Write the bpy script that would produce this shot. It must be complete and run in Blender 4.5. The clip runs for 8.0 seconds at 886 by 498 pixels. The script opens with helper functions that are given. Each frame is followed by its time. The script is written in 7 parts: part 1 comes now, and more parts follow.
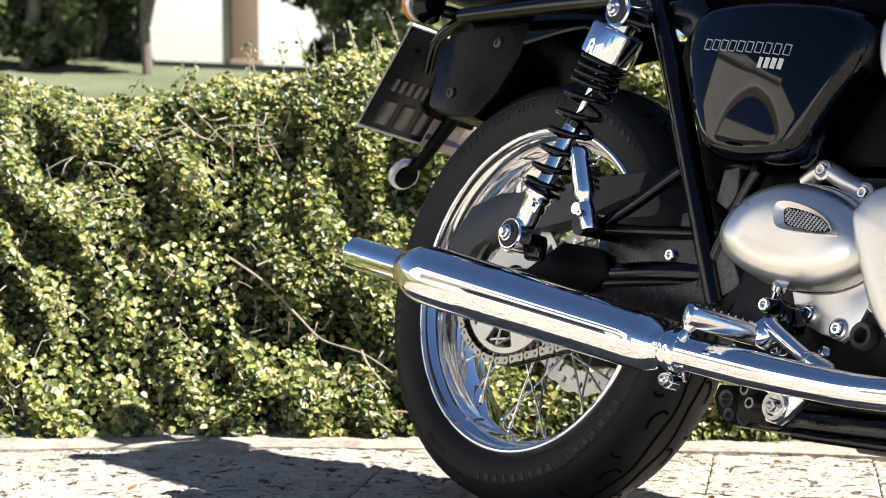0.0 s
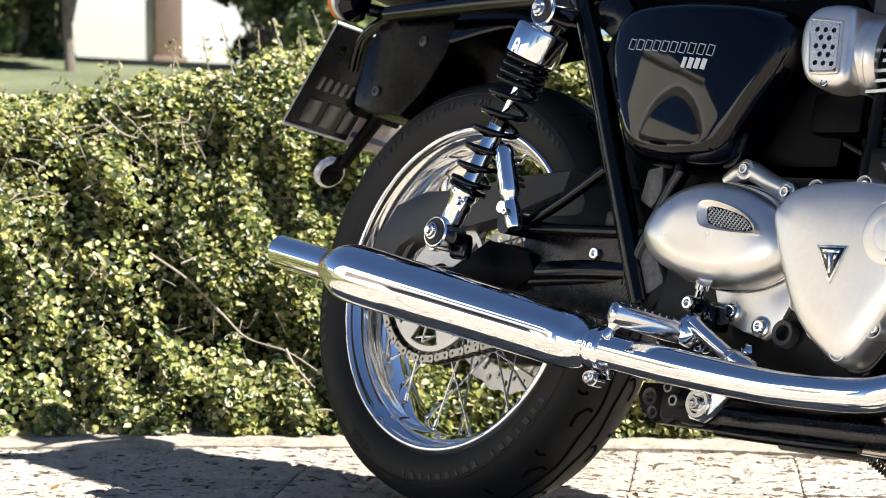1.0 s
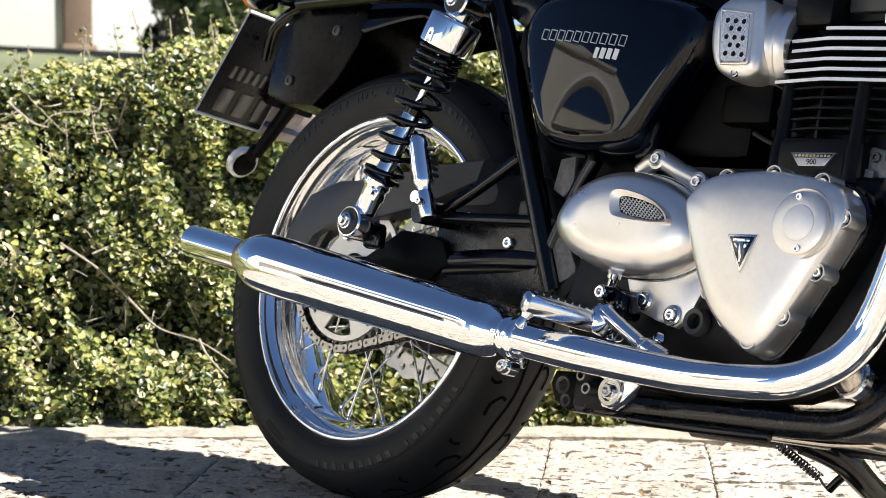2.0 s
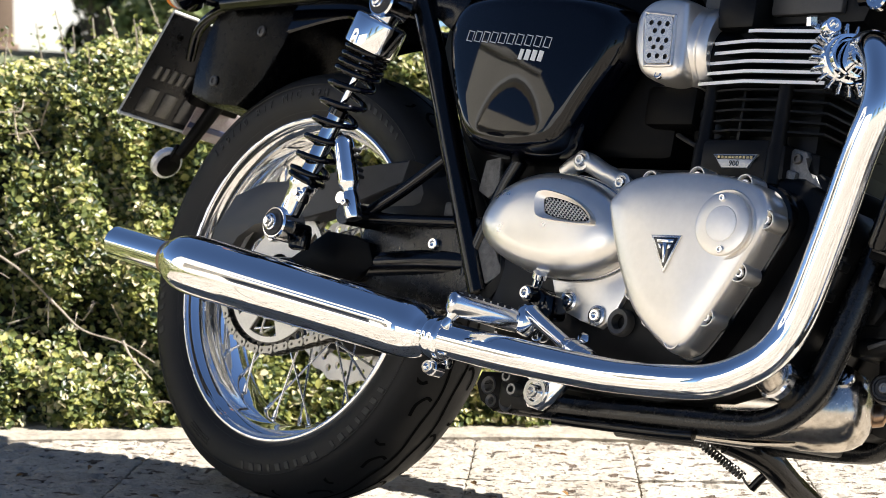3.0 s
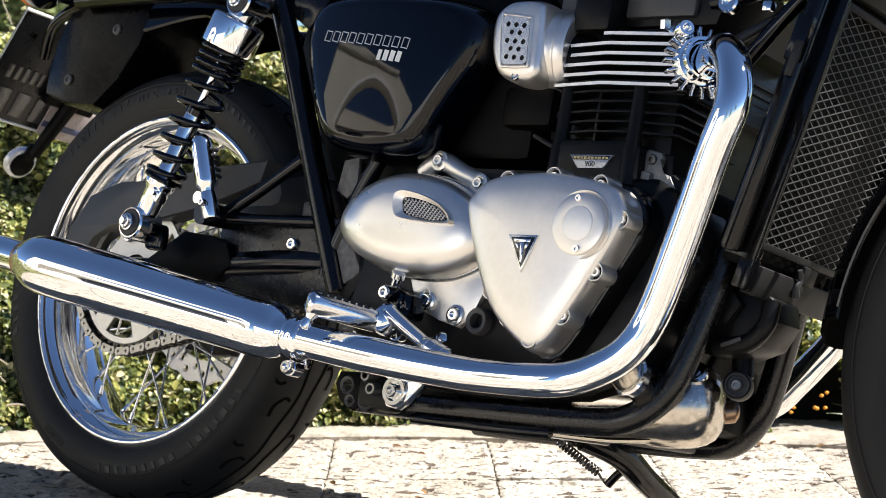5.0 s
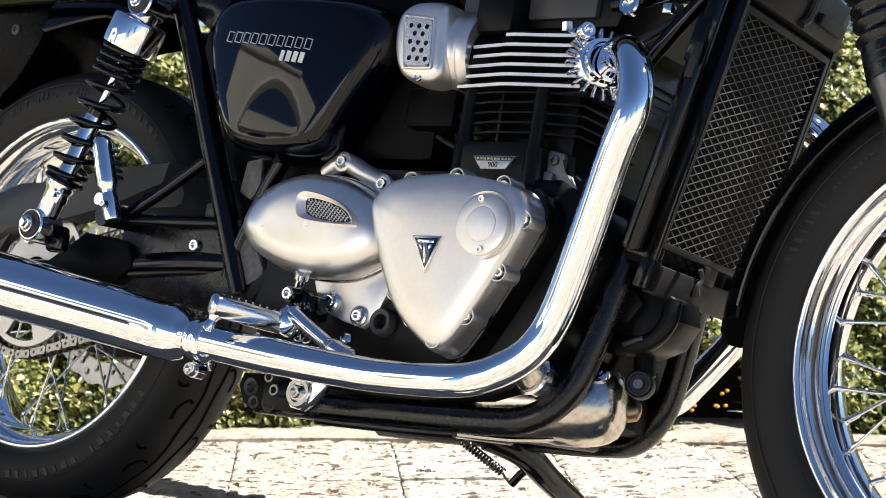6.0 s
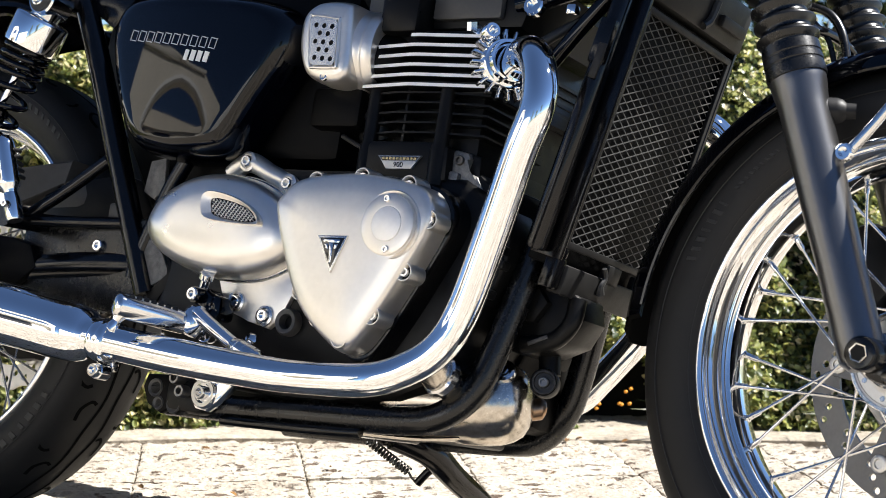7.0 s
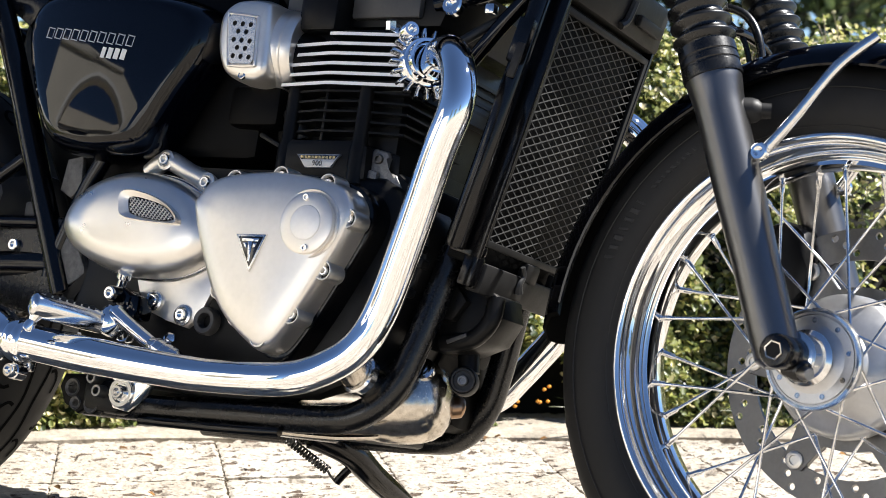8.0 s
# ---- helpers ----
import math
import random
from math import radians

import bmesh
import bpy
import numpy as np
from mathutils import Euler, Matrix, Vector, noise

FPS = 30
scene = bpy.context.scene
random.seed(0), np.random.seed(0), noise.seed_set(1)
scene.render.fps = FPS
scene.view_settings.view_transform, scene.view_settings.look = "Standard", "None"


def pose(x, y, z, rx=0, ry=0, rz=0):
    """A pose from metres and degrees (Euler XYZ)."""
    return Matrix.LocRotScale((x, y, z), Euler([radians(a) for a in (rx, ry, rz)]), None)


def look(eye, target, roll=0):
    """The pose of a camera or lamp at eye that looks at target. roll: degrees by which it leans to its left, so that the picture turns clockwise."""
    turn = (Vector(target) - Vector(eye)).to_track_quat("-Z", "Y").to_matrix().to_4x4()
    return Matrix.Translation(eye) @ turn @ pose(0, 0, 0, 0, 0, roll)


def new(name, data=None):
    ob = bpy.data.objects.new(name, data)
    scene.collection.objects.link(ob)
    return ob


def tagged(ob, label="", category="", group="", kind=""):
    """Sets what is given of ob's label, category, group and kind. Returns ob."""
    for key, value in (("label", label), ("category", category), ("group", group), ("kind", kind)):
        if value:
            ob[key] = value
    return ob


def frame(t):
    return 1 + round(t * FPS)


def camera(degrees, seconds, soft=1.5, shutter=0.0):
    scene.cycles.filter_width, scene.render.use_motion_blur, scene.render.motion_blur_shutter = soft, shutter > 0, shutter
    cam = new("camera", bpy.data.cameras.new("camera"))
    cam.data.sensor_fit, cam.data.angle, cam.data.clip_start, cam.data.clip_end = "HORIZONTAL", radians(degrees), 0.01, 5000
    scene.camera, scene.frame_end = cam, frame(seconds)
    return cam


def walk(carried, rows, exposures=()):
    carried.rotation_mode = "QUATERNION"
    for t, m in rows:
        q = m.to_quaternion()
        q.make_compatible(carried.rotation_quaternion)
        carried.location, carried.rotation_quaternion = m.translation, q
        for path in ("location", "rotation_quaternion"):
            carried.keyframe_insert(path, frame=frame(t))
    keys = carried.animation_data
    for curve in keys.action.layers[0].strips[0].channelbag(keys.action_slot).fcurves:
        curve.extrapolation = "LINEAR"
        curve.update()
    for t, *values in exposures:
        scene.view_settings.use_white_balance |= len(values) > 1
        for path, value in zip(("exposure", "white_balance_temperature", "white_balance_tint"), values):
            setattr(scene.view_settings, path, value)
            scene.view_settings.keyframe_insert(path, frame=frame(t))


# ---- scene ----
# ---------- camera ----------
cam = camera(27.37, 8.0, 0.75)
cam.data.dof.use_dof, cam.data.dof.focus_distance, cam.data.dof.aperture_fstop = True, 2.2, 11.5
# seconds, eye, yaw, pitch, lean to the right: a pan from a tripod head
ROWS = [
    (0.0, 2.0002, -1.7137, 0.5508, 51.756, -3.726, 0.154),
    (0.5, 2.0008, -1.715, 0.551, 50.559, -3.755, 0.037),
    (1.0, 2.0014, -1.7163, 0.5512, 49.377, -3.786, -0.06),
    (1.5, 2.0021, -1.7179, 0.5515, 47.935, -4.002, -0.087),
    (3.0, 2.0039, -1.7219, 0.5521, 44.245, -4.085, -0.254),
    (3.5, 2.0045, -1.7232, 0.5523, 43.045, -4.074, -0.267),
    (4.0, 2.005, -1.7241, 0.5524, 42.194, -4.051, -0.327),
    (4.5, 2.0055, -1.7253, 0.5526, 41.109, -4.075, -0.418),
    (6.0, 2.0077, -1.73, 0.5533, 36.679, -4.026, -0.482),
    (6.5, 2.0084, -1.7316, 0.5536, 35.194, -4.031, -0.528),
    (7.0, 2.0092, -1.7332, 0.5538, 33.682, -4.015, -0.578),
    (7.5, 2.01, -1.735, 0.5541, 32.106, -4.077, -0.654),
    (8.0, 2.0105, -1.7362, 0.5543, 31.113, -4.037, -0.712),
]


def aim(x, y, z, yaw, pitch, lean):
    a, e = radians(yaw), radians(pitch)
    way = Vector((-math.sin(a) * math.cos(e), math.cos(a) * math.cos(e), math.sin(e)))
    return look(Vector((x, y, z)), Vector((x, y, z)) + way, -lean)


EXPOSURE = 1.44
walk(cam, [(row[0], aim(*row[1:])) for row in ROWS], [(0.0, EXPOSURE), (8.0, EXPOSURE)])

# ---------- world and sun ----------
SUN_AZ, SUN_EL = 37.0, 52.0        # degrees: azimuth from +x towards +y, height
world = bpy.data.worlds.new("world")
scene.world = world
world.use_nodes = True
wn = world.node_tree.nodes
sky = wn.new("ShaderNodeTexSky")
sky.sky_type, sky.sun_disc = "NISHITA", False
sky.sun_elevation, sky.sun_rotation = radians(SUN_EL), radians(90.0 - SUN_AZ)
sky.altitude, sky.air_density, sky.dust_density, sky.ozone_density = 3500.0, 0.9, 0.25, 4.5
wn["Background"].inputs["Strength"].default_value = 0.056
world.node_tree.links.new(sky.outputs["Color"], wn["Background"].inputs["Color"])
sun = new("sun", bpy.data.lights.new("sun", "SUN"))
sun.data.energy, sun.data.angle, sun.data.color = 5.0, radians(0.55), (1.0, 0.975, 0.945)
sa, se = radians(SUN_AZ), radians(SUN_EL)
SUN_WAY = Vector((math.cos(se) * math.cos(sa), math.cos(se) * math.sin(sa), math.sin(se)))
sun.matrix_world = look(SUN_WAY * 20, (0, 0, 0))


# ---------- materials ----------
def material(name, colour, rough=0.5, metal=0.0, coat=0.0, vary=0.0, scale=40.0, bump=0.0, rough_vary=0.0, spec=0.5, fine=6.0, second=None):
    """A Principled material with noise at two scales in its colour, its roughness and its relief."""
    m = bpy.data.materials.new(name)
    m.use_nodes = True
    n, l = m.node_tree.nodes, m.node_tree.links
    p = n["Principled BSDF"]
    p.inputs["Base Color"].default_value = (*colour, 1)
    p.inputs["Roughness"].default_value = rough
    p.inputs["Metallic"].default_value = metal
    p.inputs["Coat Weight"].default_value = coat
    p.inputs["Coat Roughness"].default_value = 0.03
    p.inputs["Specular IOR Level"].default_value = spec
    co = n.new("ShaderNodeTexCoord")
    big, small = n.new("ShaderNodeTexNoise"), n.new("ShaderNodeTexNoise")
    for tex, s in ((big, scale), (small, scale * fine)):
        tex.inputs["Scale"].default_value = s
        tex.inputs["Detail"].default_value = 6
        l.new(co.outputs["Object"], tex.inputs["Vector"])
    mix = n.new("ShaderNodeMix")
    mix.data_type = "FLOAT"
    mix.inputs[0].default_value = 0.45
    l.new(big.outputs["Fac"], mix.inputs[2])
    l.new(small.outputs["Fac"], mix.inputs[3])
    if vary:
        ramp = n.new("ShaderNodeValToRGB")
        lo = [c * (1 - vary) for c in colour]
        hi = list(second) if second else [min(1, c * (1 + vary)) for c in colour]
        ramp.color_ramp.elements[0].position, ramp.color_ramp.elements[1].position = 0.32, 0.68
        ramp.color_ramp.elements[0].color, ramp.color_ramp.elements[1].color = (*lo, 1), (*hi, 1)
        l.new(mix.outputs[0], ramp.inputs["Fac"])
        l.new(ramp.outputs["Color"], p.inputs["Base Color"])
    if rough_vary:
        mr = n.new("ShaderNodeMapRange")
        mr.inputs["From Min"].default_value, mr.inputs["From Max"].default_value = 0.3, 0.7
        mr.inputs["To Min"].default_value, mr.inputs["To Max"].default_value = max(0.0, rough - rough_vary), rough + rough_vary
        l.new(mix.outputs[0], mr.inputs["Value"])
        l.new(mr.outputs[0], p.inputs["Roughness"])
    if bump:
        b = n.new("ShaderNodeBump")
        b.inputs["Strength"].default_value, b.inputs["Distance"].default_value = 1.0, bump
        l.new(mix.outputs[0], b.inputs["Height"])
        l.new(b.outputs["Normal"], p.inputs["Normal"])
    return m


CHROME = material("chrome", (0.90, 0.905, 0.91), 0.03, 1.0, rough_vary=0.022, scale=25)
CHROME_SOFT = material("worn_chrome", (0.75, 0.75, 0.75), 0.12, 1.0, rough_vary=0.06, vary=0.08, scale=30)
ALLOY = material("brushed_alloy", (0.82, 0.785, 0.73), 0.345, 0.88, vary=0.05, rough_vary=0.03, scale=14, fine=10, bump=0.00006)
ALLOY_POLISHED = material("polished_cover_alloy", (0.82, 0.79, 0.74), 0.30, 0.90, vary=0.06, rough_vary=0.05, scale=9, fine=5, bump=0.00008)
ALLOY_CAST = material("cast_alloy", (0.26, 0.255, 0.245), 0.42, 1.0, vary=0.15, rough_vary=0.08, scale=60, bump=0.0001)
ALLOY_SPUN = material("spun_alloy", (0.72, 0.71, 0.68), 0.24, 1.0, vary=0.06, rough_vary=0.05, scale=30)
ALLOY_DISC = material("machined_alloy", (0.93, 0.92, 0.90), 0.50, 0.5, vary=0.04, rough_vary=0.04, scale=30)
CAST_GREY = material("speckled_casting", (0.13, 0.128, 0.124), 0.55, 0.2, vary=0.5, rough_vary=0.1, scale=140, bump=0.0005)
CAST_LIGHT = material("bare_grey_casting", (0.20, 0.195, 0.185), 0.48, 0.6, vary=0.45, rough_vary=0.1, scale=120, bump=0.0004)
STEEL = material("disc_steel", (0.155, 0.152, 0.148), 0.38, 1.0, vary=0.12, rough_vary=0.08, scale=40)
SPROCKET_PALE = material("pale_sprocket_steel", (0.80, 0.775, 0.73), 0.42, 0.8, vary=0.08, rough_vary=0.06, scale=50)
STEEL_LIGHT = material("sprocket_steel", (0.66, 0.64, 0.60), 0.36, 1.0, vary=0.12, rough_vary=0.08, scale=50)
LINK_STEEL = material("chain_link_steel", (0.46, 0.44, 0.41), 0.34, 1.0, vary=0.2, rough_vary=0.08, scale=90)
CHAIN_STEEL = material("chain_steel", (0.10, 0.095, 0.088), 0.36, 1.0, vary=0.25, rough_vary=0.1, scale=90)
CAT_STEEL = material("heat_stained_steel", (0.58, 0.53, 0.46), 0.20, 1.0, vary=0.30, rough_vary=0.12, scale=22, fine=9, bump=0.00015)
COPPER = material("heat_tinted_pipe", (0.38, 0.25, 0.16), 0.33, 1.0, vary=0.2, scale=40)
PAINT = material("gloss_black_paint", (0.0006, 0.0008, 0.0022), 0.03, 0.0, rough_vary=0.015, scale=20, spec=0.36)
FRAME_BLACK = material("black_powder_coat", (0.0022, 0.0022, 0.0027), 0.16, 0.0, rough_vary=0.06, scale=60, vary=0.2, bump=0.00004, spec=0.38)
TAIL_BLACK = material("satin_tail_plastic", (0.0010, 0.0010, 0.0011), 0.26, 0.0, rough_vary=0.06, vary=0.25, scale=70, bump=0.00006, spec=0.10)
CRADLE = material("satin_cradle_paint", (0.0035, 0.0035, 0.0038), 0.26, 0.0, rough_vary=0.06, vary=0.3, scale=45, bump=0.00005, spec=0.5)
PLASTIC = material("matt_black_plastic", (0.0024, 0.0023, 0.0023), 0.45, 0.0, rough_vary=0.1, vary=0.25, scale=90, bump=0.0001, spec=0.08)
ENGINE_BLACK = material("black_engine_paint", (0.0055, 0.0054, 0.0053), 0.36, 0.0, rough_vary=0.1, vary=0.25, scale=80, bump=0.0001, spec=0.16)
RUBBER = material("tyre_rubber", (0.0115, 0.0115, 0.0115), 0.6, 0.0, rough_vary=0.1, vary=0.35, scale=24, bump=0.0002, spec=0.32)
RUBBER_MARK = material("raised_rubber", (0.014, 0.014, 0.014), 0.55, 0.0, vary=0.2, scale=60)
DULL_SHADE_BLACK = material("groove_shade_and_underside", (0.0045, 0.0045, 0.0045), 0.9, 0.0, vary=0.2, scale=60, spec=0.05)
FORK_GREY = material("graphite_fork_paint", (0.165, 0.165, 0.168), 0.30, 0.95, vary=0.02, scale=400)
GUARD_GREY = material("grey_plastic_guard", (0.050, 0.049, 0.048), 0.45, 0.0, rough_vary=0.06, vary=0.15, scale=50)
HUB_GREY = material("silver_hub_paint", (0.52, 0.52, 0.525), 0.36, 0.85, rough_vary=0.06, vary=0.08, scale=40)
AMBER = material("amber_lens", (0.65, 0.16, 0.02), 0.12, 0.0, vary=0.15, scale=60)
RED = material("red_lens", (0.35, 0.02, 0.01), 0.12, 0.0, vary=0.15, scale=60)
CLEAR = material("pale_lens", (0.72, 0.72, 0.74), 0.15, 0.3, vary=0.15, scale=120)
PLATE_BACK = material("bare_plate_metal", (0.020, 0.020, 0.021), 0.30, 0.5, vary=0.2, rough_vary=0.08, scale=30)
PLATE_MARK = material("embossed_plate_metal", (0.13, 0.13, 0.13), 0.35, 0.9, vary=0.2, scale=60)
LABEL_PALE = material("faded_label", (0.42, 0.30, 0.30), 0.45, 0.0, vary=0.25, scale=60, second=(0.5, 0.46, 0.44))
LABEL_BLUE = material("blue_label_band", (0.06, 0.07, 0.14), 0.5, 0.0, vary=0.2, scale=60)
SILVER_MARK = material("silver_print", (0.42, 0.43, 0.45), 0.3, 0.6, vary=0.08, scale=90)
WHITE_MARK = material("pale_print", (0.7, 0.7, 0.68), 0.4, 0.0, vary=0.06, scale=90)
GOLD_MARK = material("gold_print", (0.55, 0.42, 0.2), 0.35, 0.5, vary=0.1, scale=90)
BADGE_BLACK = material("badge_enamel", (0.006, 0.006, 0.007), 0.15, 0.0, coat=0.6, rough_vary=0.03, scale=60)
SEAT = material("black_vinyl", (0.012, 0.012, 0.012), 0.45, 0.0, rough_vary=0.08, vary=0.25, scale=120, bump=0.0003)
CORE = material("radiator_core", (0.003, 0.003, 0.003), 0.6, 0.0, vary=0.3, scale=300, bump=0.0004, spec=0.1)
RAD_GREY = material("radiator_tank_plastic", (0.011, 0.0105, 0.010), 0.5, 0.0, rough_vary=0.08, vary=0.2, scale=60, spec=0.3)
WIRE = material("grille_wire", (0.052, 0.052, 0.051), 0.5, 0.0, vary=0.2, scale=80)
HOSE = material("hose_rubber", (0.016, 0.016, 0.016), 0.5, 0.0, vary=0.3, scale=60, rough_vary=0.1)
GAITER = material("glossy_gaiter_rubber", (0.004, 0.004, 0.0042), 0.30, 0.0, rough_vary=0.08, vary=0.2, scale=60)
LEAD = material("red_brown_lead", (0.06, 0.016, 0.008), 0.4, 0.0, vary=0.2, scale=60)

BLOSSOM = material("orange_petal", (0.75, 0.30, 0.02), 0.5, 0.0, vary=0.25, scale=300)
SAND = material("joint_sand", (0.30, 0.25, 0.18), 0.95, 0.0, vary=0.4, scale=30, bump=0.002)
EDGING = material("concrete_edging", (0.34, 0.29, 0.225), 0.9, 0.0, vary=0.5, scale=16, bump=0.006, second=(0.46, 0.40, 0.31))
BARK = material("hedge_bark", (0.36, 0.30, 0.23), 0.85, 0.0, vary=0.4, scale=60, bump=0.001)
TWIG_DRY = material("dry_clipped_twig", (0.38, 0.31, 0.23), 0.85, 0.0, vary=0.4, scale=60, bump=0.001)
TRUNK = material("tree_bark", (0.16, 0.13, 0.10), 0.9, 0.0, vary=0.4, scale=12, bump=0.01)
SHADE_SOIL = material("hedge_shade_and_soil", (0.007, 0.007, 0.004), 0.95, 0.0, vary=0.5, scale=30, bump=0.004)
WALL_WHITE = material("white_render", (0.80, 0.79, 0.76), 0.85, 0.0, vary=0.06, scale=2, bump=0.002)
WALL_TAN = material("tan_render", (0.70, 0.65, 0.56), 0.85, 0.0, vary=0.10, scale=1.5, bump=0.002)
TRIM_PALE = material("pale_trim", (0.66, 0.62, 0.55), 0.8, 0.0, vary=0.08, scale=3, bump=0.001)
PILLAR = material("brown_render", (0.21, 0.145, 0.105), 0.85, 0.0, vary=0.12, scale=4, bump=0.002)
ROOF = material("roof_tile", (0.20, 0.12, 0.08), 0.8, 0.0, vary=0.25, scale=5, bump=0.004)
DOOR_DARK = material("dark_door", (0.03, 0.028, 0.03), 0.3, 0.0, vary=0.2, scale=5)
MESH_STEEL = material("vent_mesh", (0.62, 0.60, 0.56), 0.40, 1.0, vary=0.2, scale=300)


def leaf_material(name, dark, mid, bright, rare):
    """Glossy leaves that let some light through, each one its own green."""
    m = bpy.data.materials.new(name)
    m.use_nodes = True
    n, l = m.node_tree.nodes, m.node_tree.links
    p = n["Principled BSDF"]
    geo, ramp = n.new("ShaderNodeNewGeometry"), n.new("ShaderNodeValToRGB")
    e = ramp.color_ramp.elements
    e[0].position, e[0].color = 0.0, (*dark, 1)
    e[1].position, e[1].color = 0.52, (*mid, 1)
    low = e.new(0.10)
    low.color = (*dark, 1)
    for pos, c in ((0.80, bright), (0.95, rare)):
        k = e.new(pos)
        k.color = (*c, 1)
    l.new(geo.outputs["Random Per Island"], ramp.inputs["Fac"])
    tex, co = n.new("ShaderNodeTexNoise"), n.new("ShaderNodeTexCoord")
    tex.inputs["Scale"].default_value = 5.0
    l.new(co.outputs["Object"], tex.inputs["Vector"])
    hue = n.new("ShaderNodeHueSaturation")
    mr = n.new("ShaderNodeMapRange")
    mr.inputs["To Min"].default_value, mr.inputs["To Max"].default_value = 0.6, 1.4
    l.new(tex.outputs["Fac"], mr.inputs["Value"])
    l.new(mr.outputs[0], hue.inputs["Value"])
    l.new(ramp.outputs["Color"], hue.inputs["Color"])
    l.new(hue.outputs["Color"], p.inputs["Base Color"])
    p.inputs["Roughness"].default_value = 0.36
    p.inputs["Specular IOR Level"].default_value = 0.55
    thin, mix = n.new("ShaderNodeBsdfTranslucent"), n.new("ShaderNodeMixShader")
    l.new(hue.outputs["Color"], thin.inputs["Color"])
    mix.inputs[0].default_value = 0.42
    l.new(p.outputs[0], mix.inputs[1])
    l.new(thin.outputs[0], mix.inputs[2])
    l.new(mix.outputs[0], n["Material Output"].inputs["Surface"])
    return m


LEAF = leaf_material("hedge_leaf", (0.036, 0.058, 0.023), (0.235, 0.270, 0.080), (0.53, 0.51, 0.155), (0.74, 0.65, 0.39))
LEAF_TREE = leaf_material("tree_leaf", (0.04, 0.06, 0.022), (0.10, 0.135, 0.05), (0.17, 0.20, 0.075), (0.24, 0.25, 0.12))
LEAF_SHRUB = leaf_material("shrub_leaf", (0.08, 0.11, 0.045), (0.17, 0.22, 0.08), (0.28, 0.33, 0.13), (0.40, 0.42, 0.22))
LEAF_DRY = leaf_material("dry_leaf", (0.12, 0.07, 0.03), (0.2, 0.11, 0.05), (0.3, 0.16, 0.06), (0.4, 0.2, 0.05))


def slab_material(name, joined=False):
    """Worn cream slabs: each its own tone, mottled and pitted, shade painted into the pits."""
    m = material(name, (0.50, 0.42, 0.32), 0.9)
    n, l = m.node_tree.nodes, m.node_tree.links
    p = n["Principled BSDF"]
    co, info = n.new("ShaderNodeTexCoord"), n.new("ShaderNodeObjectInfo")
    geo = n.new("ShaderNodeNewGeometry")
    pos = geo.outputs["Position"]
    big, small, pits = n.new("ShaderNodeTexNoise"), n.new("ShaderNodeTexNoise"), n.new("ShaderNodeTexNoise")
    for tex, s, d in ((big, 9.0, 5), (small, 130.0, 6), (pits, 42.0, 5)):
        tex.inputs["Scale"].default_value, tex.inputs["Detail"].default_value = s, d
        l.new(pos, tex.inputs["Vector"])
    lay = n.new("ShaderNodeMapping")         # chips run along the courses
    lay.vector_type = "TEXTURE"
    lay.inputs["Rotation"].default_value = (0, 0, radians(41.0))
    lay.inputs["Scale"].default_value = (1.7, 0.85, 1.0)
    l.new(pos, lay.inputs["Vector"])
    l.new(lay.outputs[0], pits.inputs["Vector"])
    ramp = n.new("ShaderNodeValToRGB")
    e = ramp.color_ramp.elements
    e[0].position, e[0].color = 0.25, (0.25, 0.205, 0.155, 1)
    e[1].position, e[1].color = 0.75, (0.47, 0.425, 0.36, 1)
    k = e.new(0.5)
    k.color = (0.38, 0.335, 0.272, 1)
    add = n.new("ShaderNodeMath")
    add.operation = "MULTIPLY_ADD"
    add.inputs[1].default_value, add.inputs[2].default_value = 0.16, -0.08
    l.new(geo.outputs["Random Per Island"] if joined else info.outputs["Random"], add.inputs[0])
    s1 = n.new("ShaderNodeMath")
    s1.operation = "ADD"
    l.new(add.outputs[0], s1.inputs[0])
    mx = n.new("ShaderNodeMix")
    mx.inputs[0].default_value = 0.52
    l.new(big.outputs["Fac"], mx.inputs[2])
    l.new(small.outputs["Fac"], mx.inputs[3])
    l.new(mx.outputs[0], s1.inputs[1])
    l.new(s1.outputs[0], ramp.inputs["Fac"])
    pit = n.new("ShaderNodeMapRange")
    pit.inputs["From Min"].default_value, pit.inputs["From Max"].default_value = 0.368, 0.395
    l.new(pits.outputs["Fac"], pit.inputs["Value"])
    specks, fleck, least = n.new("ShaderNodeTexNoise"), n.new("ShaderNodeMapRange"), n.new("ShaderNodeMath")
    specks.inputs["Scale"].default_value, specks.inputs["Detail"].default_value = 120.0, 4
    l.new(lay.outputs[0], specks.inputs["Vector"])
    fleck.inputs["From Min"].default_value, fleck.inputs["From Max"].default_value = 0.335, 0.38
    fleck.inputs["To Min"].default_value = 0.35
    l.new(specks.outputs["Fac"], fleck.inputs["Value"])
    least.operation = "MINIMUM"
    l.new(pit.outputs[0], least.inputs[0])
    l.new(fleck.outputs[0], least.inputs[1])
    pit = least
    # dark brown puts shade and dirt into the colour of the pits
    mul = n.new("ShaderNodeMix")
    mul.data_type, mul.blend_type = "RGBA", "MIX"
    mul.inputs[6].default_value = (0.09, 0.06, 0.04, 1)
    l.new(pit.outputs[0], mul.inputs[0])
    l.new(ramp.outputs["Color"], mul.inputs[7])
    l.new(mul.outputs[2], p.inputs["Base Color"])
    hsum = n.new("ShaderNodeMath")
    hsum.operation = "MULTIPLY_ADD"
    hsum.inputs[1].default_value = 0.5
    l.new(small.outputs["Fac"], hsum.inputs[0])
    l.new(pit.outputs[0], hsum.inputs[2])
    b = n.new("ShaderNodeBump")
    b.inputs["Distance"].default_value = 0.007
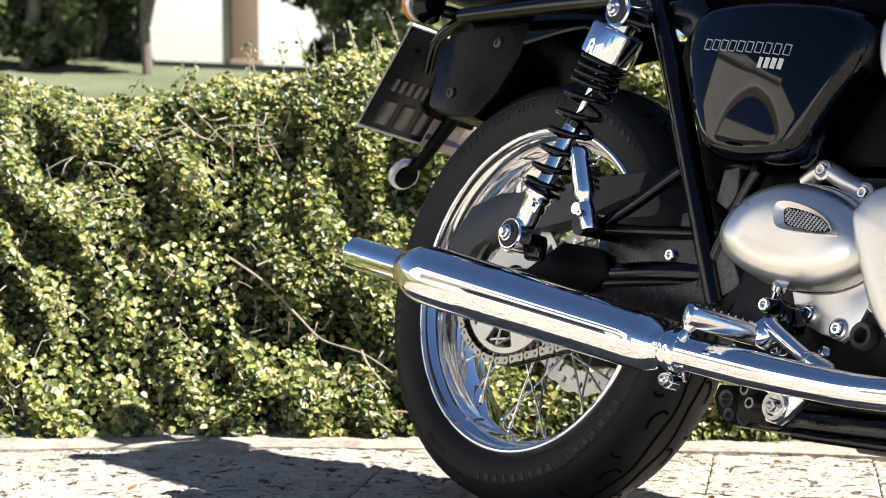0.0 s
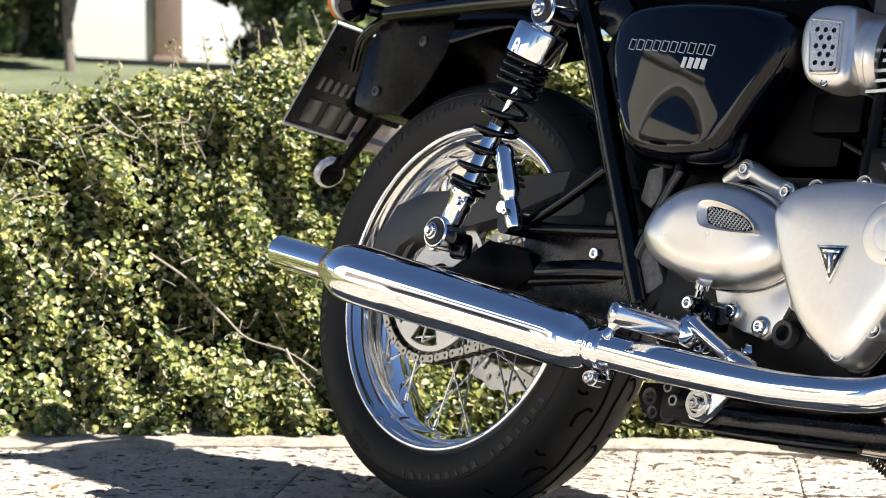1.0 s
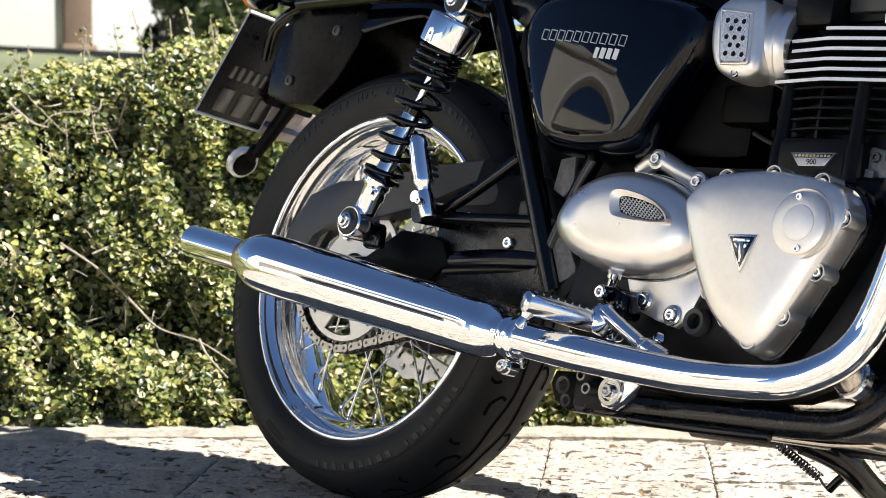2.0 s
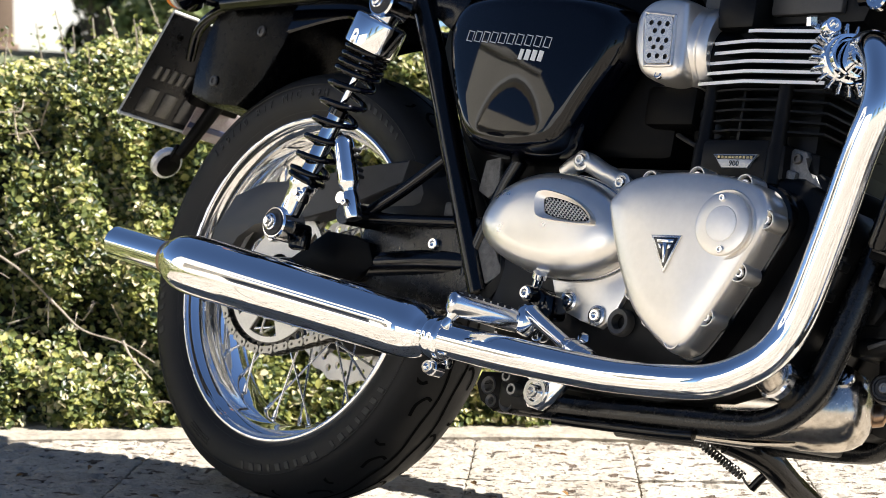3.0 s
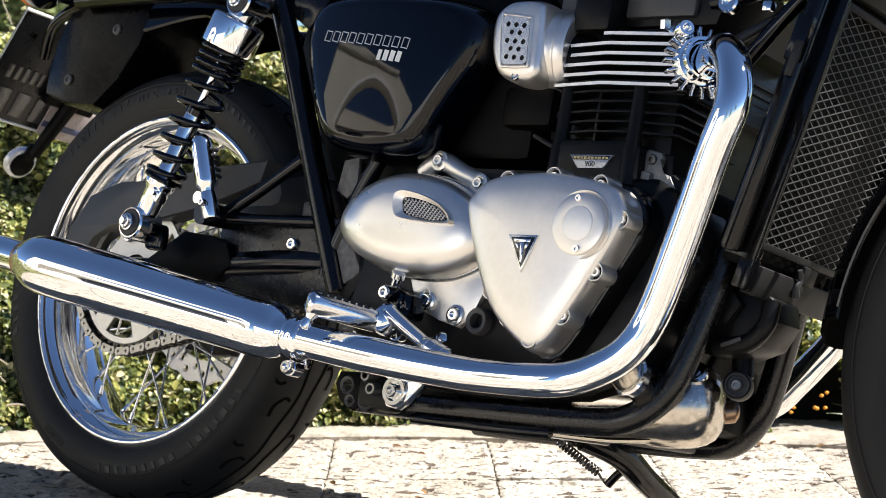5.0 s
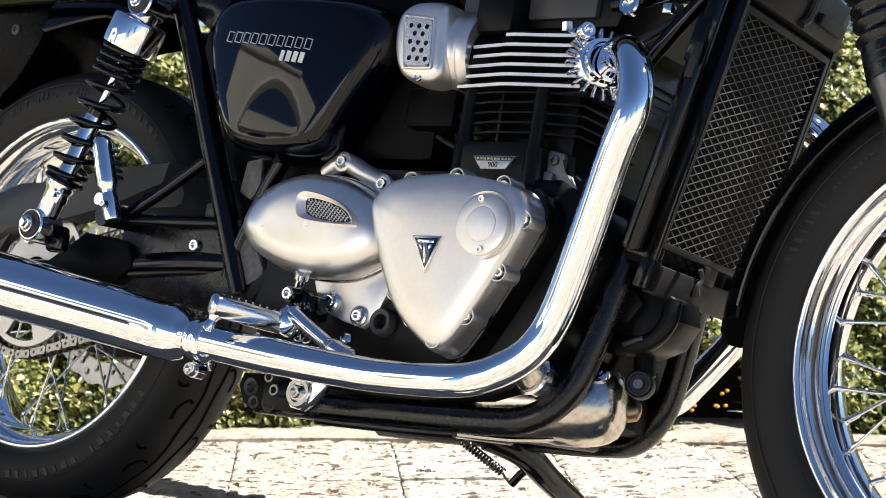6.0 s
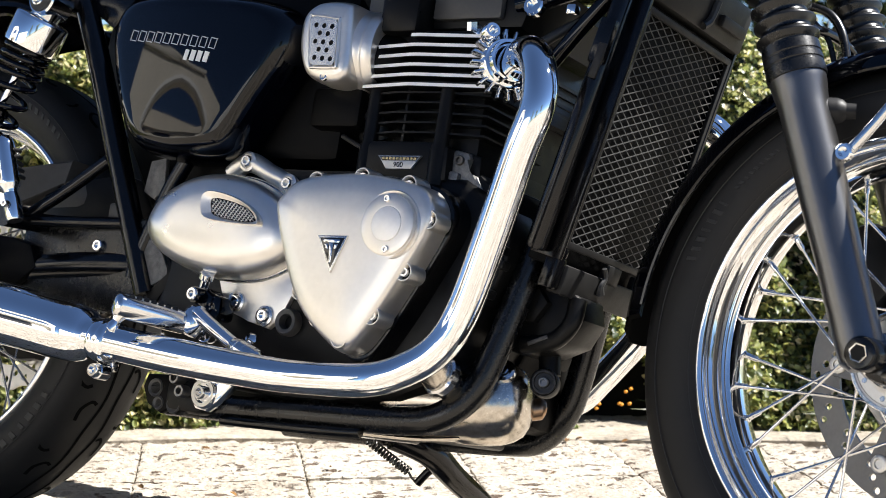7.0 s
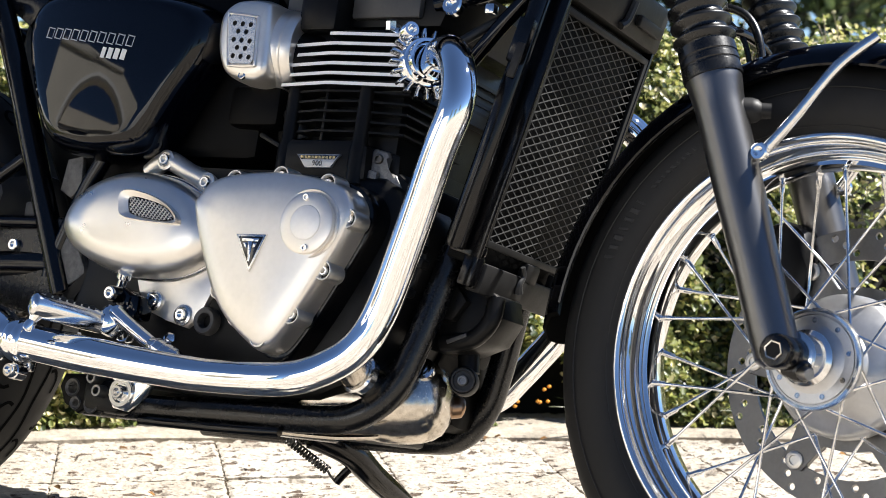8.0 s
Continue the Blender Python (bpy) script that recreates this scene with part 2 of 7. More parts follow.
    l.new(hsum.outputs[0], b.inputs["Height"])
    l.new(b.outputs["Normal"], p.inputs["Normal"])
    return m


SLAB_FACE = slab_material("cream_slab")
SLAB_REST = slab_material("cream_slab_rest", True)
GRASS = material("lawn_grass", (0.105, 0.128, 0.058), 0.8, 0.0, vary=0.45, scale=1.2, bump=0.01, fine=25, second=(0.185, 0.20, 0.105))


# ---------- mesh helpers ----------
def part(name, bm, mat, parent=None, label="", angle=38.0, m=None):
    """Links a bmesh as one mesh object, under a thing or a part if one is given."""
    if m is not None:
        bm.transform(m)
    me = bpy.data.meshes.new(name)
    bmesh.ops.recalc_face_normals(bm, faces=bm.faces)
    bm.to_mesh(me)
    bm.free()
    for poly in me.polygons:
        poly.use_smooth = True
    me.set_sharp_from_angle(angle=radians(angle))
    me.materials.append(mat)
    ob = new(name, me)
    ob.parent = parent
    return tagged(ob, label)


def merge(*bms):
    """Several bmeshes as one."""
    out = bmesh.new()
    for b in bms:
        me = bpy.data.meshes.new("join")
        b.to_mesh(me)
        b.free()
        out.from_mesh(me)
        bpy.data.meshes.remove(me)
    return out


def spline(points, n=6, closed=False):
    """A smooth line through the points."""
    pts = [Vector(p) for p in points]
    k, out = len(pts), []
    for i in range(k if closed else k - 1):
        if closed:
            a, b, c, d = pts[i - 1], pts[i], pts[(i + 1) % k], pts[(i + 2) % k]
        else:
            a, b, c, d = pts[max(i - 1, 0)], pts[i], pts[i + 1], pts[min(i + 2, k - 1)]
        for j in range(n):
            t = j / n
            out.append(0.5 * (2 * b + (c - a) * t + (2 * a - 5 * b + 4 * c - d) * t * t + (3 * b - a - 3 * c + d) * t ** 3))
    if not closed:
        out.append(pts[-1])
    return out


def bridge(bm, rings, caps=True, loop=False):
    """Faces between rings of vertices."""
    for a, b in zip(rings, rings[1:] + ([rings[0]] if loop else [])):
        k = len(a)
        for i in range(k):
            bm.faces.new((a[i], a[(i + 1) % k], b[(i + 1) % k], b[i]))
    if caps and not loop:
        bm.faces.new(rings[0])
        bm.faces.new(rings[-1])


def tube(points, r, seg=12, n=6, loop=False):
    """A round bar along a smooth line; r: one radius, or one a point."""
    path = spline(points, n, loop) if n > 1 else [Vector(p) for p in points]
    radii = [r] * len(path) if not isinstance(r, (list, tuple)) else [float(v) for v in np.interp(np.linspace(0, len(r) - 1, len(path)), range(len(r)), r)]
    bm, rings, up = bmesh.new(), [], None
    for i, p in enumerate(path):
        way = (path[min(i + 1, len(path) - 1)] - path[max(i - 1, 0)]).normalized()
        if up is None:
            up = way.orthogonal().normalized()
        up = (up - way * up.dot(way)).normalized()
        side = way.cross(up)
        rings.append([bm.verts.new(p + radii[i] * (math.cos(2 * math.pi * j / seg) * up + math.sin(2 * math.pi * j / seg) * side)) for j in range(seg)])
    bridge(bm, rings, loop=loop)
    return bm


def lathe(profile, origin=(0, 0, 0), axis=(0, 1, 0), seg=48, loop=False):
    """Turns (radius, along) pairs about an axis. loop: the profile closes on itself."""
    a = Vector(axis).normalized()
    u = a.orthogonal().normalized()
    v = a.cross(u)
    o, bm, rings = Vector(origin), bmesh.new(), []
    for r, h in profile:
        rings.append([bm.verts.new(o + a * h + max(r, 1e-5) * (math.cos(2 * math.pi * j / seg) * u + math.sin(2 * math.pi * j / seg) * v)) for j in range(seg)])
    bridge(bm, rings, loop=loop)
    if not loop:
        bmesh.ops.remove_doubles(bm, verts=bm.verts, dist=3e-5)
    return bm


def rod(a, b, r, seg=10, r2=None):
    a, b = Vector(a), Vector(b)
    r2 = r if r2 is None else r2
    return lathe([(r, 0), (r2, (b - a).length)], a, b - a, seg)


def box(centre, size, bevel=0.002, rot=(0, 0, 0), seg=2):
    bm = bmesh.new()
    bmesh.ops.create_cube(bm, size=1)
    bm.transform(Matrix.Diagonal((*size, 1)))
    if bevel:
        bmesh.ops.bevel(bm, geom=bm.edges[:], offset=bevel, segments=seg, affect="EDGES", profile=0.5)
    bm.transform(pose(*centre, *rot))
    return bm


def prism(outline, y0, y1, bevel=0.0015, smooth=0):
    """A plate with an (x, z) outline between two values of y."""
    pts = [Vector((x, 0, z)) for x, z in outline]
    if smooth:
        pts = spline(pts, smooth, True)
    bm = bmesh.new()
    rings = [[bm.verts.new((p.x, y, p.z)) for p in pts] for y in (y0, y1)]
    bridge(bm, rings)
    if bevel:
        rim = [e for e in bm.edges if abs(e.verts[0].co.y - e.verts[1].co.y) < 1e-7]
        bmesh.ops.bevel(bm, geom=rim, offset=bevel, segments=2, affect="EDGES", profile=0.5)
    return bm


def dome(outline, layers, centre, smooth=6):
    """A cast cover: its (x, z) outline, shrunk about the centre to each scale at each y."""
    pts = spline([Vector((x, 0, z)) for x, z in outline], smooth, True)
    c, bm = Vector((centre[0], 0, centre[1])), bmesh.new()
    rings = []
    for s, y in layers:
        rings.append([bm.verts.new((*(c + (p - c) * s).xz, 0)) for p in pts])
        for v in rings[-1]:
            v.co = Vector((v.co.x, y, v.co.y))
    bridge(bm, rings)
    return bm


def ring_of(cx, cz, r, n=16, phase=0.0):
    return [(cx + r * math.cos(2 * math.pi * i / n + phase), cz + r * math.sin(2 * math.pi * i / n + phase)) for i in range(n)]


def drilled(outline, holes, y0, y1):
    """A flat plate with holes right through it; all outlines are (x, z)."""
    bm = bmesh.new()
    loops = []
    for pts in [outline] + list(holes):
        vs = [bm.verts.new((x, y0, z)) for x, z in pts]
        loops.append([bm.edges.new((vs[i], vs[(i + 1) % len(vs)])) for i in range(len(vs))])
    bmesh.ops.triangle_fill(bm, use_beauty=True, edges=[e for lp in loops for e in lp])
    made = bmesh.ops.extrude_face_region(bm, geom=bm.faces[:])
    for g in made["geom"]:
        if isinstance(g, bmesh.types.BMVert):
            g.co.y = y1
    return bm


def bolt(parent, at, axis, r=0.006, h=0.006, mat=None, name="bolt", m=None):
    """A socket-headed screw."""
    prof = [(r, 0), (r, h * 0.8), (r * 0.85, h), (r * 0.55, h), (r * 0.5, h * 0.4), (0, h * 0.4)]
    return part(name, lathe(prof, at, axis, 14), mat or CHROME_SOFT, parent, m=m)


def lettering(body, size, depth=0.0006):
    """Writing in the built-in font as a bmesh in the x-y plane, centred."""
    cu = bpy.data.curves.new("writing", "FONT")
    cu.body, cu.size, cu.extrude, cu.align_x, cu.align_y = body, size, depth / 2, "CENTER", "CENTER"
    cu.resolution_u = 2
    ob = new("writing", cu)
    me = bpy.data.meshes.new_from_object(ob.evaluated_get(bpy.context.evaluated_depsgraph_get()))
    bpy.data.objects.remove(ob)
    bm = bmesh.new()
    bm.from_mesh(me)
    bpy.data.meshes.remove(me)
    return bm


# ---------- ground and surroundings ----------
AWAY = Vector((-0.69, 0.72, 0)).normalized()     # from the paving across the hedge
ALONG = Vector((0.72, 0.69, 0)).normalized()
HEDGE_FOOT = [(-2.3, -2.2), (-1.55, -1.15), (-0.97, -0.33), (-0.63, 0.11), (-0.13, 0.65), (0.53, 1.14), (1.15, 1.55), (2.0, 2.15), (2.9, 2.8)]


def lawn_height(x, y):
    s = AWAY.x * (x + 0.3) + AWAY.y * (y - 0.48)
    t = min(1.0, max(0.0, (s - 1.0) / 10.5))
    r = ALONG.x * (x + 0.3) + ALONG.y * (y - 0.48)
    return -0.035 + (1.13 + 0.07 * min(1.6, max(-0.4, -r - 3.6))) * t * t * (3 - 2 * t) * (0.6 + 0.4 * t)


def ground_sheet():
    ax = [math.sinh(v) * 4.0 for v in np.linspace(-4.2, 4.2, 71)]
    bm = bmesh.new()
    grid = [[bm.verts.new((x, y, lawn_height(x, y))) for y in ax] for x in ax]
    for i in range(70):
        for j in range(70):
            bm.faces.new((grid[i][j], grid[i + 1][j], grid[i + 1][j + 1], grid[i][j + 1]))
    ob = part("ground", bm, GRASS, angle=180)
    tagged(ob, "green lawn rising gently behind the clipped hedge", "lawn", kind="structure")


ground_sheet()


BRANCHES = [[(-0.898, 0.057, 0.321), (-0.831, 0.100, 0.272), (-0.762, 0.129, 0.211), (-0.717, 0.150, 0.172), (-0.661, 0.196, 0.150), (-0.606, 0.225, 0.117)],
            [(-0.854, 0.097, 0.302), (-0.825, 0.160, 0.325), (-0.782, 0.193, 0.302)],
            [(-0.663, 0.197, 0.154), (-0.639, 0.198, 0.126), (-0.596, 0.211, 0.089)],
            [(-0.603, 0.154, 0.032), (-0.572, 0.205, 0.053), (-0.542, 0.233, 0.047)],
            [(-1.088, 0.062, 0.581), (-1.044, 0.086, 0.543), (-1.019, 0.108, 0.532)]]
BATTER = 0.40       # how far the hedge leans back from foot to top


def hedge():
    rng = np.random.default_rng(5)
    path = spline([(x, y, 0) for x, y in HEDGE_FOOT], 14)
    P = np.array([p[:] for p in path])
    seglen = np.linalg.norm(np.diff(P, axis=0), axis=1)
    S = np.concatenate([[0], np.cumsum(seglen)])
    tang = np.gradient(P, axis=0)
    tang /= np.linalg.norm(tang, axis=1)[:, None]
    outw = np.stack([tang[:, 1], -tang[:, 0], np.zeros(len(P))], 1)     # towards the paving

    def height(s):
        return 0.60 + 0.105 * np.clip((s - 2.0) / 2.6, 0, 1) + 0.095 * np.exp(-((s - 2.93) / 0.21) ** 2) + 0.025 * np.sin(s * 4.1) + 0.018 * np.sin(s * 9.7 + 1)

    # woody inside, coloured near-black for the shade and soil behind the leaves
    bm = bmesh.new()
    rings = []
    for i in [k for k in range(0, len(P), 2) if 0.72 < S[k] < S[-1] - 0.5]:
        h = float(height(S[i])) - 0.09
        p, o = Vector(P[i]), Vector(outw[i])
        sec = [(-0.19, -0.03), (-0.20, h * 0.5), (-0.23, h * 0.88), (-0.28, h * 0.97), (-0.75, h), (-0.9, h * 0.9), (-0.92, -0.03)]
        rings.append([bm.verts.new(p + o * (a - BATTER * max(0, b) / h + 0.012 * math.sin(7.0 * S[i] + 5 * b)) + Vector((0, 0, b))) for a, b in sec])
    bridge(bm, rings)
    root = part("hedge", bm, SHADE_SOIL)
    tagged(root, "dense clipped green hedge with small glossy leaves beside the paving", "hedge")

    # leaves
    n = 390000
    seen = [float(S[np.argmin(np.linalg.norm(P[:, :2] - np.array(q), axis=1))]) for q in ((-1.15, -0.60), (1.0, 1.45))]
    s = np.where(rng.uniform(0, 1, n) < 0.72, rng.uniform(seen[0], seen[1], n), rng.uniform(0.5, S[-1] - 0.3, n))      # densest beside the motorcycle
    at = np.stack([np.interp(s, S, P[:, k]) for k in range(3)], 1)
    o = np.stack([np.interp(s, S, outw[:, k]) for k in range(3)], 1)
    o /= np.linalg.norm(o, axis=1)[:, None]
    h = height(s)
    q = rng.uniform(0, 1, n)
    face = q < 0.64
    low = noise_field(s * 2.6, q * 3.1, 3)
    mid = noise_field(s * 13.0, q * 11.0, 7)
    depth = np.abs(rng.normal(0, 0.042, n)) - 0.016
    zf = q / 0.64 * h
    back = (q - 0.64) / 0.36 * 0.75
    rnd = np.where(zf > h - 0.12, 0.12 - np.sqrt(np.maximum(0, 0.0144 - (zf - (h - 0.12)) ** 2)), 0)
    swell = (0.014 * low + 0.036 * mid) * np.where(face, np.clip(0.25 + zf / 0.14, 0, 1), 1)
    off = np.where(face, swell - rnd - depth - 0.015 - BATTER * zf / h, -0.10 - BATTER - back)
    z = np.where(face, zf + 0.012, h + 0.5 * swell - depth)
    pos = at + o * off[:, None]
    pos[:, 2] = np.maximum(z, 0.006)
    keep = ~(face & (low + 0.9 * mid < -0.80) & (rng.uniform(0, 1, n) < 0.75))
    gap = np.linalg.norm((pos - np.array([0.47, 1.16, 0.055])) * np.array([1, 1, 1.1]), axis=1) < 0.10
    keep &= ~gap
    pos, o, face = pos[keep], o[keep], face[keep]
    n = len(pos)
    normal = np.where(face[:, None], o * 0.5 + np.array([0, 0, 0.4]), np.array([0, 0, 0.7])) + 0.55 * np.array(SUN_WAY[:]) + rng.normal(0, 0.5, (n, 3))
    foliage(root, "foliage", pos, normal, rng.uniform(0.0092, 0.0195, n), 0.72, LEAF, rng)

    # bare twigs that stand out of the face, some forked
    for k in range(230):
        i = int(rng.integers(20, len(P) - 20))
        if k % 2 == 0:          # most of them near the rear wheel
            i = int(np.argmin(np.linalg.norm(P[:, :2] - np.array([rng.normal(-0.72, 0.28), rng.normal(0.0, 0.30)]), axis=1)))
        p, ow, tg = Vector(P[i]), Vector(outw[i]), Vector(tang[i])
        z0 = rng.uniform(0.04, 0.60)
        ln = rng.uniform(0.015, 0.050)
        a = p + ow * (-0.045 - BATTER * z0 / 0.64) + Vector((0, 0, z0))
        d = (tg * rng.normal(0, 1) + ow * rng.uniform(0.0, 0.45) + Vector((0, 0, rng.normal(0.1, 0.7)))).normalized()
        b = a + d * ln * 0.5 + ow * 0.035 + Vector((rng.normal(0, 0.006), rng.normal(0, 0.006), rng.normal(0, 0.008)))
        c = a + d * ln + ow * 0.04 + Vector((0, 0, rng.normal(0, 0.022)))
        wood = [tube([a, b, c], [0.0014, 0.0011, 0.0006], 5, 2)]
        if k % 2:
            e = b + (d + Vector(rng.normal(0, 0.8, 3))).normalized() * ln * 0.35
            wood.append(tube([b, (b + e) / 2 + Vector(rng.normal(0, 0.003, 3)), e], [0.0012, 0.0009, 0.0005], 5, 2))
        part("twig", merge(*wood), BARK, root)
    # clipped dry twigs that lie along the upper edge
    for k in range(80):
        i = int(rng.integers(30, len(P) - 30)) if k % 3 == 0 else int(np.argmin(np.abs(S - rng.uniform(1.8, 3.2))))
        p, ow, tg = Vector(P[i]), Vector(outw[i]), Vector(tang[i])
        z0 = float(height(S[i])) - rng.uniform(0.02, 0.20)
        a = p + ow * (-0.02 - BATTER * z0 / 0.64) + Vector((0, 0, z0))
        d = (tg * rng.normal(0, 1) + ow * rng.uniform(-0.2, 0.3) + Vector((0, 0, rng.normal(0, 0.45)))).normalized() * rng.uniform(0.03, 0.085)
        part("twig", tube([a, a + d * 0.5 + Vector(rng.normal(0, 0.004, 3)), a + d], [0.0016, 0.0013, 0.0007], 5, 3), TWIG_DRY, root)
    # the long forked branch near the rear wheel
    for pts in BRANCHES:
        part("twig", tube([Vector(p) - 0.002 * AWAY for p in pts], [0.0023, 0.0019, 0.0011], 6, 5), BARK, root)
    tips, norms = [], []
    for k in range(150):
        i = int(rng.integers(16, len(P) - 12))
        p, ow = Vector(P[i]), Vector(outw[i])
        h0 = float(height(S[i]))
        a = p - ow * (BATTER + rng.uniform(0.02, 0.5)) + Vector((0, 0, h0 - 0.04))
        ln = rng.uniform(0.05, 0.15)
        b = a + Vector((rng.normal(0, 0.02), rng.normal(0, 0.02), ln))
        part("shoot", tube([a, (a + b) / 2 + Vector((0.006, 0, 0)), b], [0.002, 0.0015, 0.001], 5, 3), BARK, root)
        for j in range(14):
            f = rng.uniform(0.2, 1.0)
            tips.append(a.lerp(b, f)[:])
            tips[-1] = tuple(np.array(tips[-1]) + rng.normal(0, 0.007, 3))
            norms.append(rng.normal(0, 1, 3) + np.array([0, 0, 0.5]))
    foliage(root, "shoot_leaves", np.array(tips), np.array(norms), rng.uniform(0.009, 0.016, len(tips)), 0.6, LEAF, rng)


def noise_field(a, b, seed):
    """Smooth random field of two coordinates, about -1 to 1."""
    rng = np.random.default_rng(seed)
    out = np.zeros_like(a)
    for k in range(14):
        ang = rng.uniform(0, 2 * np.pi)
        fr = rng.uniform(0.6, 2.2)
        out += np.sin(fr * (np.cos(ang) * a * 2.2 + np.sin(ang) * b * 2.2) + rng.uniform(0, 6.28))
    return out / 3.6


def foliage(parent, name, pos, normal, length, ratio, mat, rng, bend=0.18):
    """Many small pointed leaves, folded along the middle, in one mesh."""
    n = len(pos)
    normal = normal / np.linalg.norm(normal, axis=1)[:, None]
    ref = rng.normal(0, 1, (n, 3))
    u = np.cross(normal, ref)
    u /= np.linalg.norm(u, axis=1)[:, None]
    v = np.cross(normal, u)
    L, Wd = length[:, None], (length * ratio * rng.uniform(0.75, 1.2, n))[:, None]
    verts = np.stack([pos - u * L * 0.5, pos + v * Wd * 0.46 - u * L * 0.22 + normal * L * bend, pos + u * L * 0.5 - normal * L * bend * 0.6,
                      pos - v * Wd * 0.46 - u * L * 0.22 + normal * L * bend, pos + u * L * 0.20 + v * Wd * 0.47 + normal * L * bend * 0.6,
                      pos + u * L * 0.20 - v * Wd * 0.47 + normal * L * bend * 0.6], 1).reshape(-1, 3)
    base = (np.arange(n) * 6)[:, None]
    tri = np.concatenate([base + np.array([[0, 1, 4]]), base + np.array([[0, 4, 2]]), base + np.array([[0, 2, 5]]), base + np.array([[0, 5, 3]])], 1).reshape(-1, 3)
    me = bpy.data.meshes.new(name)
    me.vertices.add(len(verts))
    me.vertices.foreach_set("co", verts.astype(np.float32).ravel())
    me.loops.add(tri.size)
    me.loops.foreach_set("vertex_index", tri.astype(np.int32).ravel())
    me.polygons.add(len(tri))
    me.polygons.foreach_set("loop_start", np.arange(0, tri.size, 3, dtype=np.int32))
    me.update(calc_edges=True)
    me.materials.append(mat)
    ob = new(name, me)
    ob.parent = parent
    return tagged(ob, kind="stuff")


hedge()


def berries():
    """Small orange blossoms in a dark gap at the hedge's foot."""
    rng = np.random.default_rng(21)
    root = new("orange_flowers")
    root.location = (0.455, 1.135, 0.0)
    tagged(root, "small orange blossoms low in the dark hedge foot", "flowers")
    for x, z in ((0.030, 0.072), (0.036, 0.077), (0.027, 0.050), (0.034, 0.050), (-0.012, 0.049), (-0.015, 0.041), (0.022, 0.051), (-0.024, 0.060)):
        bm = bmesh.new()
        bmesh.ops.create_icosphere(bm, subdivisions=2, radius=0.0038)
        bm.transform(Matrix.Translation((x, 0.5 * x + 0.004 * rng.normal(), z)) @ Matrix.Diagonal((1, 1, 0.8, 1)))
        part("blossom", bm, BLOSSOM, root)


berries()


def tree(name, at, tall, wide, leaves, seed, label, low=0.25, size=0.11, mat=LEAF_TREE):
    """A trunk with limbs, and a crown of many leaves in uneven clumps."""
    rng = np.random.default_rng(seed)
    x, y = at
    z = lawn_height(x, y) - 0.05
    trunk = [tube([(x, y, z), (x + rng.normal(0, 0.1), y, z + tall * 0.3), (x + rng.normal(0, 0.15), y + rng.normal(0, 0.1), z + tall * 0.75)], [0.018 * tall, 0.013 * tall, 0.005 * tall], 8, 4)]
    pts, normals = [], []
    for k in range(26):
        a, e = rng.uniform(0, 2 * math.pi), rng.uniform(low, 1.0)
        c = np.array([x + math.cos(a) * wide * rng.uniform(0.25, 0.8), y + math.sin(a) * wide * rng.uniform(0.25, 0.8), z + tall * e])
        foot = np.array([x, y, z + tall * e * 0.55])
        trunk.append(tube([foot, (foot + c) / 2 + np.array([0, 0, 0.05 * tall]), c], [0.012 * tall, 0.008 * tall, 0.003 * tall], 6, 3))
        m = leaves // 26
        r = wide * rng.uniform(0.28, 0.5)
        d = rng.normal(0, 1, (m, 3))
        d /= np.linalg.norm(d, axis=1)[:, None]
        pts.append(c + d * (r * rng.uniform(0.4, 1.0, m) ** 0.5)[:, None] * np.array([1, 1, 0.75]))
        normals.append(d + rng.normal(0, 0.6, (m, 3)) + np.array([0, 0, 0.5]))
    root = part(name, merge(*trunk), TRUNK)
    tagged(root, label, name.replace("_", " "), group="trees beyond the lawn")
    foliage(root, "crown", np.concatenate(pts), np.concatenate(normals), rng.uniform(0.6, 1.3, leaves // 26 * 26) * size, 0.55, mat, rng)


def shrub(at, tall, wide, leaves, seed):
    """A low rounded bush of many small stems and leaves, open at its edge."""
    rng = np.random.default_rng(seed)
    x, y = at
    z = lawn_height(x, y) - 0.04
    stems, pts, normals = [], [], []
    for k in range(22):
        a, f = rng.uniform(0, 2 * math.pi), rng.uniform(0.15, 1.0)
        c = np.array([x + math.cos(a) * wide * f, y + math.sin(a) * wide * f, z + tall * rng.uniform(0.2, 1.0) * (1.1 - 0.45 * f)])
        stems.append(tube([(x, y, z), ((x + c[0]) / 2, (y + c[1]) / 2, z + 0.6 * (c[2] - z)), tuple(c)], [0.014, 0.010, 0.004], 5, 3))
        m = leaves // 22
        d = rng.normal(0, 1, (m, 3))
        pts.append(c + d * wide * 0.16)
        normals.append(d + np.array([0, 0, 0.6]) + rng.normal(0, 0.4, (m, 3)))
    root = part("garden_shrub", merge(*stems), TRUNK)
    tagged(root, "soft green shrub at the far edge of the lawn", "shrub", group="shrubs beyond the lawn")
    foliage(root, "crown", np.concatenate(pts), np.concatenate(normals), rng.uniform(0.04, 0.085, leaves // 22 * 22), 0.55, LEAF_SHRUB, rng)


EYE_XY = Vector((2.0, -1.714))


def out_at(yaw, dist):
    """Plan point in that direction from the tripod."""
    return (EYE_XY.x - dist * math.sin(radians(yaw)), EYE_XY.y + dist * math.cos(radians(yaw)))


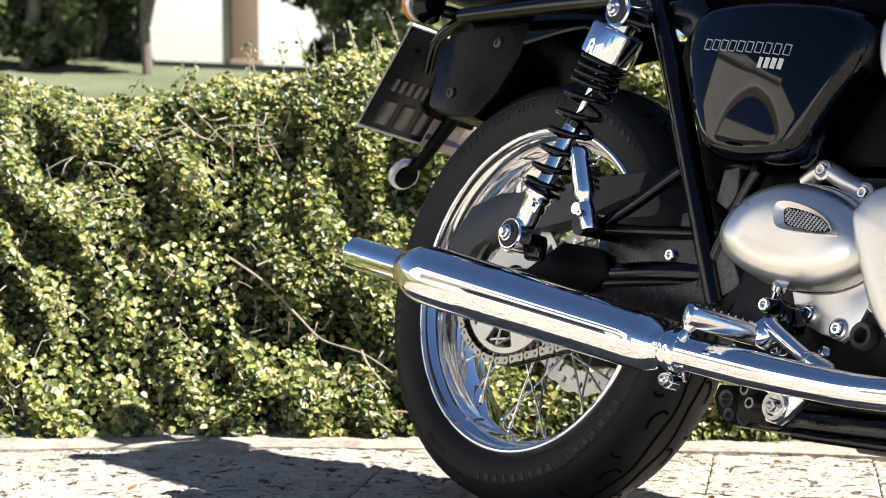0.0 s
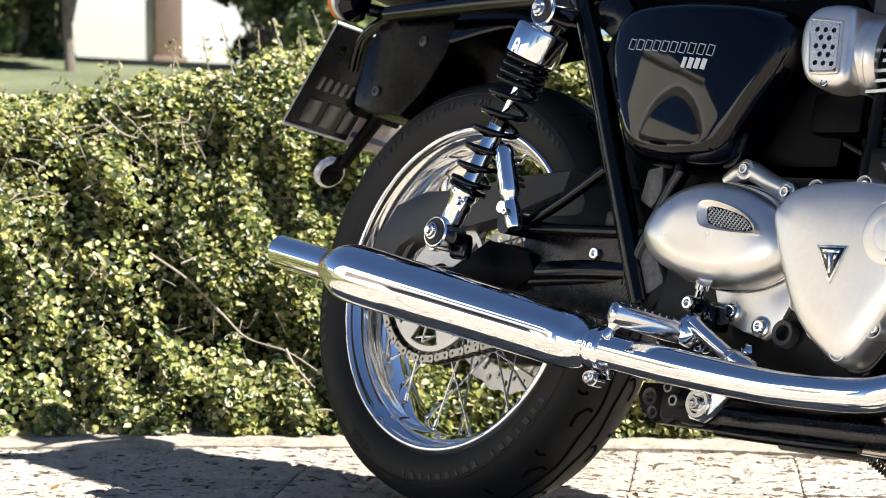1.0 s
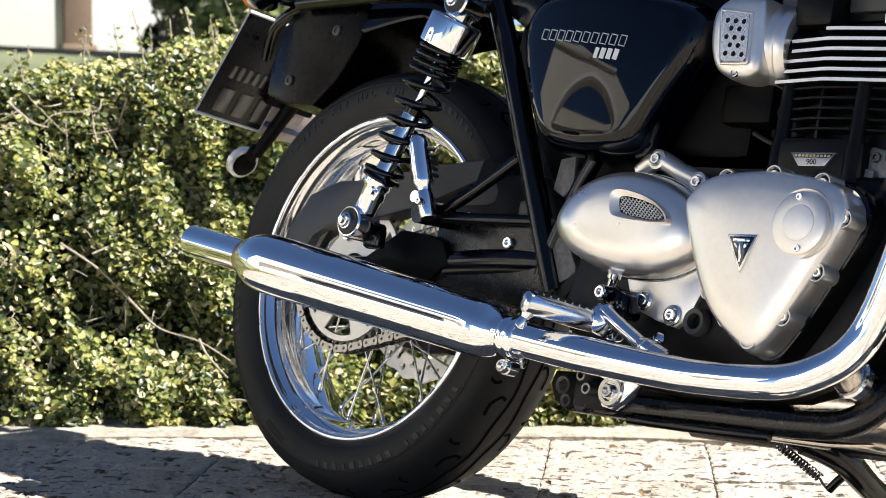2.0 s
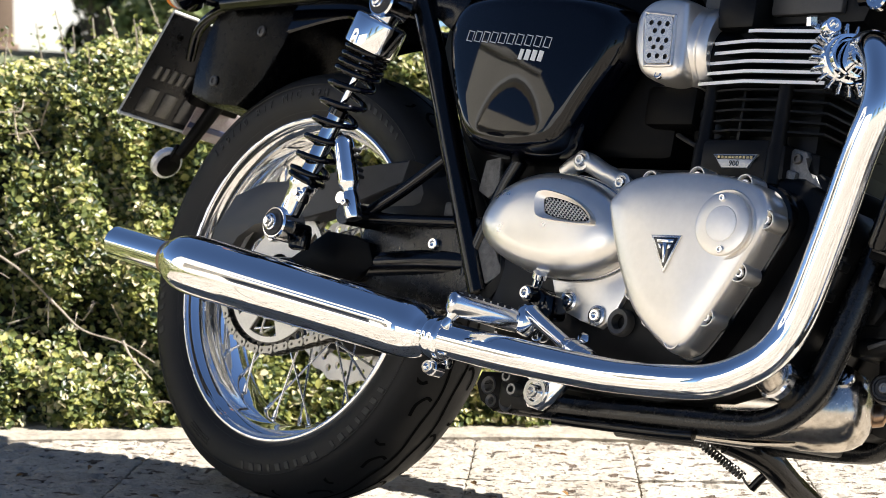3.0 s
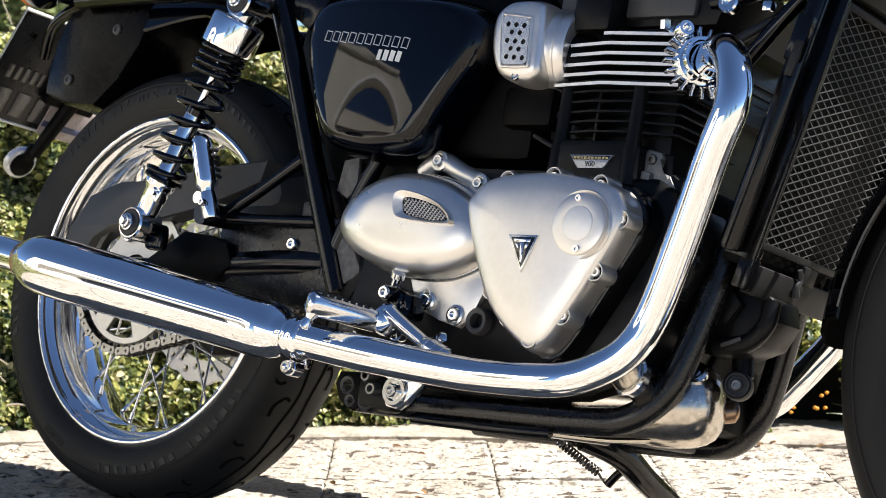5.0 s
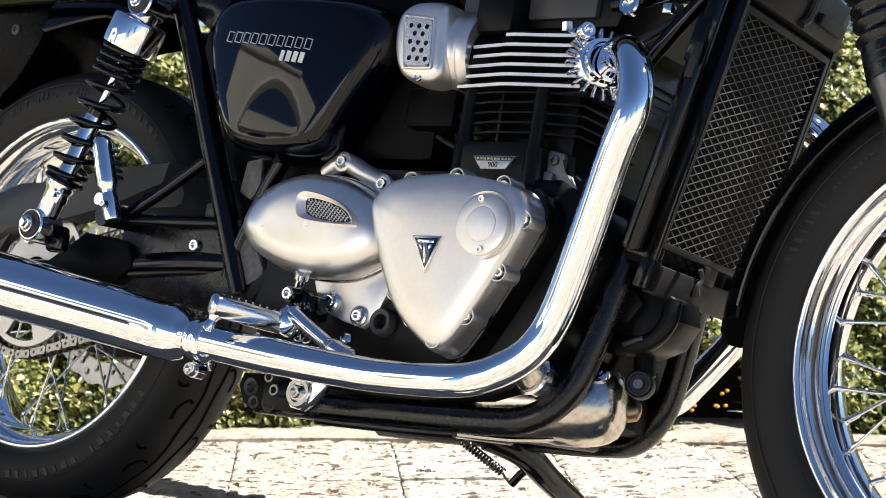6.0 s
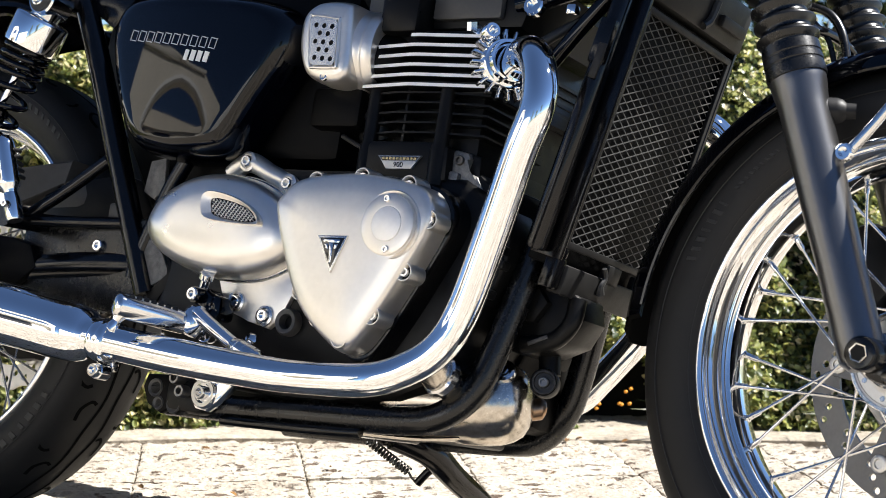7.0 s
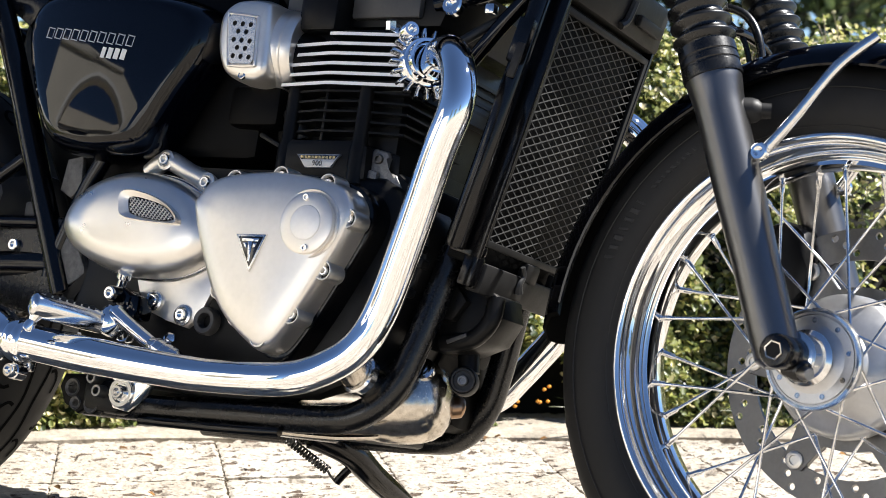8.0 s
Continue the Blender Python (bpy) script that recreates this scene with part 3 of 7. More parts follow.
for yaw, dist, tall, wide, seed, low in ((67.0, 15.5, 3.6, 1.3, 1, 0.05), (66.2, 17.0, 4.2, 1.4, 2, 0.05), (64.6, 14.0, 3.2, 0.55, 3, 0.02), (62.4, 15.2, 3.0, 0.40, 17, 0.0), (61.9, 16.0, 3.4, 0.45, 18, 0.0), (60.9, 13.6, 2.4, 0.45, 19, 0.30), (54.35, 14.5, 3.0, 0.8, 4, 0.02), (52.6, 15.2, 2.6, 0.7, 16, 0.0), (51.0, 16.5, 4.2, 1.5, 5, 0.05),
                                         (47.5, 15.5, 3.6, 1.4, 6, 0.1), (43.0, 17.5, 4.4, 1.6, 7, 0.1), (38.0, 16.0, 3.8, 1.5, 8, 0.1), (33.0, 17.5, 4.2, 1.6, 9, 0.1), (28.0, 16.0, 3.6, 1.5, 10, 0.1),
                                         (23.5, 17.0, 4.2, 1.5, 11, 0.1), (19.0, 15.5, 3.6, 1.4, 12, 0.1), (14.0, 17.0, 4.3, 1.6, 13, 0.1), (72.0, 17.0, 4.4, 1.6, 14, 0.1)):
    tree("garden_tree", out_at(yaw, dist), tall, wide, 6500, seed, "leafy dark green garden tree at the far edge of the lawn", low)


for yaw, dist, tall, wide, seed in ((138.0, 13.0, 3.4, 1.3, 31), (156.0, 16.0, 4.6, 1.7, 32), (176.0, 15.0, 3.6, 1.4, 33), (197.0, 17.0, 4.8, 1.8, 34), (219.0, 15.0, 3.8, 1.5, 35), (244.0, 16.0, 4.4, 1.6, 36)):
    tree("garden_tree", out_at(yaw, dist), tall, wide, 3900, seed, "leafy dark green tree across the forecourt, mirrored in the chrome", 0.15)


for yaw, dist, tall, wide, seed in ((67.2, 14.2, 1.7, 0.55, 51), (65.6, 14.6, 1.5, 0.50, 52), (64.1, 14.0, 1.6, 0.42, 53), (62.9, 15.2, 2.0, 0.36, 54), (61.2, 16.2, 2.4, 0.30, 55), (55.1, 14.2, 1.6, 0.35, 56), (53.0, 13.8, 1.3, 0.45, 57)):
    shrub(out_at(yaw, dist), tall, wide, 4400, seed)


def far_house():
    """White rendered house beyond the lawn, with a brown pillar before it."""
    c = Vector((*out_at(57.9, 19.0), 0))
    face = Vector((0.96, -0.28, 0)).normalized()
    side = Vector((-face.y, face.x, 0))
    z = lawn_height(c.x, c.y) - 0.1
    turn = Matrix(((side.x, face.x, 0, c.x), (side.y, face.y, 0, c.y), (0, 0, 1, z), (0, 0, 0, 1)))
    root = new("house")
    root.matrix_world = turn
    tagged(root, "white rendered house with a brown pillar, beyond the lawn", "house")
    part("wall", box((0, -0.6, 1.6), (6.4, 1.2, 3.2), 0.01), WALL_WHITE, root)
    bm = prism([(-3.6, 3.2), (3.6, 3.2), (3.3, 3.9), (-3.3, 3.9)], -1.8, 0.35, 0.01)
    part("roof", bm, ROOF, root, "brown tiled roof")
    bm = box((0, 0, 0), (0.29, 0.07, 3.1), 0.008)
    bm.transform(Matrix.Translation((-0.02, 0.03, 1.56)))
    part("pillar", bm, PILLAR, root, "brown rendered pillar")
    part("plinth", box((-0.02, 0.05, 0.12), (0.36, 0.14, 0.22), 0.01), PILLAR, root)


far_house()


def arcade():
    """Tan building across the forecourt, seen only in the polished paint: a tall arch, a porch and a low dark doorway."""
    c = Vector((-4.6, -5.3, 0))
    face = (Vector((0.5, -0.2, 0)) - c).normalized()
    side = Vector((-face.y, face.x, 0))
    turn = Matrix(((side.x, face.x, 0, c.x), (side.y, face.y, 0, c.y), (0, 0, 1, 0.55), (0, 0, 0, 1)))
    root = new("arcade_building")
    root.matrix_world = turn
    tagged(root, "tan rendered building with a tall arched porch", "building")

    def arch(w, spring, x0=0.0, n=14):
        return [(x0 + w / 2, 0.02), (x0 + w / 2, spring)] + [(x0 + w / 2 * math.cos(a), spring + w / 2 * math.sin(a)) for a in np.linspace(0.1, math.pi - 0.1, n)] + [(x0 - w / 2, spring), (x0 - w / 2, 0.02)]

    wall = drilled([(-1.95, 0), (2.1, 0), (2.1, 3.05), (-0.7, 3.05), (-1.95, 2.45)], [arch(2.8, 1.38)], 0.0, -0.35)
    part("wall", wall, WALL_TAN, root, angle=30)
    bm = tube([(x, 0.02, z) for x, z in arch(2.86, 1.38)], 0.07, 6, 1)
    part("arch_trim", bm, WALL_WHITE, root, "pale arch trim")
    part("cornice", box((0.7, -0.12, 3.09), (2.8, 0.36, 0.08), 0.02), TRIM_PALE, root, "pale cornice")
    back = drilled([(-1.9, 0), (2.1, 0), (2.1, 2.5), (-1.9, 2.5)], [arch(1.15, 1.1, 0.45)], -1.2, -1.4)
    part("porch_wall", back, WALL_TAN, root, angle=30)
    part("door", prism(arch(1.25, 1.1, 0.45), -1.5, -1.56, 0), DOOR_DARK, root, "dark arched door")
    part("side_wall", box((-1.85, -0.8, 1.2), (0.2, 0.9, 2.3), 0.01), WALL_TAN, root)
    part("side_wall", box((1.95, -0.8, 1.2), (0.3, 0.9, 2.3), 0.01), WALL_TAN, root)
    # unseen block, added to lift the building's reflection in the paint
    part("lift_block", box((0.1, -1.3, -0.29), (4.9, 3.4, 0.56), 0.02), TRIM_PALE, root, "unseen pale block that raises the mirrored building")
    part("wing", box((-7.0, -0.6, 0.7), (7.2, 0.6, 2.6), 0.02), WALL_WHITE, root, "white rendered wing")
    part("wing", box((8.2, -0.8, 0.2), (11.4, 0.6, 1.6), 0.02), WALL_WHITE, root, "white rendered wing")


arcade()


# ---------- the motorcycle: x to its front, y to its left, z up, before it leans ----------
BIKE = new("motorcycle")
BIKE.rotation_euler = (radians(-14.155), 0, 0)
tagged(BIKE, "black and chrome classic motorcycle leaning on its stand on slab paving", "motorcycle")
REAR, FRONT = Vector((0, 0, 0.315)), Vector((1.389, 0, 0.317))
HEAD_AXIS = Vector((-math.sin(radians(25.5)), 0, math.cos(radians(25.5))))
HEAD_FOOT = FRONT - Vector((HEAD_AXIS.z, 0, -HEAD_AXIS.x)) * 0.043
STEER = Matrix.Translation(HEAD_FOOT) @ Matrix.Rotation(radians(-6.3), 4, HEAD_AXIS) @ Matrix.Translation(-HEAD_FOOT)
I4 = Matrix.Identity(4)


def wheel(name, centre, lip, half, tread, spokes, m, tyre_label):
    """A spoked wheel: hub, rim, tyre, spokes. tread: (radius, y) from the bead to the crown."""
    cx, cz = centre.x, centre.z
    o = Vector((cx, 0, cz))
    front = name == "front_wheel"
    if front:
        hubp = [(0.0, -0.062), (0.016, -0.062), (0.018, -0.05), (0.024, -0.05), (0.030, -0.046), (0.038, -0.0445), (0.0385, -0.0415), (0.046, -0.041), (0.0465, -0.0445), (0.0515, -0.0445), (0.0525, -0.042), (0.0525, -0.038), (0.048, -0.034), (0.034, -0.030), (0.032, -0.012),
                (0.040, 0.004), (0.070, 0.018), (0.076, 0.026), (0.077, 0.046), (0.070, 0.052), (0.03, 0.056), (0.0, 0.056)]
    else:
        hubp = [(0.0, -0.10), (0.018, -0.10), (0.018, -0.075), (0.06, -0.07), (0.063, -0.045), (0.060, -0.040), (0.042, -0.036), (0.040, 0.036), (0.058, 0.040), (0.060, 0.046), (0.05, 0.06), (0.018, 0.075), (0.0, 0.075)]
    w = part(name, lathe(hubp, o, (0, 1, 0), 48), HUB_GREY if front else ALLOY_CAST, BIKE, "silver painted hub" if front else "dull alloy hub", m=m)
    # rim: rolled lips, stepped barrel
    prof = [(lip, -half), (lip - 0.002, -half - 0.0035), (lip - 0.006, -half - 0.0045), (lip - 0.0095, -half - 0.002), (lip - 0.011, -half + 0.003), (lip - 0.014, -half + 0.007),
            (lip - 0.021, -half + 0.012), (lip - 0.0235, -half + 0.020), (lip - 0.0225, -half + 0.024), (lip - 0.030, -0.45 * half), (lip - 0.0325, -0.25 * half), (lip - 0.0335, 0)]
    inner = prof + [(r, -y) for r, y in reversed(prof[:-1])]
    outer = [(lip - 0.004, half - 0.006), (lip - 0.016, half * 0.5), (lip - 0.026, 0), (lip - 0.016, -half * 0.5), (lip - 0.004, -half + 0.006)]
    part("rim", lathe(inner + outer, o, (0, 1, 0), 128, True), CHROME, w, "polished chrome rim", angle=60, m=m)
    crown = tread + [(r, -y) for r, y in reversed(tread[:-1])]
    carcass = crown + [(lip - 0.012, half - 0.012), (lip - 0.012, -half + 0.012)]
    part("tyre", lathe(carcass, o, (0, 1, 0), 128, True), RUBBER, w, tyre_label, angle=50, m=m)
    # spokes
    rim_r, n = lip - 0.031, spokes
    flange_r = 0.046 if front else 0.056
    flange_y = 0.039 if front else 0.042
    for i in range(n):
        side = -1 if i % 2 else 1
        lace = 1 if (i // 2) % 2 else -1
        a = 2 * math.pi * i / n
        fr = flange_r if not (front and side > 0) else 0.073
        b = a + lace * (0.9 if fr < 0.06 else 0.6)
        p = o + Vector((fr * math.cos(b), side * flange_y, fr * math.sin(b)))
        q = o + Vector((rim_r * math.cos(a), side * 0.008, rim_r * math.sin(a)))
        d = (q - p).normalized()
        ln = (q - p).length
        part("spoke", lathe([(0.0030, -0.001), (0.0030, 0.002), (0.0017, 0.004), (0.0017, ln - 0.018), (0.0031, ln - 0.016), (0.0031, ln - 0.003), (0.0044, ln - 0.002), (0.0044, ln + 0.004)], p, d, 8), CHROME_SOFT, w, m=m)
    return w


def tyre_marks(w, centre, tread, m, grooves, crown_y):
    """Curved dark tread strips, coloured for groove shade, and fine rings round the sidewall."""
    ys, rs = [abs(y) for r, y in reversed(tread)], [r for r, y in reversed(tread)]

    def surface(a, y, lift):
        r = float(np.interp(abs(y), ys, rs)) + lift
        return centre + Vector((r * math.cos(a), y, r * math.sin(a)))
    # strips lie just above the tread, near-black like the shade inside grooves
    bm = bmesh.new()
    lines = []
    for side in (-1, 1):
        for k in range(grooves):
            a0 = 2 * math.pi * (k + (0.5 if side > 0 else 0)) / grooves
            for shift, mid, hook in ((0.0, 0.80, ((-0.012, -0.011), (-0.016, -0.003), (-0.008, 0.010), (0.012, 0.012))), (0.5, 0.47, ((0.014, -0.010), (0.016, -0.001), (0.004, 0.009), (-0.012, 0.008)))):
                lines.append([(a0 + shift * 2 * math.pi / grooves + p.x * 1.15 / 0.31, side * (crown_y * mid + p.y * crown_y / 0.064)) for p in spline([(u, w_, 0) for u, w_ in hook], 3)])
        lines.append([(2 * math.pi * j / 216, side * crown_y * (0.20 + 0.035 * math.sin(2 * math.pi * j / 216 * grooves))) for j in range(217)])
    for line in lines:
        prev = None
        for j, (a, y) in enumerate(line):
            (a2, y2), (a1, y1) = line[min(j + 1, len(line) - 1)], line[max(j - 1, 0)]
            da, dy = (a2 - a1) * 0.3, y2 - y1
            ln = math.hypot(da, dy)
            k2 = 0.0024
            pair = [bm.verts.new(surface(a + s * k2 * -dy / ln / 0.3, y + s * k2 * da / ln, 0.0006)) for s in (-1, 1)]
            if prev:
                bm.faces.new((prev[0], prev[1], pair[1], pair[0]))
            prev = pair
    tagged(part("tread_pattern", bm, DULL_SHADE_BLACK, w, m=m), kind="stuff")
    for r, y in ((tread[1][0] + 0.002, tread[1][1] - 0.0005), (tread[3][0] + 0.006, tread[3][1] - 0.0002)):
        for s in (1, -1):
            part("sidewall_ring", lathe([(r - 0.0007, s * y), (r, s * y + s * -0.0 - (0.0006 if s * y < 0 else -0.0006)), (r + 0.0007, s * y), (r, s * y + (0.001 if s * y < 0 else -0.001))], centre, (0, 1, 0), 128, True), RUBBER_MARK, w, m=m)


def arc_writing(w, centre, body, r, y, mid, size, m, step=None):
    """Raised sidewall characters along an arc, tops outwards."""
    step = step or size * 0.78 / r
    for i, ch in enumerate(body):
        if ch == " ":
            continue
        a = mid - (i - (len(body) - 1) / 2) * step
        bm = lettering(ch, size, 0.0012)
        up = Vector((math.cos(a), 0, math.sin(a)))
        right = Vector((math.sin(a), 0, -math.cos(a)))
        bm.transform(Matrix(((right.x, up.x, 0, centre.x + r * up.x), (0, 0, -1, y), (right.z, up.z, 0, centre.z + r * up.z), (0, 0, 0, 1))))
        part("tyre_letter", bm, RUBBER_MARK, w, m=m)


def arc_bars(w, centre, count, r, y, mid, span, tall, m):
    """Plain raised bars where sidewall writing stands."""
    for i in range(count):
        if count > 10 and i == count // 2 + 1:          # the gap between two words
            continue
        bm = bmesh.new()
        a = mid + span * (i / (count - 1) - 0.5)
        d = span / count * (0.15 + 0.020 * ((i * 7) % 10))
        vs, h = [], tall * 0.42
        for yy, f in ((y, 1.0), (y - 0.0008, 0.86)):
            vs.append([bm.verts.new((centre.x + rr * math.cos(a + e + sk), yy, centre.z + rr * math.sin(a + e + sk))) for rr, e, sk in ((r - h * f, -d * f, 0), (r - h * f, d * f, 0), (r + h * f, d * f, 0.012), (r + h * f, -d * f, 0.012))])
        bridge(bm, vs)
        part("sidewall_bar", bm, RUBBER_MARK, w, m=m)


REAR_TREAD = [(0.238, -0.056), (0.248, -0.066), (0.264, -0.0735), (0.282, -0.0745), (0.297, -0.069), (0.308, -0.056), (0.3155, -0.037), (0.3195, -0.016), (0.320, 0)]
rear_wheel = wheel("rear_wheel", REAR, 0.2435, 0.060, REAR_TREAD, 32, I4, "black road tyre with raised sidewall marks")
tyre_marks(rear_wheel, REAR, REAR_TREAD, I4, 18, 0.064)
arc_writing(rear_wheel, REAR, "150/70 R17 M/C 69H", 0.2755, -0.0748, radians(113), 0.0165, I4, radians(3.1))
arc_bars(rear_wheel, REAR, 17, 0.279, -0.0746, radians(-62), radians(62), 0.014, I4)
arc_bars(rear_wheel, REAR, 9, 0.278, -0.0746, radians(62), radians(26), 0.010, I4)
arc_bars(rear_wheel, REAR, 8, 0.279, -0.0746, radians(188), radians(26), 0.014, I4)
for r in (0.271, 0.275, 0.279):
    arc_bars(rear_wheel, REAR, 12, r, -0.0746, radians(243), radians(10), 0.0022, I4)

FRONT_TREAD = [(0.231, -0.038), (0.240, -0.046), (0.258, -0.0505), (0.276, -0.050), (0.292, -0.0455), (0.304, -0.036), (0.3115, -0.024), (0.3160, -0.011), (0.3175, 0)]
front_wheel = wheel("front_wheel", FRONT, 0.2365, 0.042, FRONT_TREAD, 36, STEER, "black road tyre with raised sidewall marks")
tyre_marks(front_wheel, FRONT, FRONT_TREAD, STEER, 18, 0.033)
arc_bars(front_wheel, FRONT, 7, 0.2665, -0.0506, radians(151), radians(15), 0.014, STEER)
arc_bars(front_wheel, FRONT, 9, 0.2665, -0.0506, radians(132), radians(13), 0.006, STEER)


def brake_disc(w, centre, y0, y1, r_out, r_in, m, holes, carrier, rows=(0.22, 0.50, 0.78), hole=0.0042, mat=STEEL, wave=0.0):
    hs = []
    for k in range(holes):
        a = 2 * math.pi * k / holes
        for j, f in enumerate(rows):
            aa = a + (j - 1) * (0.085 if len(rows) == 3 else math.pi / holes)
            rr = r_in + (r_out - r_in) * f
            hs.append(ring_of(centre.x + rr * math.cos(aa), centre.z + rr * math.sin(aa), hole, 10))
    hs.append(ring_of(centre.x, centre.z, r_in, 64))
    d = part("brake_disc", drilled([(centre.x + (r_out + wave * math.sin(holes * a)) * math.cos(a), centre.z + (r_out + wave * math.sin(holes * a)) * math.sin(a)) for a in np.linspace(0, 2 * math.pi, 160, endpoint=False)], hs, y0, y1), mat, w, "drilled steel brake disc", angle=30, m=m)
    pts = []
    for k in range(60):
        a = 2 * math.pi * k / 60
        pts.append((centre.x + (r_in + 0.006 if (k % 10) in (0, 1, 9) else carrier) * math.cos(a), centre.z + (r_in + 0.006 if (k % 10) in (0, 1, 9) else carrier) * math.sin(a)))
    part("disc_carrier", prism(pts, y0 - 0.003, y1 + 0.001, 0.0008), STEEL, w, m=m)
    for k in range(6):
        a = 2 * math.pi * k / 6
        bolt(w, centre + Vector((r_in * math.cos(a), y0 - 0.002, r_in * math.sin(a))), (0, -1, 0), 0.010, 0.004, STEEL_LIGHT, m=m)


brake_disc(front_wheel, FRONT, 0.064, 0.069, 0.152, 0.118, STEER, 18, 0.088)
brake_disc(rear_wheel, REAR, 0.078, 0.083, 0.134, 0.100, I4, 20, 0.06, (0.33, 0.62), 0.0060, SPROCKET_PALE, 0.0025)

part("rear_caliper", prism([(-0.045, 0.262), (-0.048, 0.234), (-0.020, 0.228), (0.030, 0.222), (0.078, 0.226), (0.092, 0.250), (0.080, 0.280), (0.0, 0.285)], 0.052, 0.074, 0.005), ENGINE_BLACK, BIKE, "black rear brake caliper")
bolt(BIKE, (-0.030, 0.052, 0.243), (0, -1, 0), 0.006, 0.005, CHAIN_STEEL)

# final drive on the right
SPROCKET_R = 0.112


def toothed(c, r, n, tip):
    out = []
    for k in range(n):
        for f, rr in ((0.0, r - 0.006), (0.3, r - 0.003), (0.42, r + tip), (0.58, r + tip), (0.7, r - 0.003)):
            a = 2 * math.pi * (k + f) / n
            out.append((c.x + rr * math.cos(a), c.z + rr * math.sin(a)))
    return out


slots = []
for k in range(6):
    a0 = 2 * math.pi * k / 6 + 0.44
    slots.append([(rr * math.cos(a), REAR.z + rr * math.sin(a)) for rr, a in [(0.091, a0 + t) for t in np.linspace(-0.34, 0.34, 7)] + [(0.066, a0 + t) for t in np.linspace(0.28, -0.28, 7)]])
sprocket = part("sprocket", drilled(toothed(REAR, SPROCKET_R - 0.005, 43, 0.006), slots + [ring_of(0, REAR.z, 0.03, 24)], -0.087, -0.081), CHAIN_STEEL, rear_wheel, "rear sprocket with greasy teeth and bean-shaped slots", angle=30)
part("sprocket_face", drilled(ring_of(0, REAR.z, 0.1000, 72), [[(x * 1.012, REAR.z + (z - REAR.z) * 1.012) for x, z in q] for q in slots] + [ring_of(0, REAR.z, 0.03, 24)], -0.0888, -0.0868), SPROCKET_PALE, sprocket, "pale clean sprocket face", angle=30)
for k in range(6):
    a = 2 * math.pi * k / 6 - 0.15
    bolt(rear_wheel, (0.058 * math.cos(a), -0.087, REAR.z + 0.058 * math.sin(a)), (0, -1, 0), 0.008, 0.008)


def drive_chain():
    pin = Vector((0.47, 0, 0.365))
    small, big = 0.036, SPROCKET_R
    d = pin - REAR
    d.y = 0
    ang, span = math.atan2(d.z, d.x), d.length
    lift = math.asin((big - small) / span)
    line = []
    for a in np.linspace(ang + math.pi / 2 - lift, ang + 1.5 * math.pi + lift, 60):
        line.append(REAR + Vector((big * math.cos(a), 0, big * math.sin(a))))
    for a in np.linspace(ang - math.pi / 2 + lift, ang + math.pi / 2 - lift, 24):
        line.append(pin + Vector((small * math.cos(a), 0, small * math.sin(a))))
    line.append(line[0])
    P = np.array([p[:] for p in line])
    S = np.concatenate([[0], np.cumsum(np.linalg.norm(np.diff(P, axis=0), axis=1))])
    n = int(round(S[-1] / 0.0158 / 2)) * 2
    at = [Vector([float(np.interp(S[-1] * k / n, S, P[:, c])) for c in range(3)]) for k in range(n + 1)]
    rollers = merge(*[lathe([(0.0048, -0.094), (0.0048, -0.074)], p, (0, 1, 0), 8) for p in at[:n]])
    chain = part("chain", rollers, CHAIN_STEEL, BIKE, "greased steel drive chain")
    half = 0.0158 / 2
    shape = []
    for t in np.linspace(0, 2 * math.pi, 24, endpoint=False):
        cx = half * (1 if math.cos(t) > 0 else -1)
        r = 0.0072
        x = cx + r * math.cos(t) * (1.0)
        z = r * math.sin(t)
        if abs(math.cos(t)) < 0.35:
            x, z = half * 2.4 * math.cos(t), 0.0052 * math.copysign(1, math.sin(t))
        shape.append((x, z))
    plate = drilled(shape, [ring_of(-half, 0, 0.0024, 8), ring_of(half, 0, 0.0024, 8)], -0.0008, 0.0008)
    plates = []
    for mat in (LINK_STEEL, CHAIN_STEEL):
        me = bpy.data.meshes.new("link")
        plate.to_mesh(me)
        me.materials.append(mat)
        plates.append(me)
    plate.free()
    for k in range(n):
        a, b = at[k], at[k + 1]
        t = (b - a).normalized()
        c = (a + b) / 2
        for y in ((-0.0945, -0.0735) if k % 2 else (-0.0915, -0.0765)):
            ob = new("link", plates[0 if k % 2 else 1])
            ob.parent = chain
            ob.matrix_basis = Matrix(((t.x, 0, -t.z, c.x), (0, 1, 0, y), (t.z, 0, t.x, c.z), (0, 0, 0, 1)))


drive_chain()

# swinging arm, axle carrier and guards
part("swingarm", merge(tube([(-0.045, -0.115, 0.318), (0.06, -0.115, 0.318), (0.20, -0.115, 0.332), (0.34, -0.115, 0.345), (0.45, -0.10, 0.352)], [0.018, 0.020, 0.021, 0.021, 0.023], 14),
                       tube([(-0.045, 0.115, 0.318), (0.06, 0.115, 0.318), (0.20, 0.115, 0.332), (0.34, 0.115, 0.345), (0.45, 0.10, 0.352)], [0.018, 0.020, 0.021, 0.021, 0.023], 14),
                       rod((0.33, -0.11, 0.345), (0.33, 0.11, 0.345), 0.02), rod((0.45, -0.12, 0.352), (0.45, 0.12, 0.352), 0.024, 16)), FRAME_BLACK, BIKE, "black tubular swinging arm")
part("axle_nut", lathe([(0.0, -0.020), (0.012, -0.020), (0.015, -0.014), (0.015, 0), (0.022, 0), (0.022, 0.004)], (0, -0.132, 0.318), (0, 1, 0), 6), CHROME_SOFT, BIKE)
guard_top = [(-0.150, 0.315), (-0.140, 0.375), (-0.105, 0.425), (-0.045, 0.447), (0.04, 0.452), (0.14, 0.472), (0.248, 0.486)]
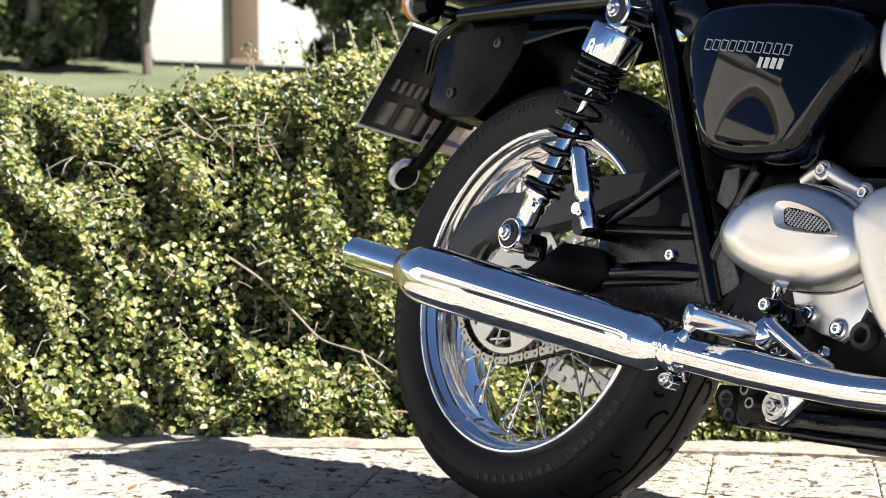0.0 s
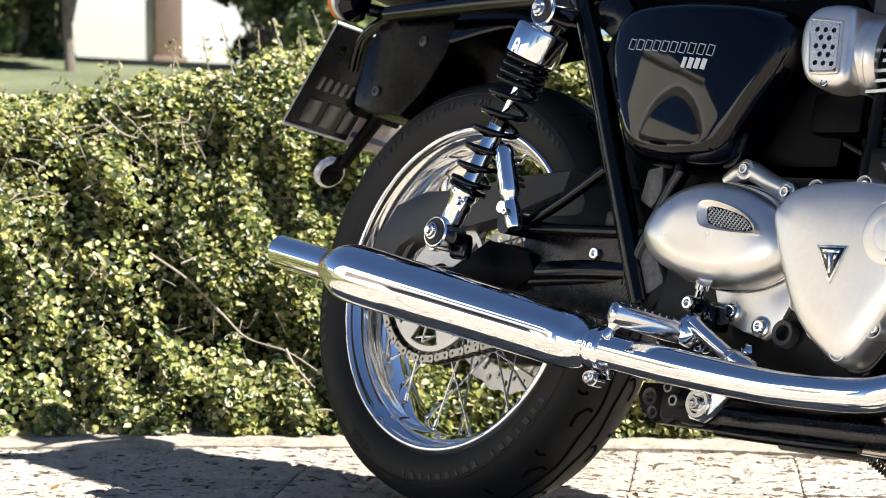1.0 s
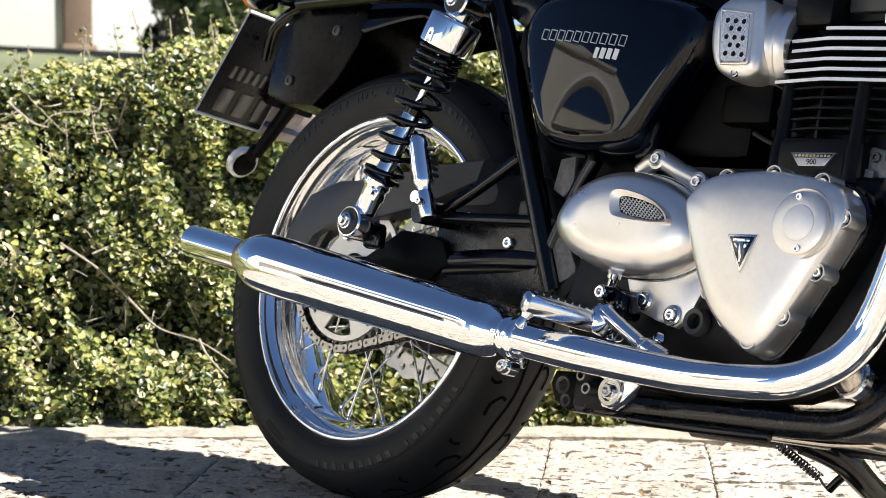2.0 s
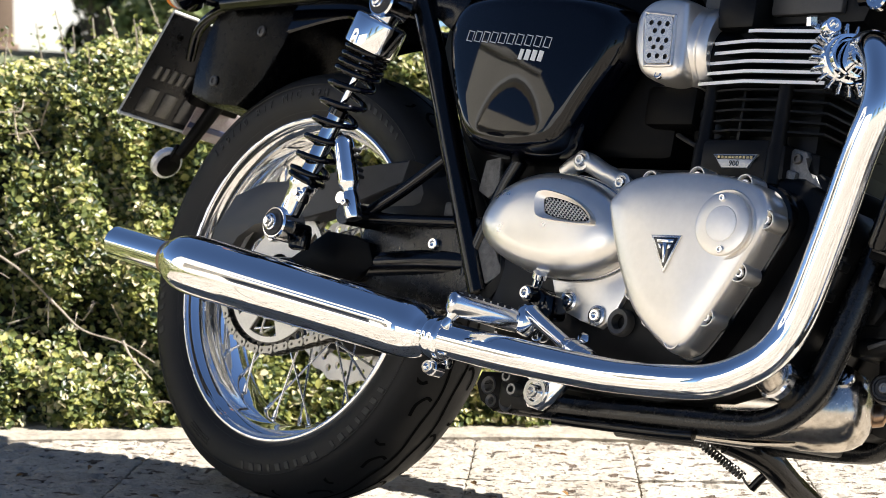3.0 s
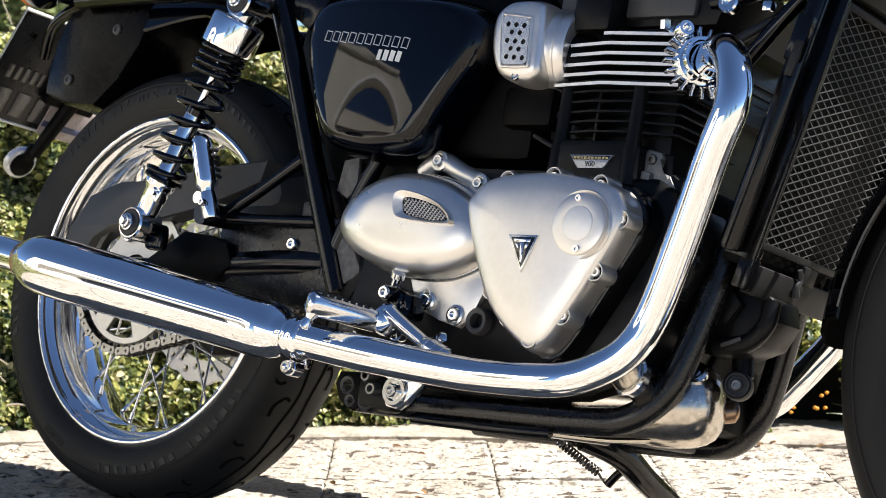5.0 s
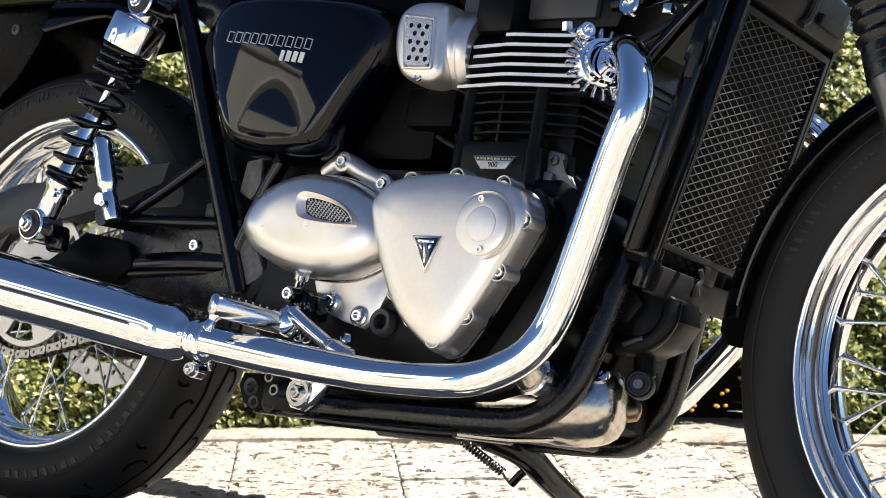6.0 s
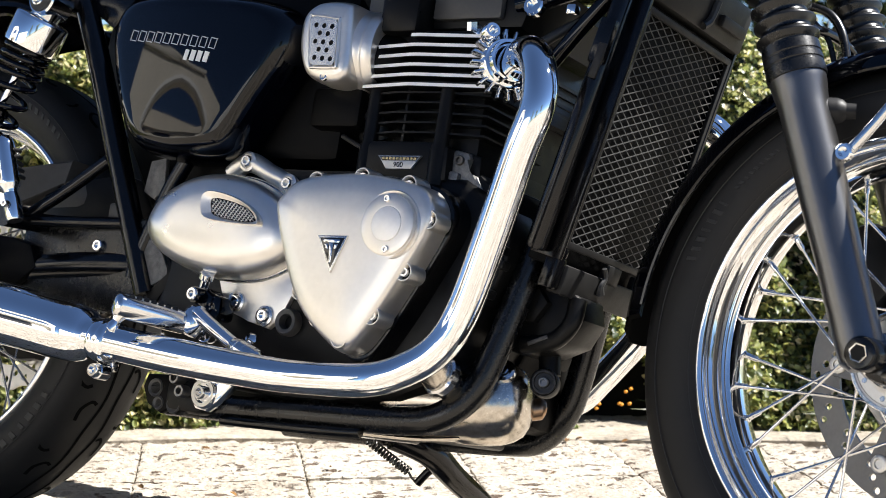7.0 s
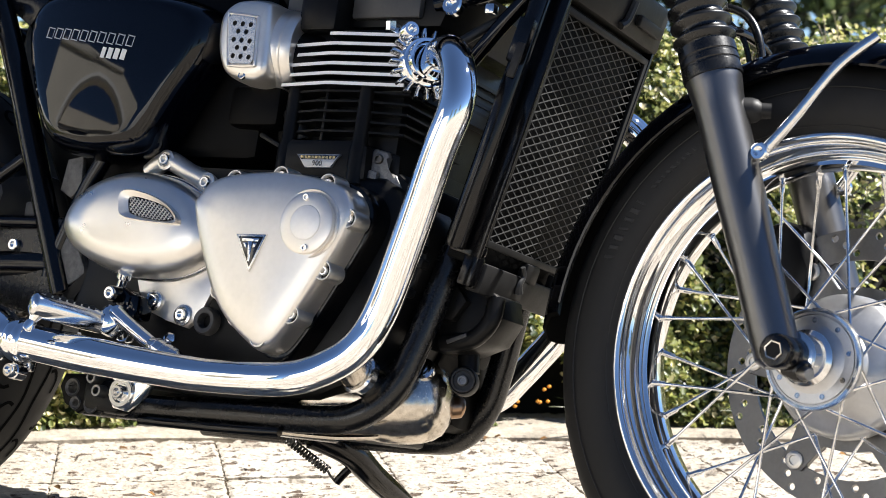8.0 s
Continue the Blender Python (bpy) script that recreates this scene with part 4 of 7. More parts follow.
guard_low = [(0.240, 0.452), (0.140, 0.418), (0.06, 0.396), (0.0, 0.392), (-0.05, 0.386), (-0.085, 0.365), (-0.102, 0.332), (-0.110, 0.310)]
part("chain_guard", prism(guard_top + guard_low, -0.106, -0.070, 0.003), GUARD_GREY, BIKE, "dark grey chain guard")
part("guard_end", prism([(0.212, 0.452), (0.258, 0.462), (0.272, 0.456), (0.279, 0.442), (0.276, 0.428), (0.264, 0.423), (0.216, 0.420)], -0.099, -0.090, 0.0025), GUARD_GREY, BIKE, "rounded end of the dark grey chain guard")
part("guard_screw", merge(box((0.224, -0.101, 0.434), (0.016, 0.006, 0.010), 0.002), lathe([(0.0, 0.005), (0.004, 0.005), (0.005, 0.0)], (0.232, -0.100, 0.446), (0, -1, 0), 12)), CHROME, BIKE)
part("chain_shield", prism([(0.20, 0.395), (0.20, 0.450), (0.34, 0.470), (0.46, 0.440), (0.46, 0.38), (0.34, 0.375)], -0.0985, -0.0955, 0.001), ENGINE_BLACK, BIKE, "black shield over the upper chain run")
part("sprocket_guard", prism([(0.078, 0.334), (0.144, 0.376), (0.20, 0.372), (0.231, 0.364), (0.247, 0.335), (0.215, 0.31), (0.12, 0.31)], -0.138, -0.11, 0.004), PLASTIC, BIKE, "black plastic guard")
part("front_guard", prism([(0.20, 0.305), (0.205, 0.385), (0.29, 0.40), (0.44, 0.41), (0.46, 0.33), (0.42, 0.28)], -0.128, -0.10, 0.004), CRADLE, BIKE, "black plastic frame guard")
bolt(BIKE, (0.346, -0.129, 0.369), (0, -1, 0), 0.0078, 0.006, CHROME)
part("guard_clip", box((0.105, -0.098, 0.447), (0.03, 0.008, 0.02), 0.002), CHROME_SOFT, BIKE)


def shock(name, side):
    """A twin-shock unit: chrome cap and body, open black spring, damper rod, rubber eyes."""
    y = -0.185 * side
    low, top = Vector((0.1085, y, 0.372)), Vector((0.2345, y + 0.006 * side, 0.684))
    axis = (top - low).normalized()
    ln = (top - low).length

    def on(t):
        return low + axis * (t * ln)
    sh = part(name, lathe([(0.0, 0.0), (0.0150, 0.0), (0.0160, 0.006), (0.0172, 0.034), (0.0205, 0.040), (0.0215, 0.044), (0.0215, 0.049), (0.0135, 0.051), (0.0122, 0.053), (0.0122, 0.150), (0.0110, 0.153)], on(0.055), axis, 36), CHROME, BIKE, "chrome rear shock absorber with an open black spring")
    part("body_collar", lathe([(0.0122, 0.149), (0.0142, 0.150), (0.0142, 0.158), (0.0100, 0.161), (0.006, 0.162)], on(0.055), axis, 28), PAINT, sh)
    part("damper_rod", rod(on(0.5), on(0.86), 0.0046, 14), CHROME, sh)
    part("cap", lathe([(0.017, 0.048), (0.0185, 0.0445), (0.0260, 0.0440), (0.0335, 0.0425), (0.0362, 0.0405), (0.0370, 0.038), (0.0370, 0.003), (0.0362, 0.0), (0.0335, 0.0), (0.0330, 0.006), (0.0330, 0.02), (0.0, 0.02)], on(0.795), axis, 48), CHROME, sh, "chrome spring cap")
    part("top_clevis", merge(lathe([(0.019, -0.005), (0.0195, 0.006), (0.0165, 0.014), (0.0150, 0.030)], on(0.94), axis, 28), box(on(0.985), (0.030, 0.030, 0.034), 0.006, (0, 24, 0))), CHROME_SOFT, sh, "dull chrome top mount")
    u = axis.orthogonal().normalized()
    v = axis.cross(u)
    pts, along, turn, step = [], 0.0, 0.0, 1 / 20
    while along < 0.197:
        pitch = 0.0135 if turn < 1.0 else (0.0268 if turn < 6.2 else 0.0108)
        r = 0.0240 + 0.0055 * min(1.0, along / 0.12)
        pts.append(on(0.212) + axis * along + r * (math.cos(2 * math.pi * turn) * u + math.sin(2 * math.pi * turn) * v))
        turn += step
        along += pitch * step
    part("spring", tube(pts, 0.0042, 10, 1), PAINT, sh, "gloss black coil spring")
    part("spring_seat", lathe([(0.015, 0), (0.0262, 0.001), (0.0270, 0.004), (0.0245, 0.008), (0.015, 0.009)], on(0.200), axis, 32), PAINT, sh)
    for t, big in ((0.0, 0.0228), (0.995, 0.0228)):
        e = on(t)
        part("eye", lathe([(0.010, -0.020), (big - 0.002, -0.0205), (big, -0.018), (big, 0.018), (0.010, 0.020)], e, (0, 1, 0), 32), CHROME, sh)
        part("bush", lathe([(0.006, -0.023), (big * 0.80, -0.0222), (big * 0.84, -0.0205), (big * 0.84, 0.02), (0.006, 0.02)], e, (0, 1, 0), 28), HOSE, sh)
        part("washer", lathe([(0.0, -0.035), (0.0045, -0.035), (0.0055, -0.031), (0.0085, -0.0305), (0.0095, -0.027), (0.0115, -0.0265), (0.0118, -0.022)], e, (0, 1 * side, 0), 24), CHROME_SOFT, sh)
    part("preload_boss", merge(box(low + axis * 0.047 + Vector((0.016, -0.004 * side, 0)), (0.014, 0.018, 0.024), 0.003, (0, 26, 0)), rod(low + axis * 0.047 + Vector((0.014, -0.020 * side, 0.0)), low + axis * 0.047 + Vector((0.014, 0.0, 0.0)), 0.0045, 12)), CHROME, sh)
    part("lower_bracket", merge(box(low + Vector((0.022, 0.014 * side, -0.016)), (0.034, 0.016, 0.030), 0.006), rod(low + Vector((0.027, -0.010 * side, -0.004)), low + Vector((0.027, 0.02 * side, -0.004)), 0.009, 16)), FRAME_BLACK, sh, "black lower shock bracket")
    return sh


shock("shock_absorber", 1)
shock("shock_absorber", -1)
for s in (-1, 1):
    part("shock_mount", rod((0.234, 0.20 * s, 0.692), (0.234, 0.10 * s, 0.692), 0.012, 14), FRAME_BLACK, BIKE)

# ---------- frame ----------
for side in (-1, 1):
    s = 0.128 * side
    part("frame_tube", tube([(0.232, s, 0.715), (0.287, s, 0.615), (0.342, s, 0.505), (0.392, s, 0.405), (0.44, s, 0.31)], 0.0155, 16), FRAME_BLACK, BIKE, "black seat stay tube")
    part("frame_tube", tube([(0.490, s, 0.535), (0.470, s, 0.485), (0.448, s, 0.442), (0.418, s, 0.361), (0.412, s, 0.330)], 0.0105, 14), FRAME_BLACK, BIKE)
    part("frame_tube", tube([(1.053, 0.045 * side, 0.805), (1.027, 0.060 * side, 0.686), (0.983, 0.077 * side, 0.464), (0.962, 0.090 * side, 0.362), (0.943, 0.101 * side, 0.278), (0.927, 0.1065 * side, 0.234), (0.892, 0.117 * side, 0.202), (0.84, 0.12 * side, 0.193),
                             (0.72, 0.12 * side, 0.188), (0.61, 0.12 * side, 0.184), (0.50, 0.12 * side, 0.182)], 0.0165, 16), CRADLE, BIKE, "satin black cradle tube")
    part("frame_tube", tube([(-0.22, 0.105 * side, 0.725), (0.0, 0.118 * side, 0.725), (0.24, 0.125 * side, 0.725), (0.6, 0.10 * side, 0.75)], 0.012, 12), FRAME_BLACK, BIKE)
part("frame_tube", tube([(1.10, 0, 0.86), (0.9, 0, 0.80), (0.6, 0, 0.77)], 0.02, 14), FRAME_BLACK, BIKE)
part("pivot_plate", prism([(0.4300, 0.3905), (0.4415, 0.3885), (0.4770, 0.3375), (0.4420, 0.3185), (0.4260, 0.3560)], -0.1335, -0.126, 0.002), CAST_GREY, BIKE, "speckled grey cast pivot plate")
part("pivot_web", prism([(0.4600, 0.3720), (0.4900, 0.3400), (0.4560, 0.2950), (0.4420, 0.3120), (0.4770, 0.3370)], -0.1345, -0.110, 0.003), ENGINE_BLACK, BIKE, "black casting behind the frame stays")
part("frame_gusset", prism([(0.235, 0.70), (0.30, 0.66), (0.33, 0.70), (0.30, 0.735)], -0.126, -0.11, 0.004), FRAME_BLACK, BIKE)

# passenger footrest hanger and its folded peg
part("footrest_hanger", merge(tube([(0.225, -0.15, 0.395), (0.30, -0.135, 0.397), (0.395, -0.128, 0.400)], 0.0085, 12), tube([(0.225, -0.15, 0.398), (0.275, -0.138, 0.435), (0.335, -0.128, 0.482)], 0.0085, 12),
                              rod((0.222, -0.185, 0.394), (0.228, -0.13, 0.397), 0.0155, 14)), FRAME_BLACK, BIKE, "black passenger footrest hanger")
PEG_A, PEG_B = Vector((0.2290, -0.186, 0.4235)), Vector((0.2005, -0.190, 0.4965))
peg = part("passenger_footrest", lathe([(0.0, -0.003), (0.0085, -0.003), (0.0095, 0.0), (0.0105, 0.004), (0.0140, 0.008), (0.0150, 0.012), (0.0150, 0.030), (0.0145, 0.050), (0.0138, 0.066), (0.0125, 0.073), (0.0085, 0.078), (0.0, 0.079)], PEG_A, PEG_B - PEG_A, 32), CHROME, BIKE, "folded chrome passenger footrest")
way = (PEG_B - PEG_A).normalized()
for k in range(5):
    part("grip_rib", box(PEG_A + way * (0.020 + 0.0095 * k) + Vector((0.0105, 0.008, 0.004)), (0.010, 0.014, 0.0050), 0.0015, (0, 21, 0)), RUBBER, peg)
part("hinge", merge(lathe([(0.0, -0.040), (0.0100, -0.040), (0.0118, -0.036), (0.0122, -0.012), (0.0100, -0.002), (0.0, 0.0)], PEG_A, way, 24), rod((0.226, -0.200, 0.412), (0.226, -0.170, 0.412), 0.0080, 16)), CHROME, peg, "chrome hinge fork")
bolt(peg, (0.240, -0.199, 0.4055), (0, -1, 0), 0.0050, 0.007, CHROME)

# ---------- exhaust ----------
def muffler(side):
    y = -0.232 * side
    tail, head = Vector((-0.189, y - 0.006 * side, 0.3215)), Vector((0.494, y + 0.002 * side, 0.2385))
    axis = head - tail
    ln = axis.length
    prof = [(0.0205, 0.004), (0.0215, 0.0), (0.0240, 0.0), (0.0245, 0.004), (0.0245, 0.128), (0.0255, 0.134), (0.0280, 0.138), (0.0340, 0.150), (0.0395, 0.166), (0.0418, 0.186), (0.0420, 0.22),
            (0.0408, 0.34), (0.0390, 0.46), (0.0374, 0.580), (0.0370, 0.606), (0.0358, 0.624), (0.0330, 0.640), (0.0285, 0.650), (0.0255, 0.655), (0.0250, 0.660), (0.0250, 0.672)]
    mf = part("muffler", lathe(prof, tail, axis, 72), CHROME, BIKE, "long polished chrome muffler")
    part("inner_pipe", lathe([(0.0205, 0.003), (0.0200, 0.06), (0.0, 0.06)], tail, axis, 40), COPPER, mf)
    part("weld_band", lathe([(0.0262, 0.130), (0.0272, 0.134), (0.0268, 0.139)], tail, axis, 40), COPPER, mf)
    p = tail + axis.normalized() * 0.668
    part("clamp", lathe([(0.0246, -0.004), (0.0262, 0.0), (0.0270, 0.004), (0.0266, 0.009), (0.0260, 0.011), (0.0264, 0.013), (0.0266, 0.018), (0.0255, 0.022), (0.0228, 0.025), (0.0212, 0.026)], p, axis, 40), CHROME, mf)
    b = p + Vector((0.012, 0.004 * side, -0.038))
    part("clamp_lug", merge(rod(b + Vector((0, -0.014 * side, 0)), b + Vector((0, 0.001 * side, 0)), 0.010, 14), box(b + Vector((0.0, 0.008 * side, 0.012)), (0.018, 0.012, 0.02), 0.003)), CHROME_SOFT, mf)
    bolt(mf, b + Vector((0, -0.013 * side, 0)), (0, -side, 0), 0.0085, 0.010, CHROME)
    return mf


muffler(1)
muffler(-1)
HEADER = [(0.918, -0.128, 0.599), (0.945, -0.145, 0.603), (0.976, -0.175, 0.6025), (1.007, -0.209, 0.591), (1.0325, -0.233, 0.563), (1.0400, -0.241, 0.526), (1.023, -0.236, 0.478), (0.994, -0.2215, 0.392), (0.966, -0.210, 0.315),
          (0.945, -0.211, 0.273), (0.913, -0.215, 0.2465), (0.862, -0.221, 0.2275), (0.765, -0.222, 0.2225), (0.690, -0.224, 0.2245), (0.600, -0.228, 0.230), (0.500, -0.234, 0.2385)]
FAR_HEADER = [(0.925, 0.130, 0.604), (0.955, 0.146, 0.612), (0.985, 0.170, 0.618), (1.026, 0.197, 0.614), (1.049, 0.213, 0.582), (1.052, 0.217, 0.530), (1.030, 0.219, 0.470), (0.988, 0.220, 0.410), (0.955, 0.220, 0.352),
              (0.928, 0.220, 0.317), (0.905, 0.220, 0.290), (0.880, 0.220, 0.264), (0.830, 0.221, 0.240), (0.765, 0.222, 0.2265), (0.690, 0.224, 0.2245), (0.600, 0.228, 0.230), (0.500, 0.234, 0.2385)]
for line, lab in ((HEADER, "bright chrome exhaust header pipe"), (FAR_HEADER, "bright chrome exhaust header pipe on the far side")):
    part("exhaust_pipe", tube(line, [0.0205, 0.021, 0.0208, 0.0198] + [0.0188] * 8 + [0.019, 0.020, 0.0215, 0.0215], 28, 6), CHROME, BIKE, lab)


def exhaust_rose():
    """Finned chrome clamp where the header meets the port."""
    o, axis = Vector((0.925, -0.134, 0.602)), Vector((0.80, -0.58, 0.16)).normalized()
    u = axis.orthogonal().normalized()
    v = axis.cross(u)
    rose = part("port_clamp", lathe([(0.0185, 0.010), (0.029, 0.010), (0.031, 0.007), (0.031, -0.006), (0.027, -0.010), (0.0185, -0.010)], o, axis, 40, True), CHROME, BIKE, "finned chrome exhaust port clamp")
    part("port_ring", lathe([(0.0225, 0.020), (0.0255, 0.020), (0.0265, 0.016), (0.0265, 0.010), (0.0225, 0.010)], o, axis, 40, True), CHROME, rose)
    part("port_gasket", lathe([(0.0185, 0.0135), (0.0195, 0.0150), (0.0205, 0.0135), (0.0215, 0.0150), (0.0225, 0.0135), (0.0225, 0.010), (0.0185, 0.010)], o, axis, 40, True), CHROME, rose)
    for k in range(20):
        a = 2 * math.pi * k / 20
        d = math.cos(a) * u + math.sin(a) * v
        tg = axis.cross(d)
        bm = box((0, 0, 0), (0.0145, 0.0036, 0.012), 0.0011)
        c = o + d * 0.0355
        part("fin", bm, CHROME_SOFT, rose, m=Matrix(((d.x, tg.x, axis.x, c.x), (d.y, tg.y, axis.y, c.y), (d.z, tg.z, axis.z, c.z), (0, 0, 0, 1))))
    d = (Vector((0.893, -0.142, 0.630)) - o)
    d = (d - axis * d.dot(axis)).normalized()
    for s in (1, -1):
        bolt(rose, o + s * d * 0.041 + axis * 0.002, axis, 0.0100, 0.016, CHROME)
        part("lug", rod(o + s * d * 0.028 - axis * 0.004, o + s * d * 0.041 - axis * 0.004, 0.009, 12), CHROME, rose)


exhaust_rose()

# catalyst box below the engine
cat = part("catalyst_box", lathe([(0.0, -0.110), (0.030, -0.108), (0.042, -0.100), (0.0475, -0.086), (0.0485, -0.070), (0.0485, -0.020), (0.0495, -0.017), (0.0505, -0.010), (0.0505, 0.006), (0.0498, 0.020), (0.0478, 0.034), (0.0440, 0.046), (0.0375, 0.056), (0.0270, 0.0625), (0.013, 0.0655), (0.0, 0.066)], (0.897, -0.050, 0.229), (0.93, 0.30, 0.06), 64), CAT_STEEL, BIKE, "heat-stained steel exhaust collector box")
part("inlet_pipe", tube([(0.915, -0.19, 0.262), (0.905, -0.15, 0.247), (0.90, -0.08, 0.235)], 0.0195, 20), CAT_STEEL, cat, "short steel link pipe")
part("link_clamp", lathe([(0.021, 0), (0.0235, 0.002), (0.0235, 0.010), (0.021, 0.012)], (0.907, -0.152, 0.248), (0.1, 0.45, -0.12), 30), CHROME_SOFT, cat)
part("sensor_boss", merge(lathe([(0.014, 0), (0.014, 0.008), (0.0105, 0.009), (0.0105, 0.004), (0.0065, 0.004), (0.0065, 0.010), (0.004, 0.011)], (0.941, -0.070, 0.262), (0.25, -0.85, 0.45), 18)), CHROME_SOFT, cat)
part("outlet_pipe", tube([(0.930, -0.014, 0.226), (0.945, -0.006, 0.229), (0.954, 0.000, 0.232), (0.956, 0.002, 0.2325)], [0.0128, 0.0128, 0.0128, 0.009], 24), COPPER, cat, "heat-tinted outlet pipe")
part("rubber_mount", merge(lathe([(0.0, -0.010), (0.006, -0.010), (0.0065, -0.006), (0.011, -0.006), (0.0115, -0.009), (0.0135, -0.009), (0.0140, -0.006), (0.0150, -0.007), (0.0165, -0.005), (0.0165, 0.010), (0.008, 0.012)], (0.981, -0.046, 0.258), (-0.35, 0.93, -0.05), 30)), HOSE, cat, "black rubber mount")
bolt(cat, (0.984, -0.054, 0.258), (0.35, -0.93, 0.05), 0.006, 0.005, ALLOY_CAST)
part("mount_strap", tube([(0.980, -0.036, 0.268), (0.975, -0.034, 0.295), (0.965, -0.03, 0.335)], 0.013, 10), ENGINE_BLACK, cat)

# ---------- engine ----------
part("crankcase", merge(prism([(0.46, 0.30), (0.50, 0.42), (0.58, 0.47), (0.70, 0.475), (0.89, 0.472), (0.935, 0.43), (0.94, 0.36), (0.90, 0.26), (0.84, 0.215), (0.66, 0.205), (0.53, 0.22)], -0.135, 0.07, 0.012, 2),
                        box((0.90, -0.03, 0.435), (0.09, 0.15, 0.07), 0.012), box((0.70, 0, 0.21), (0.30, 0.16, 0.03), 0.008)), ENGINE_BLACK, BIKE, "black painted crankcase")
# added block, coloured matt black for the shade behind the engine
part("far_casting", merge(box((0.875, 0.10, 0.285), (0.09, 0.10, 0.16), 0.02), prism([(0.86, 0.40), (0.915, 0.40), (0.930, 0.37), (0.930, 0.32), (0.915, 0.275), (0.88, 0.25)], 0.0, 0.11, 0.006, 2)), PLASTIC, BIKE, "far-side casting, coloured matt black for the shade there")
part("sump", box((0.70, 0.0, 0.190), (0.34, 0.15, 0.02), 0.006), ENGINE_BLACK, BIKE)
part("primary_joint", dome([(0.689, 0.405), (0.693, 0.432), (0.722, 0.451), (0.792, 0.458), (0.862, 0.450), (0.890, 0.437), (0.899, 0.407), (0.870, 0.345), (0.836, 0.287), (0.815, 0.264), (0.790, 0.266), (0.735, 0.312)],
                           [(1.105, -0.120), (1.105, -0.156), (1.098, -0.163), (1.080, -0.167), (1.04, -0.168)], (0.80, 0.375), 8), FRAME_BLACK, BIKE)
part("front_casting", merge(prism([(0.885, 0.475), (0.925, 0.462), (0.952, 0.43), (0.955, 0.38), (0.93, 0.33), (0.90, 0.30), (0.87, 0.33)], -0.122, -0.06, 0.006, 2)), ENGINE_BLACK, BIKE, "black front casting")
bracket = part("engine_bracket", merge(prism([(0.861, 0.502), (0.868, 0.507), (0.886, 0.503), (0.890, 0.496), (0.886, 0.480), (0.902, 0.476), (0.912, 0.462), (0.900, 0.445), (0.872, 0.438), (0.860, 0.456), (0.866, 0.478)], -0.124, -0.108, 0.004), box((0.872, -0.126, 0.470), (0.014, 0.010, 0.020), 0.003, (0, 12, 0))), CAST_LIGHT, BIKE, "rough grey cast engine bracket")
bolt(bracket, (0.876, -0.124, 0.494), (0, -1, 0), 0.006, 0.004, CHAIN_STEEL)
part("front_boss", lathe([(0.0, 0.012), (0.010, 0.012), (0.017, 0.009), (0.020, 0.0), (0.020, -0.03)], (0.918, -0.118, 0.428), (0.1, -1, 0), 28), CAST_LIGHT, BIKE, "rounded grey casting boss")
for k, (x, z) in enumerate(((0.945, 0.395), (0.948, 0.378), (0.935, 0.345))):
    part("casting_lug", box((x, -0.125, z), (0.022, 0.018, 0.011), 0.003, (0, 15, 0)), ENGINE_BLACK, BIKE)

COVER = [(0.689, 0.405), (0.693, 0.432), (0.722, 0.451), (0.792, 0.458), (0.862, 0.450), (0.890, 0.437), (0.899, 0.407), (0.870, 0.345), (0.836, 0.287), (0.815, 0.264), (0.790, 0.266), (0.735, 0.312)]
clutch = part("clutch_cover", dome(COVER, [(1.040, -0.150), (1.040, -0.180), (1.037, -0.1890), (1.028, -0.1955), (1.010, -0.2003), (0.982, -0.2032), (0.940, -0.2052), (0.72, -0.2090), (0.4, -0.2108), (0.1, -0.2112)], (0.80, 0.375), 8), ALLOY, BIKE, "brushed alloy clutch cover with a triangular badge", angle=60)
cap_at = Vector((0.852, -0.203, 0.401))
cap = part("inspection_cap", lathe([(0.0, 0.0110), (0.0195, 0.0110), (0.0325, 0.0108), (0.0345, 0.0098), (0.0350, 0.0082), (0.0350, -0.004), (0.030, -0.004)], cap_at, (0, -1, 0), 56), ALLOY, clutch, "round alloy inspection cap")
part("cap_disc", lathe([(0.0, 0.0128), (0.0182, 0.0128), (0.0194, 0.0120), (0.0198, 0.0105)], cap_at, (0, -1, 0), 56), ALLOY_DISC, clutch, "bright spun alloy disc")
part("cap_seat", lathe([(0.0352, 0.0010), (0.0385, 0.0022), (0.0398, 0.0004), (0.0385, -0.003), (0.0352, -0.003)], cap_at + Vector((0, -0.0035, 0)), (0, -1, 0), 56, True), ALLOY, clutch)
for a in (1.70, 1.70 + math.pi):
    bolt(clutch, cap_at + Vector((0.0285 * math.cos(a), -0.010, 0.0285 * math.sin(a))), (0, -1, 0), 0.0042, 0.003, CHROME_SOFT)
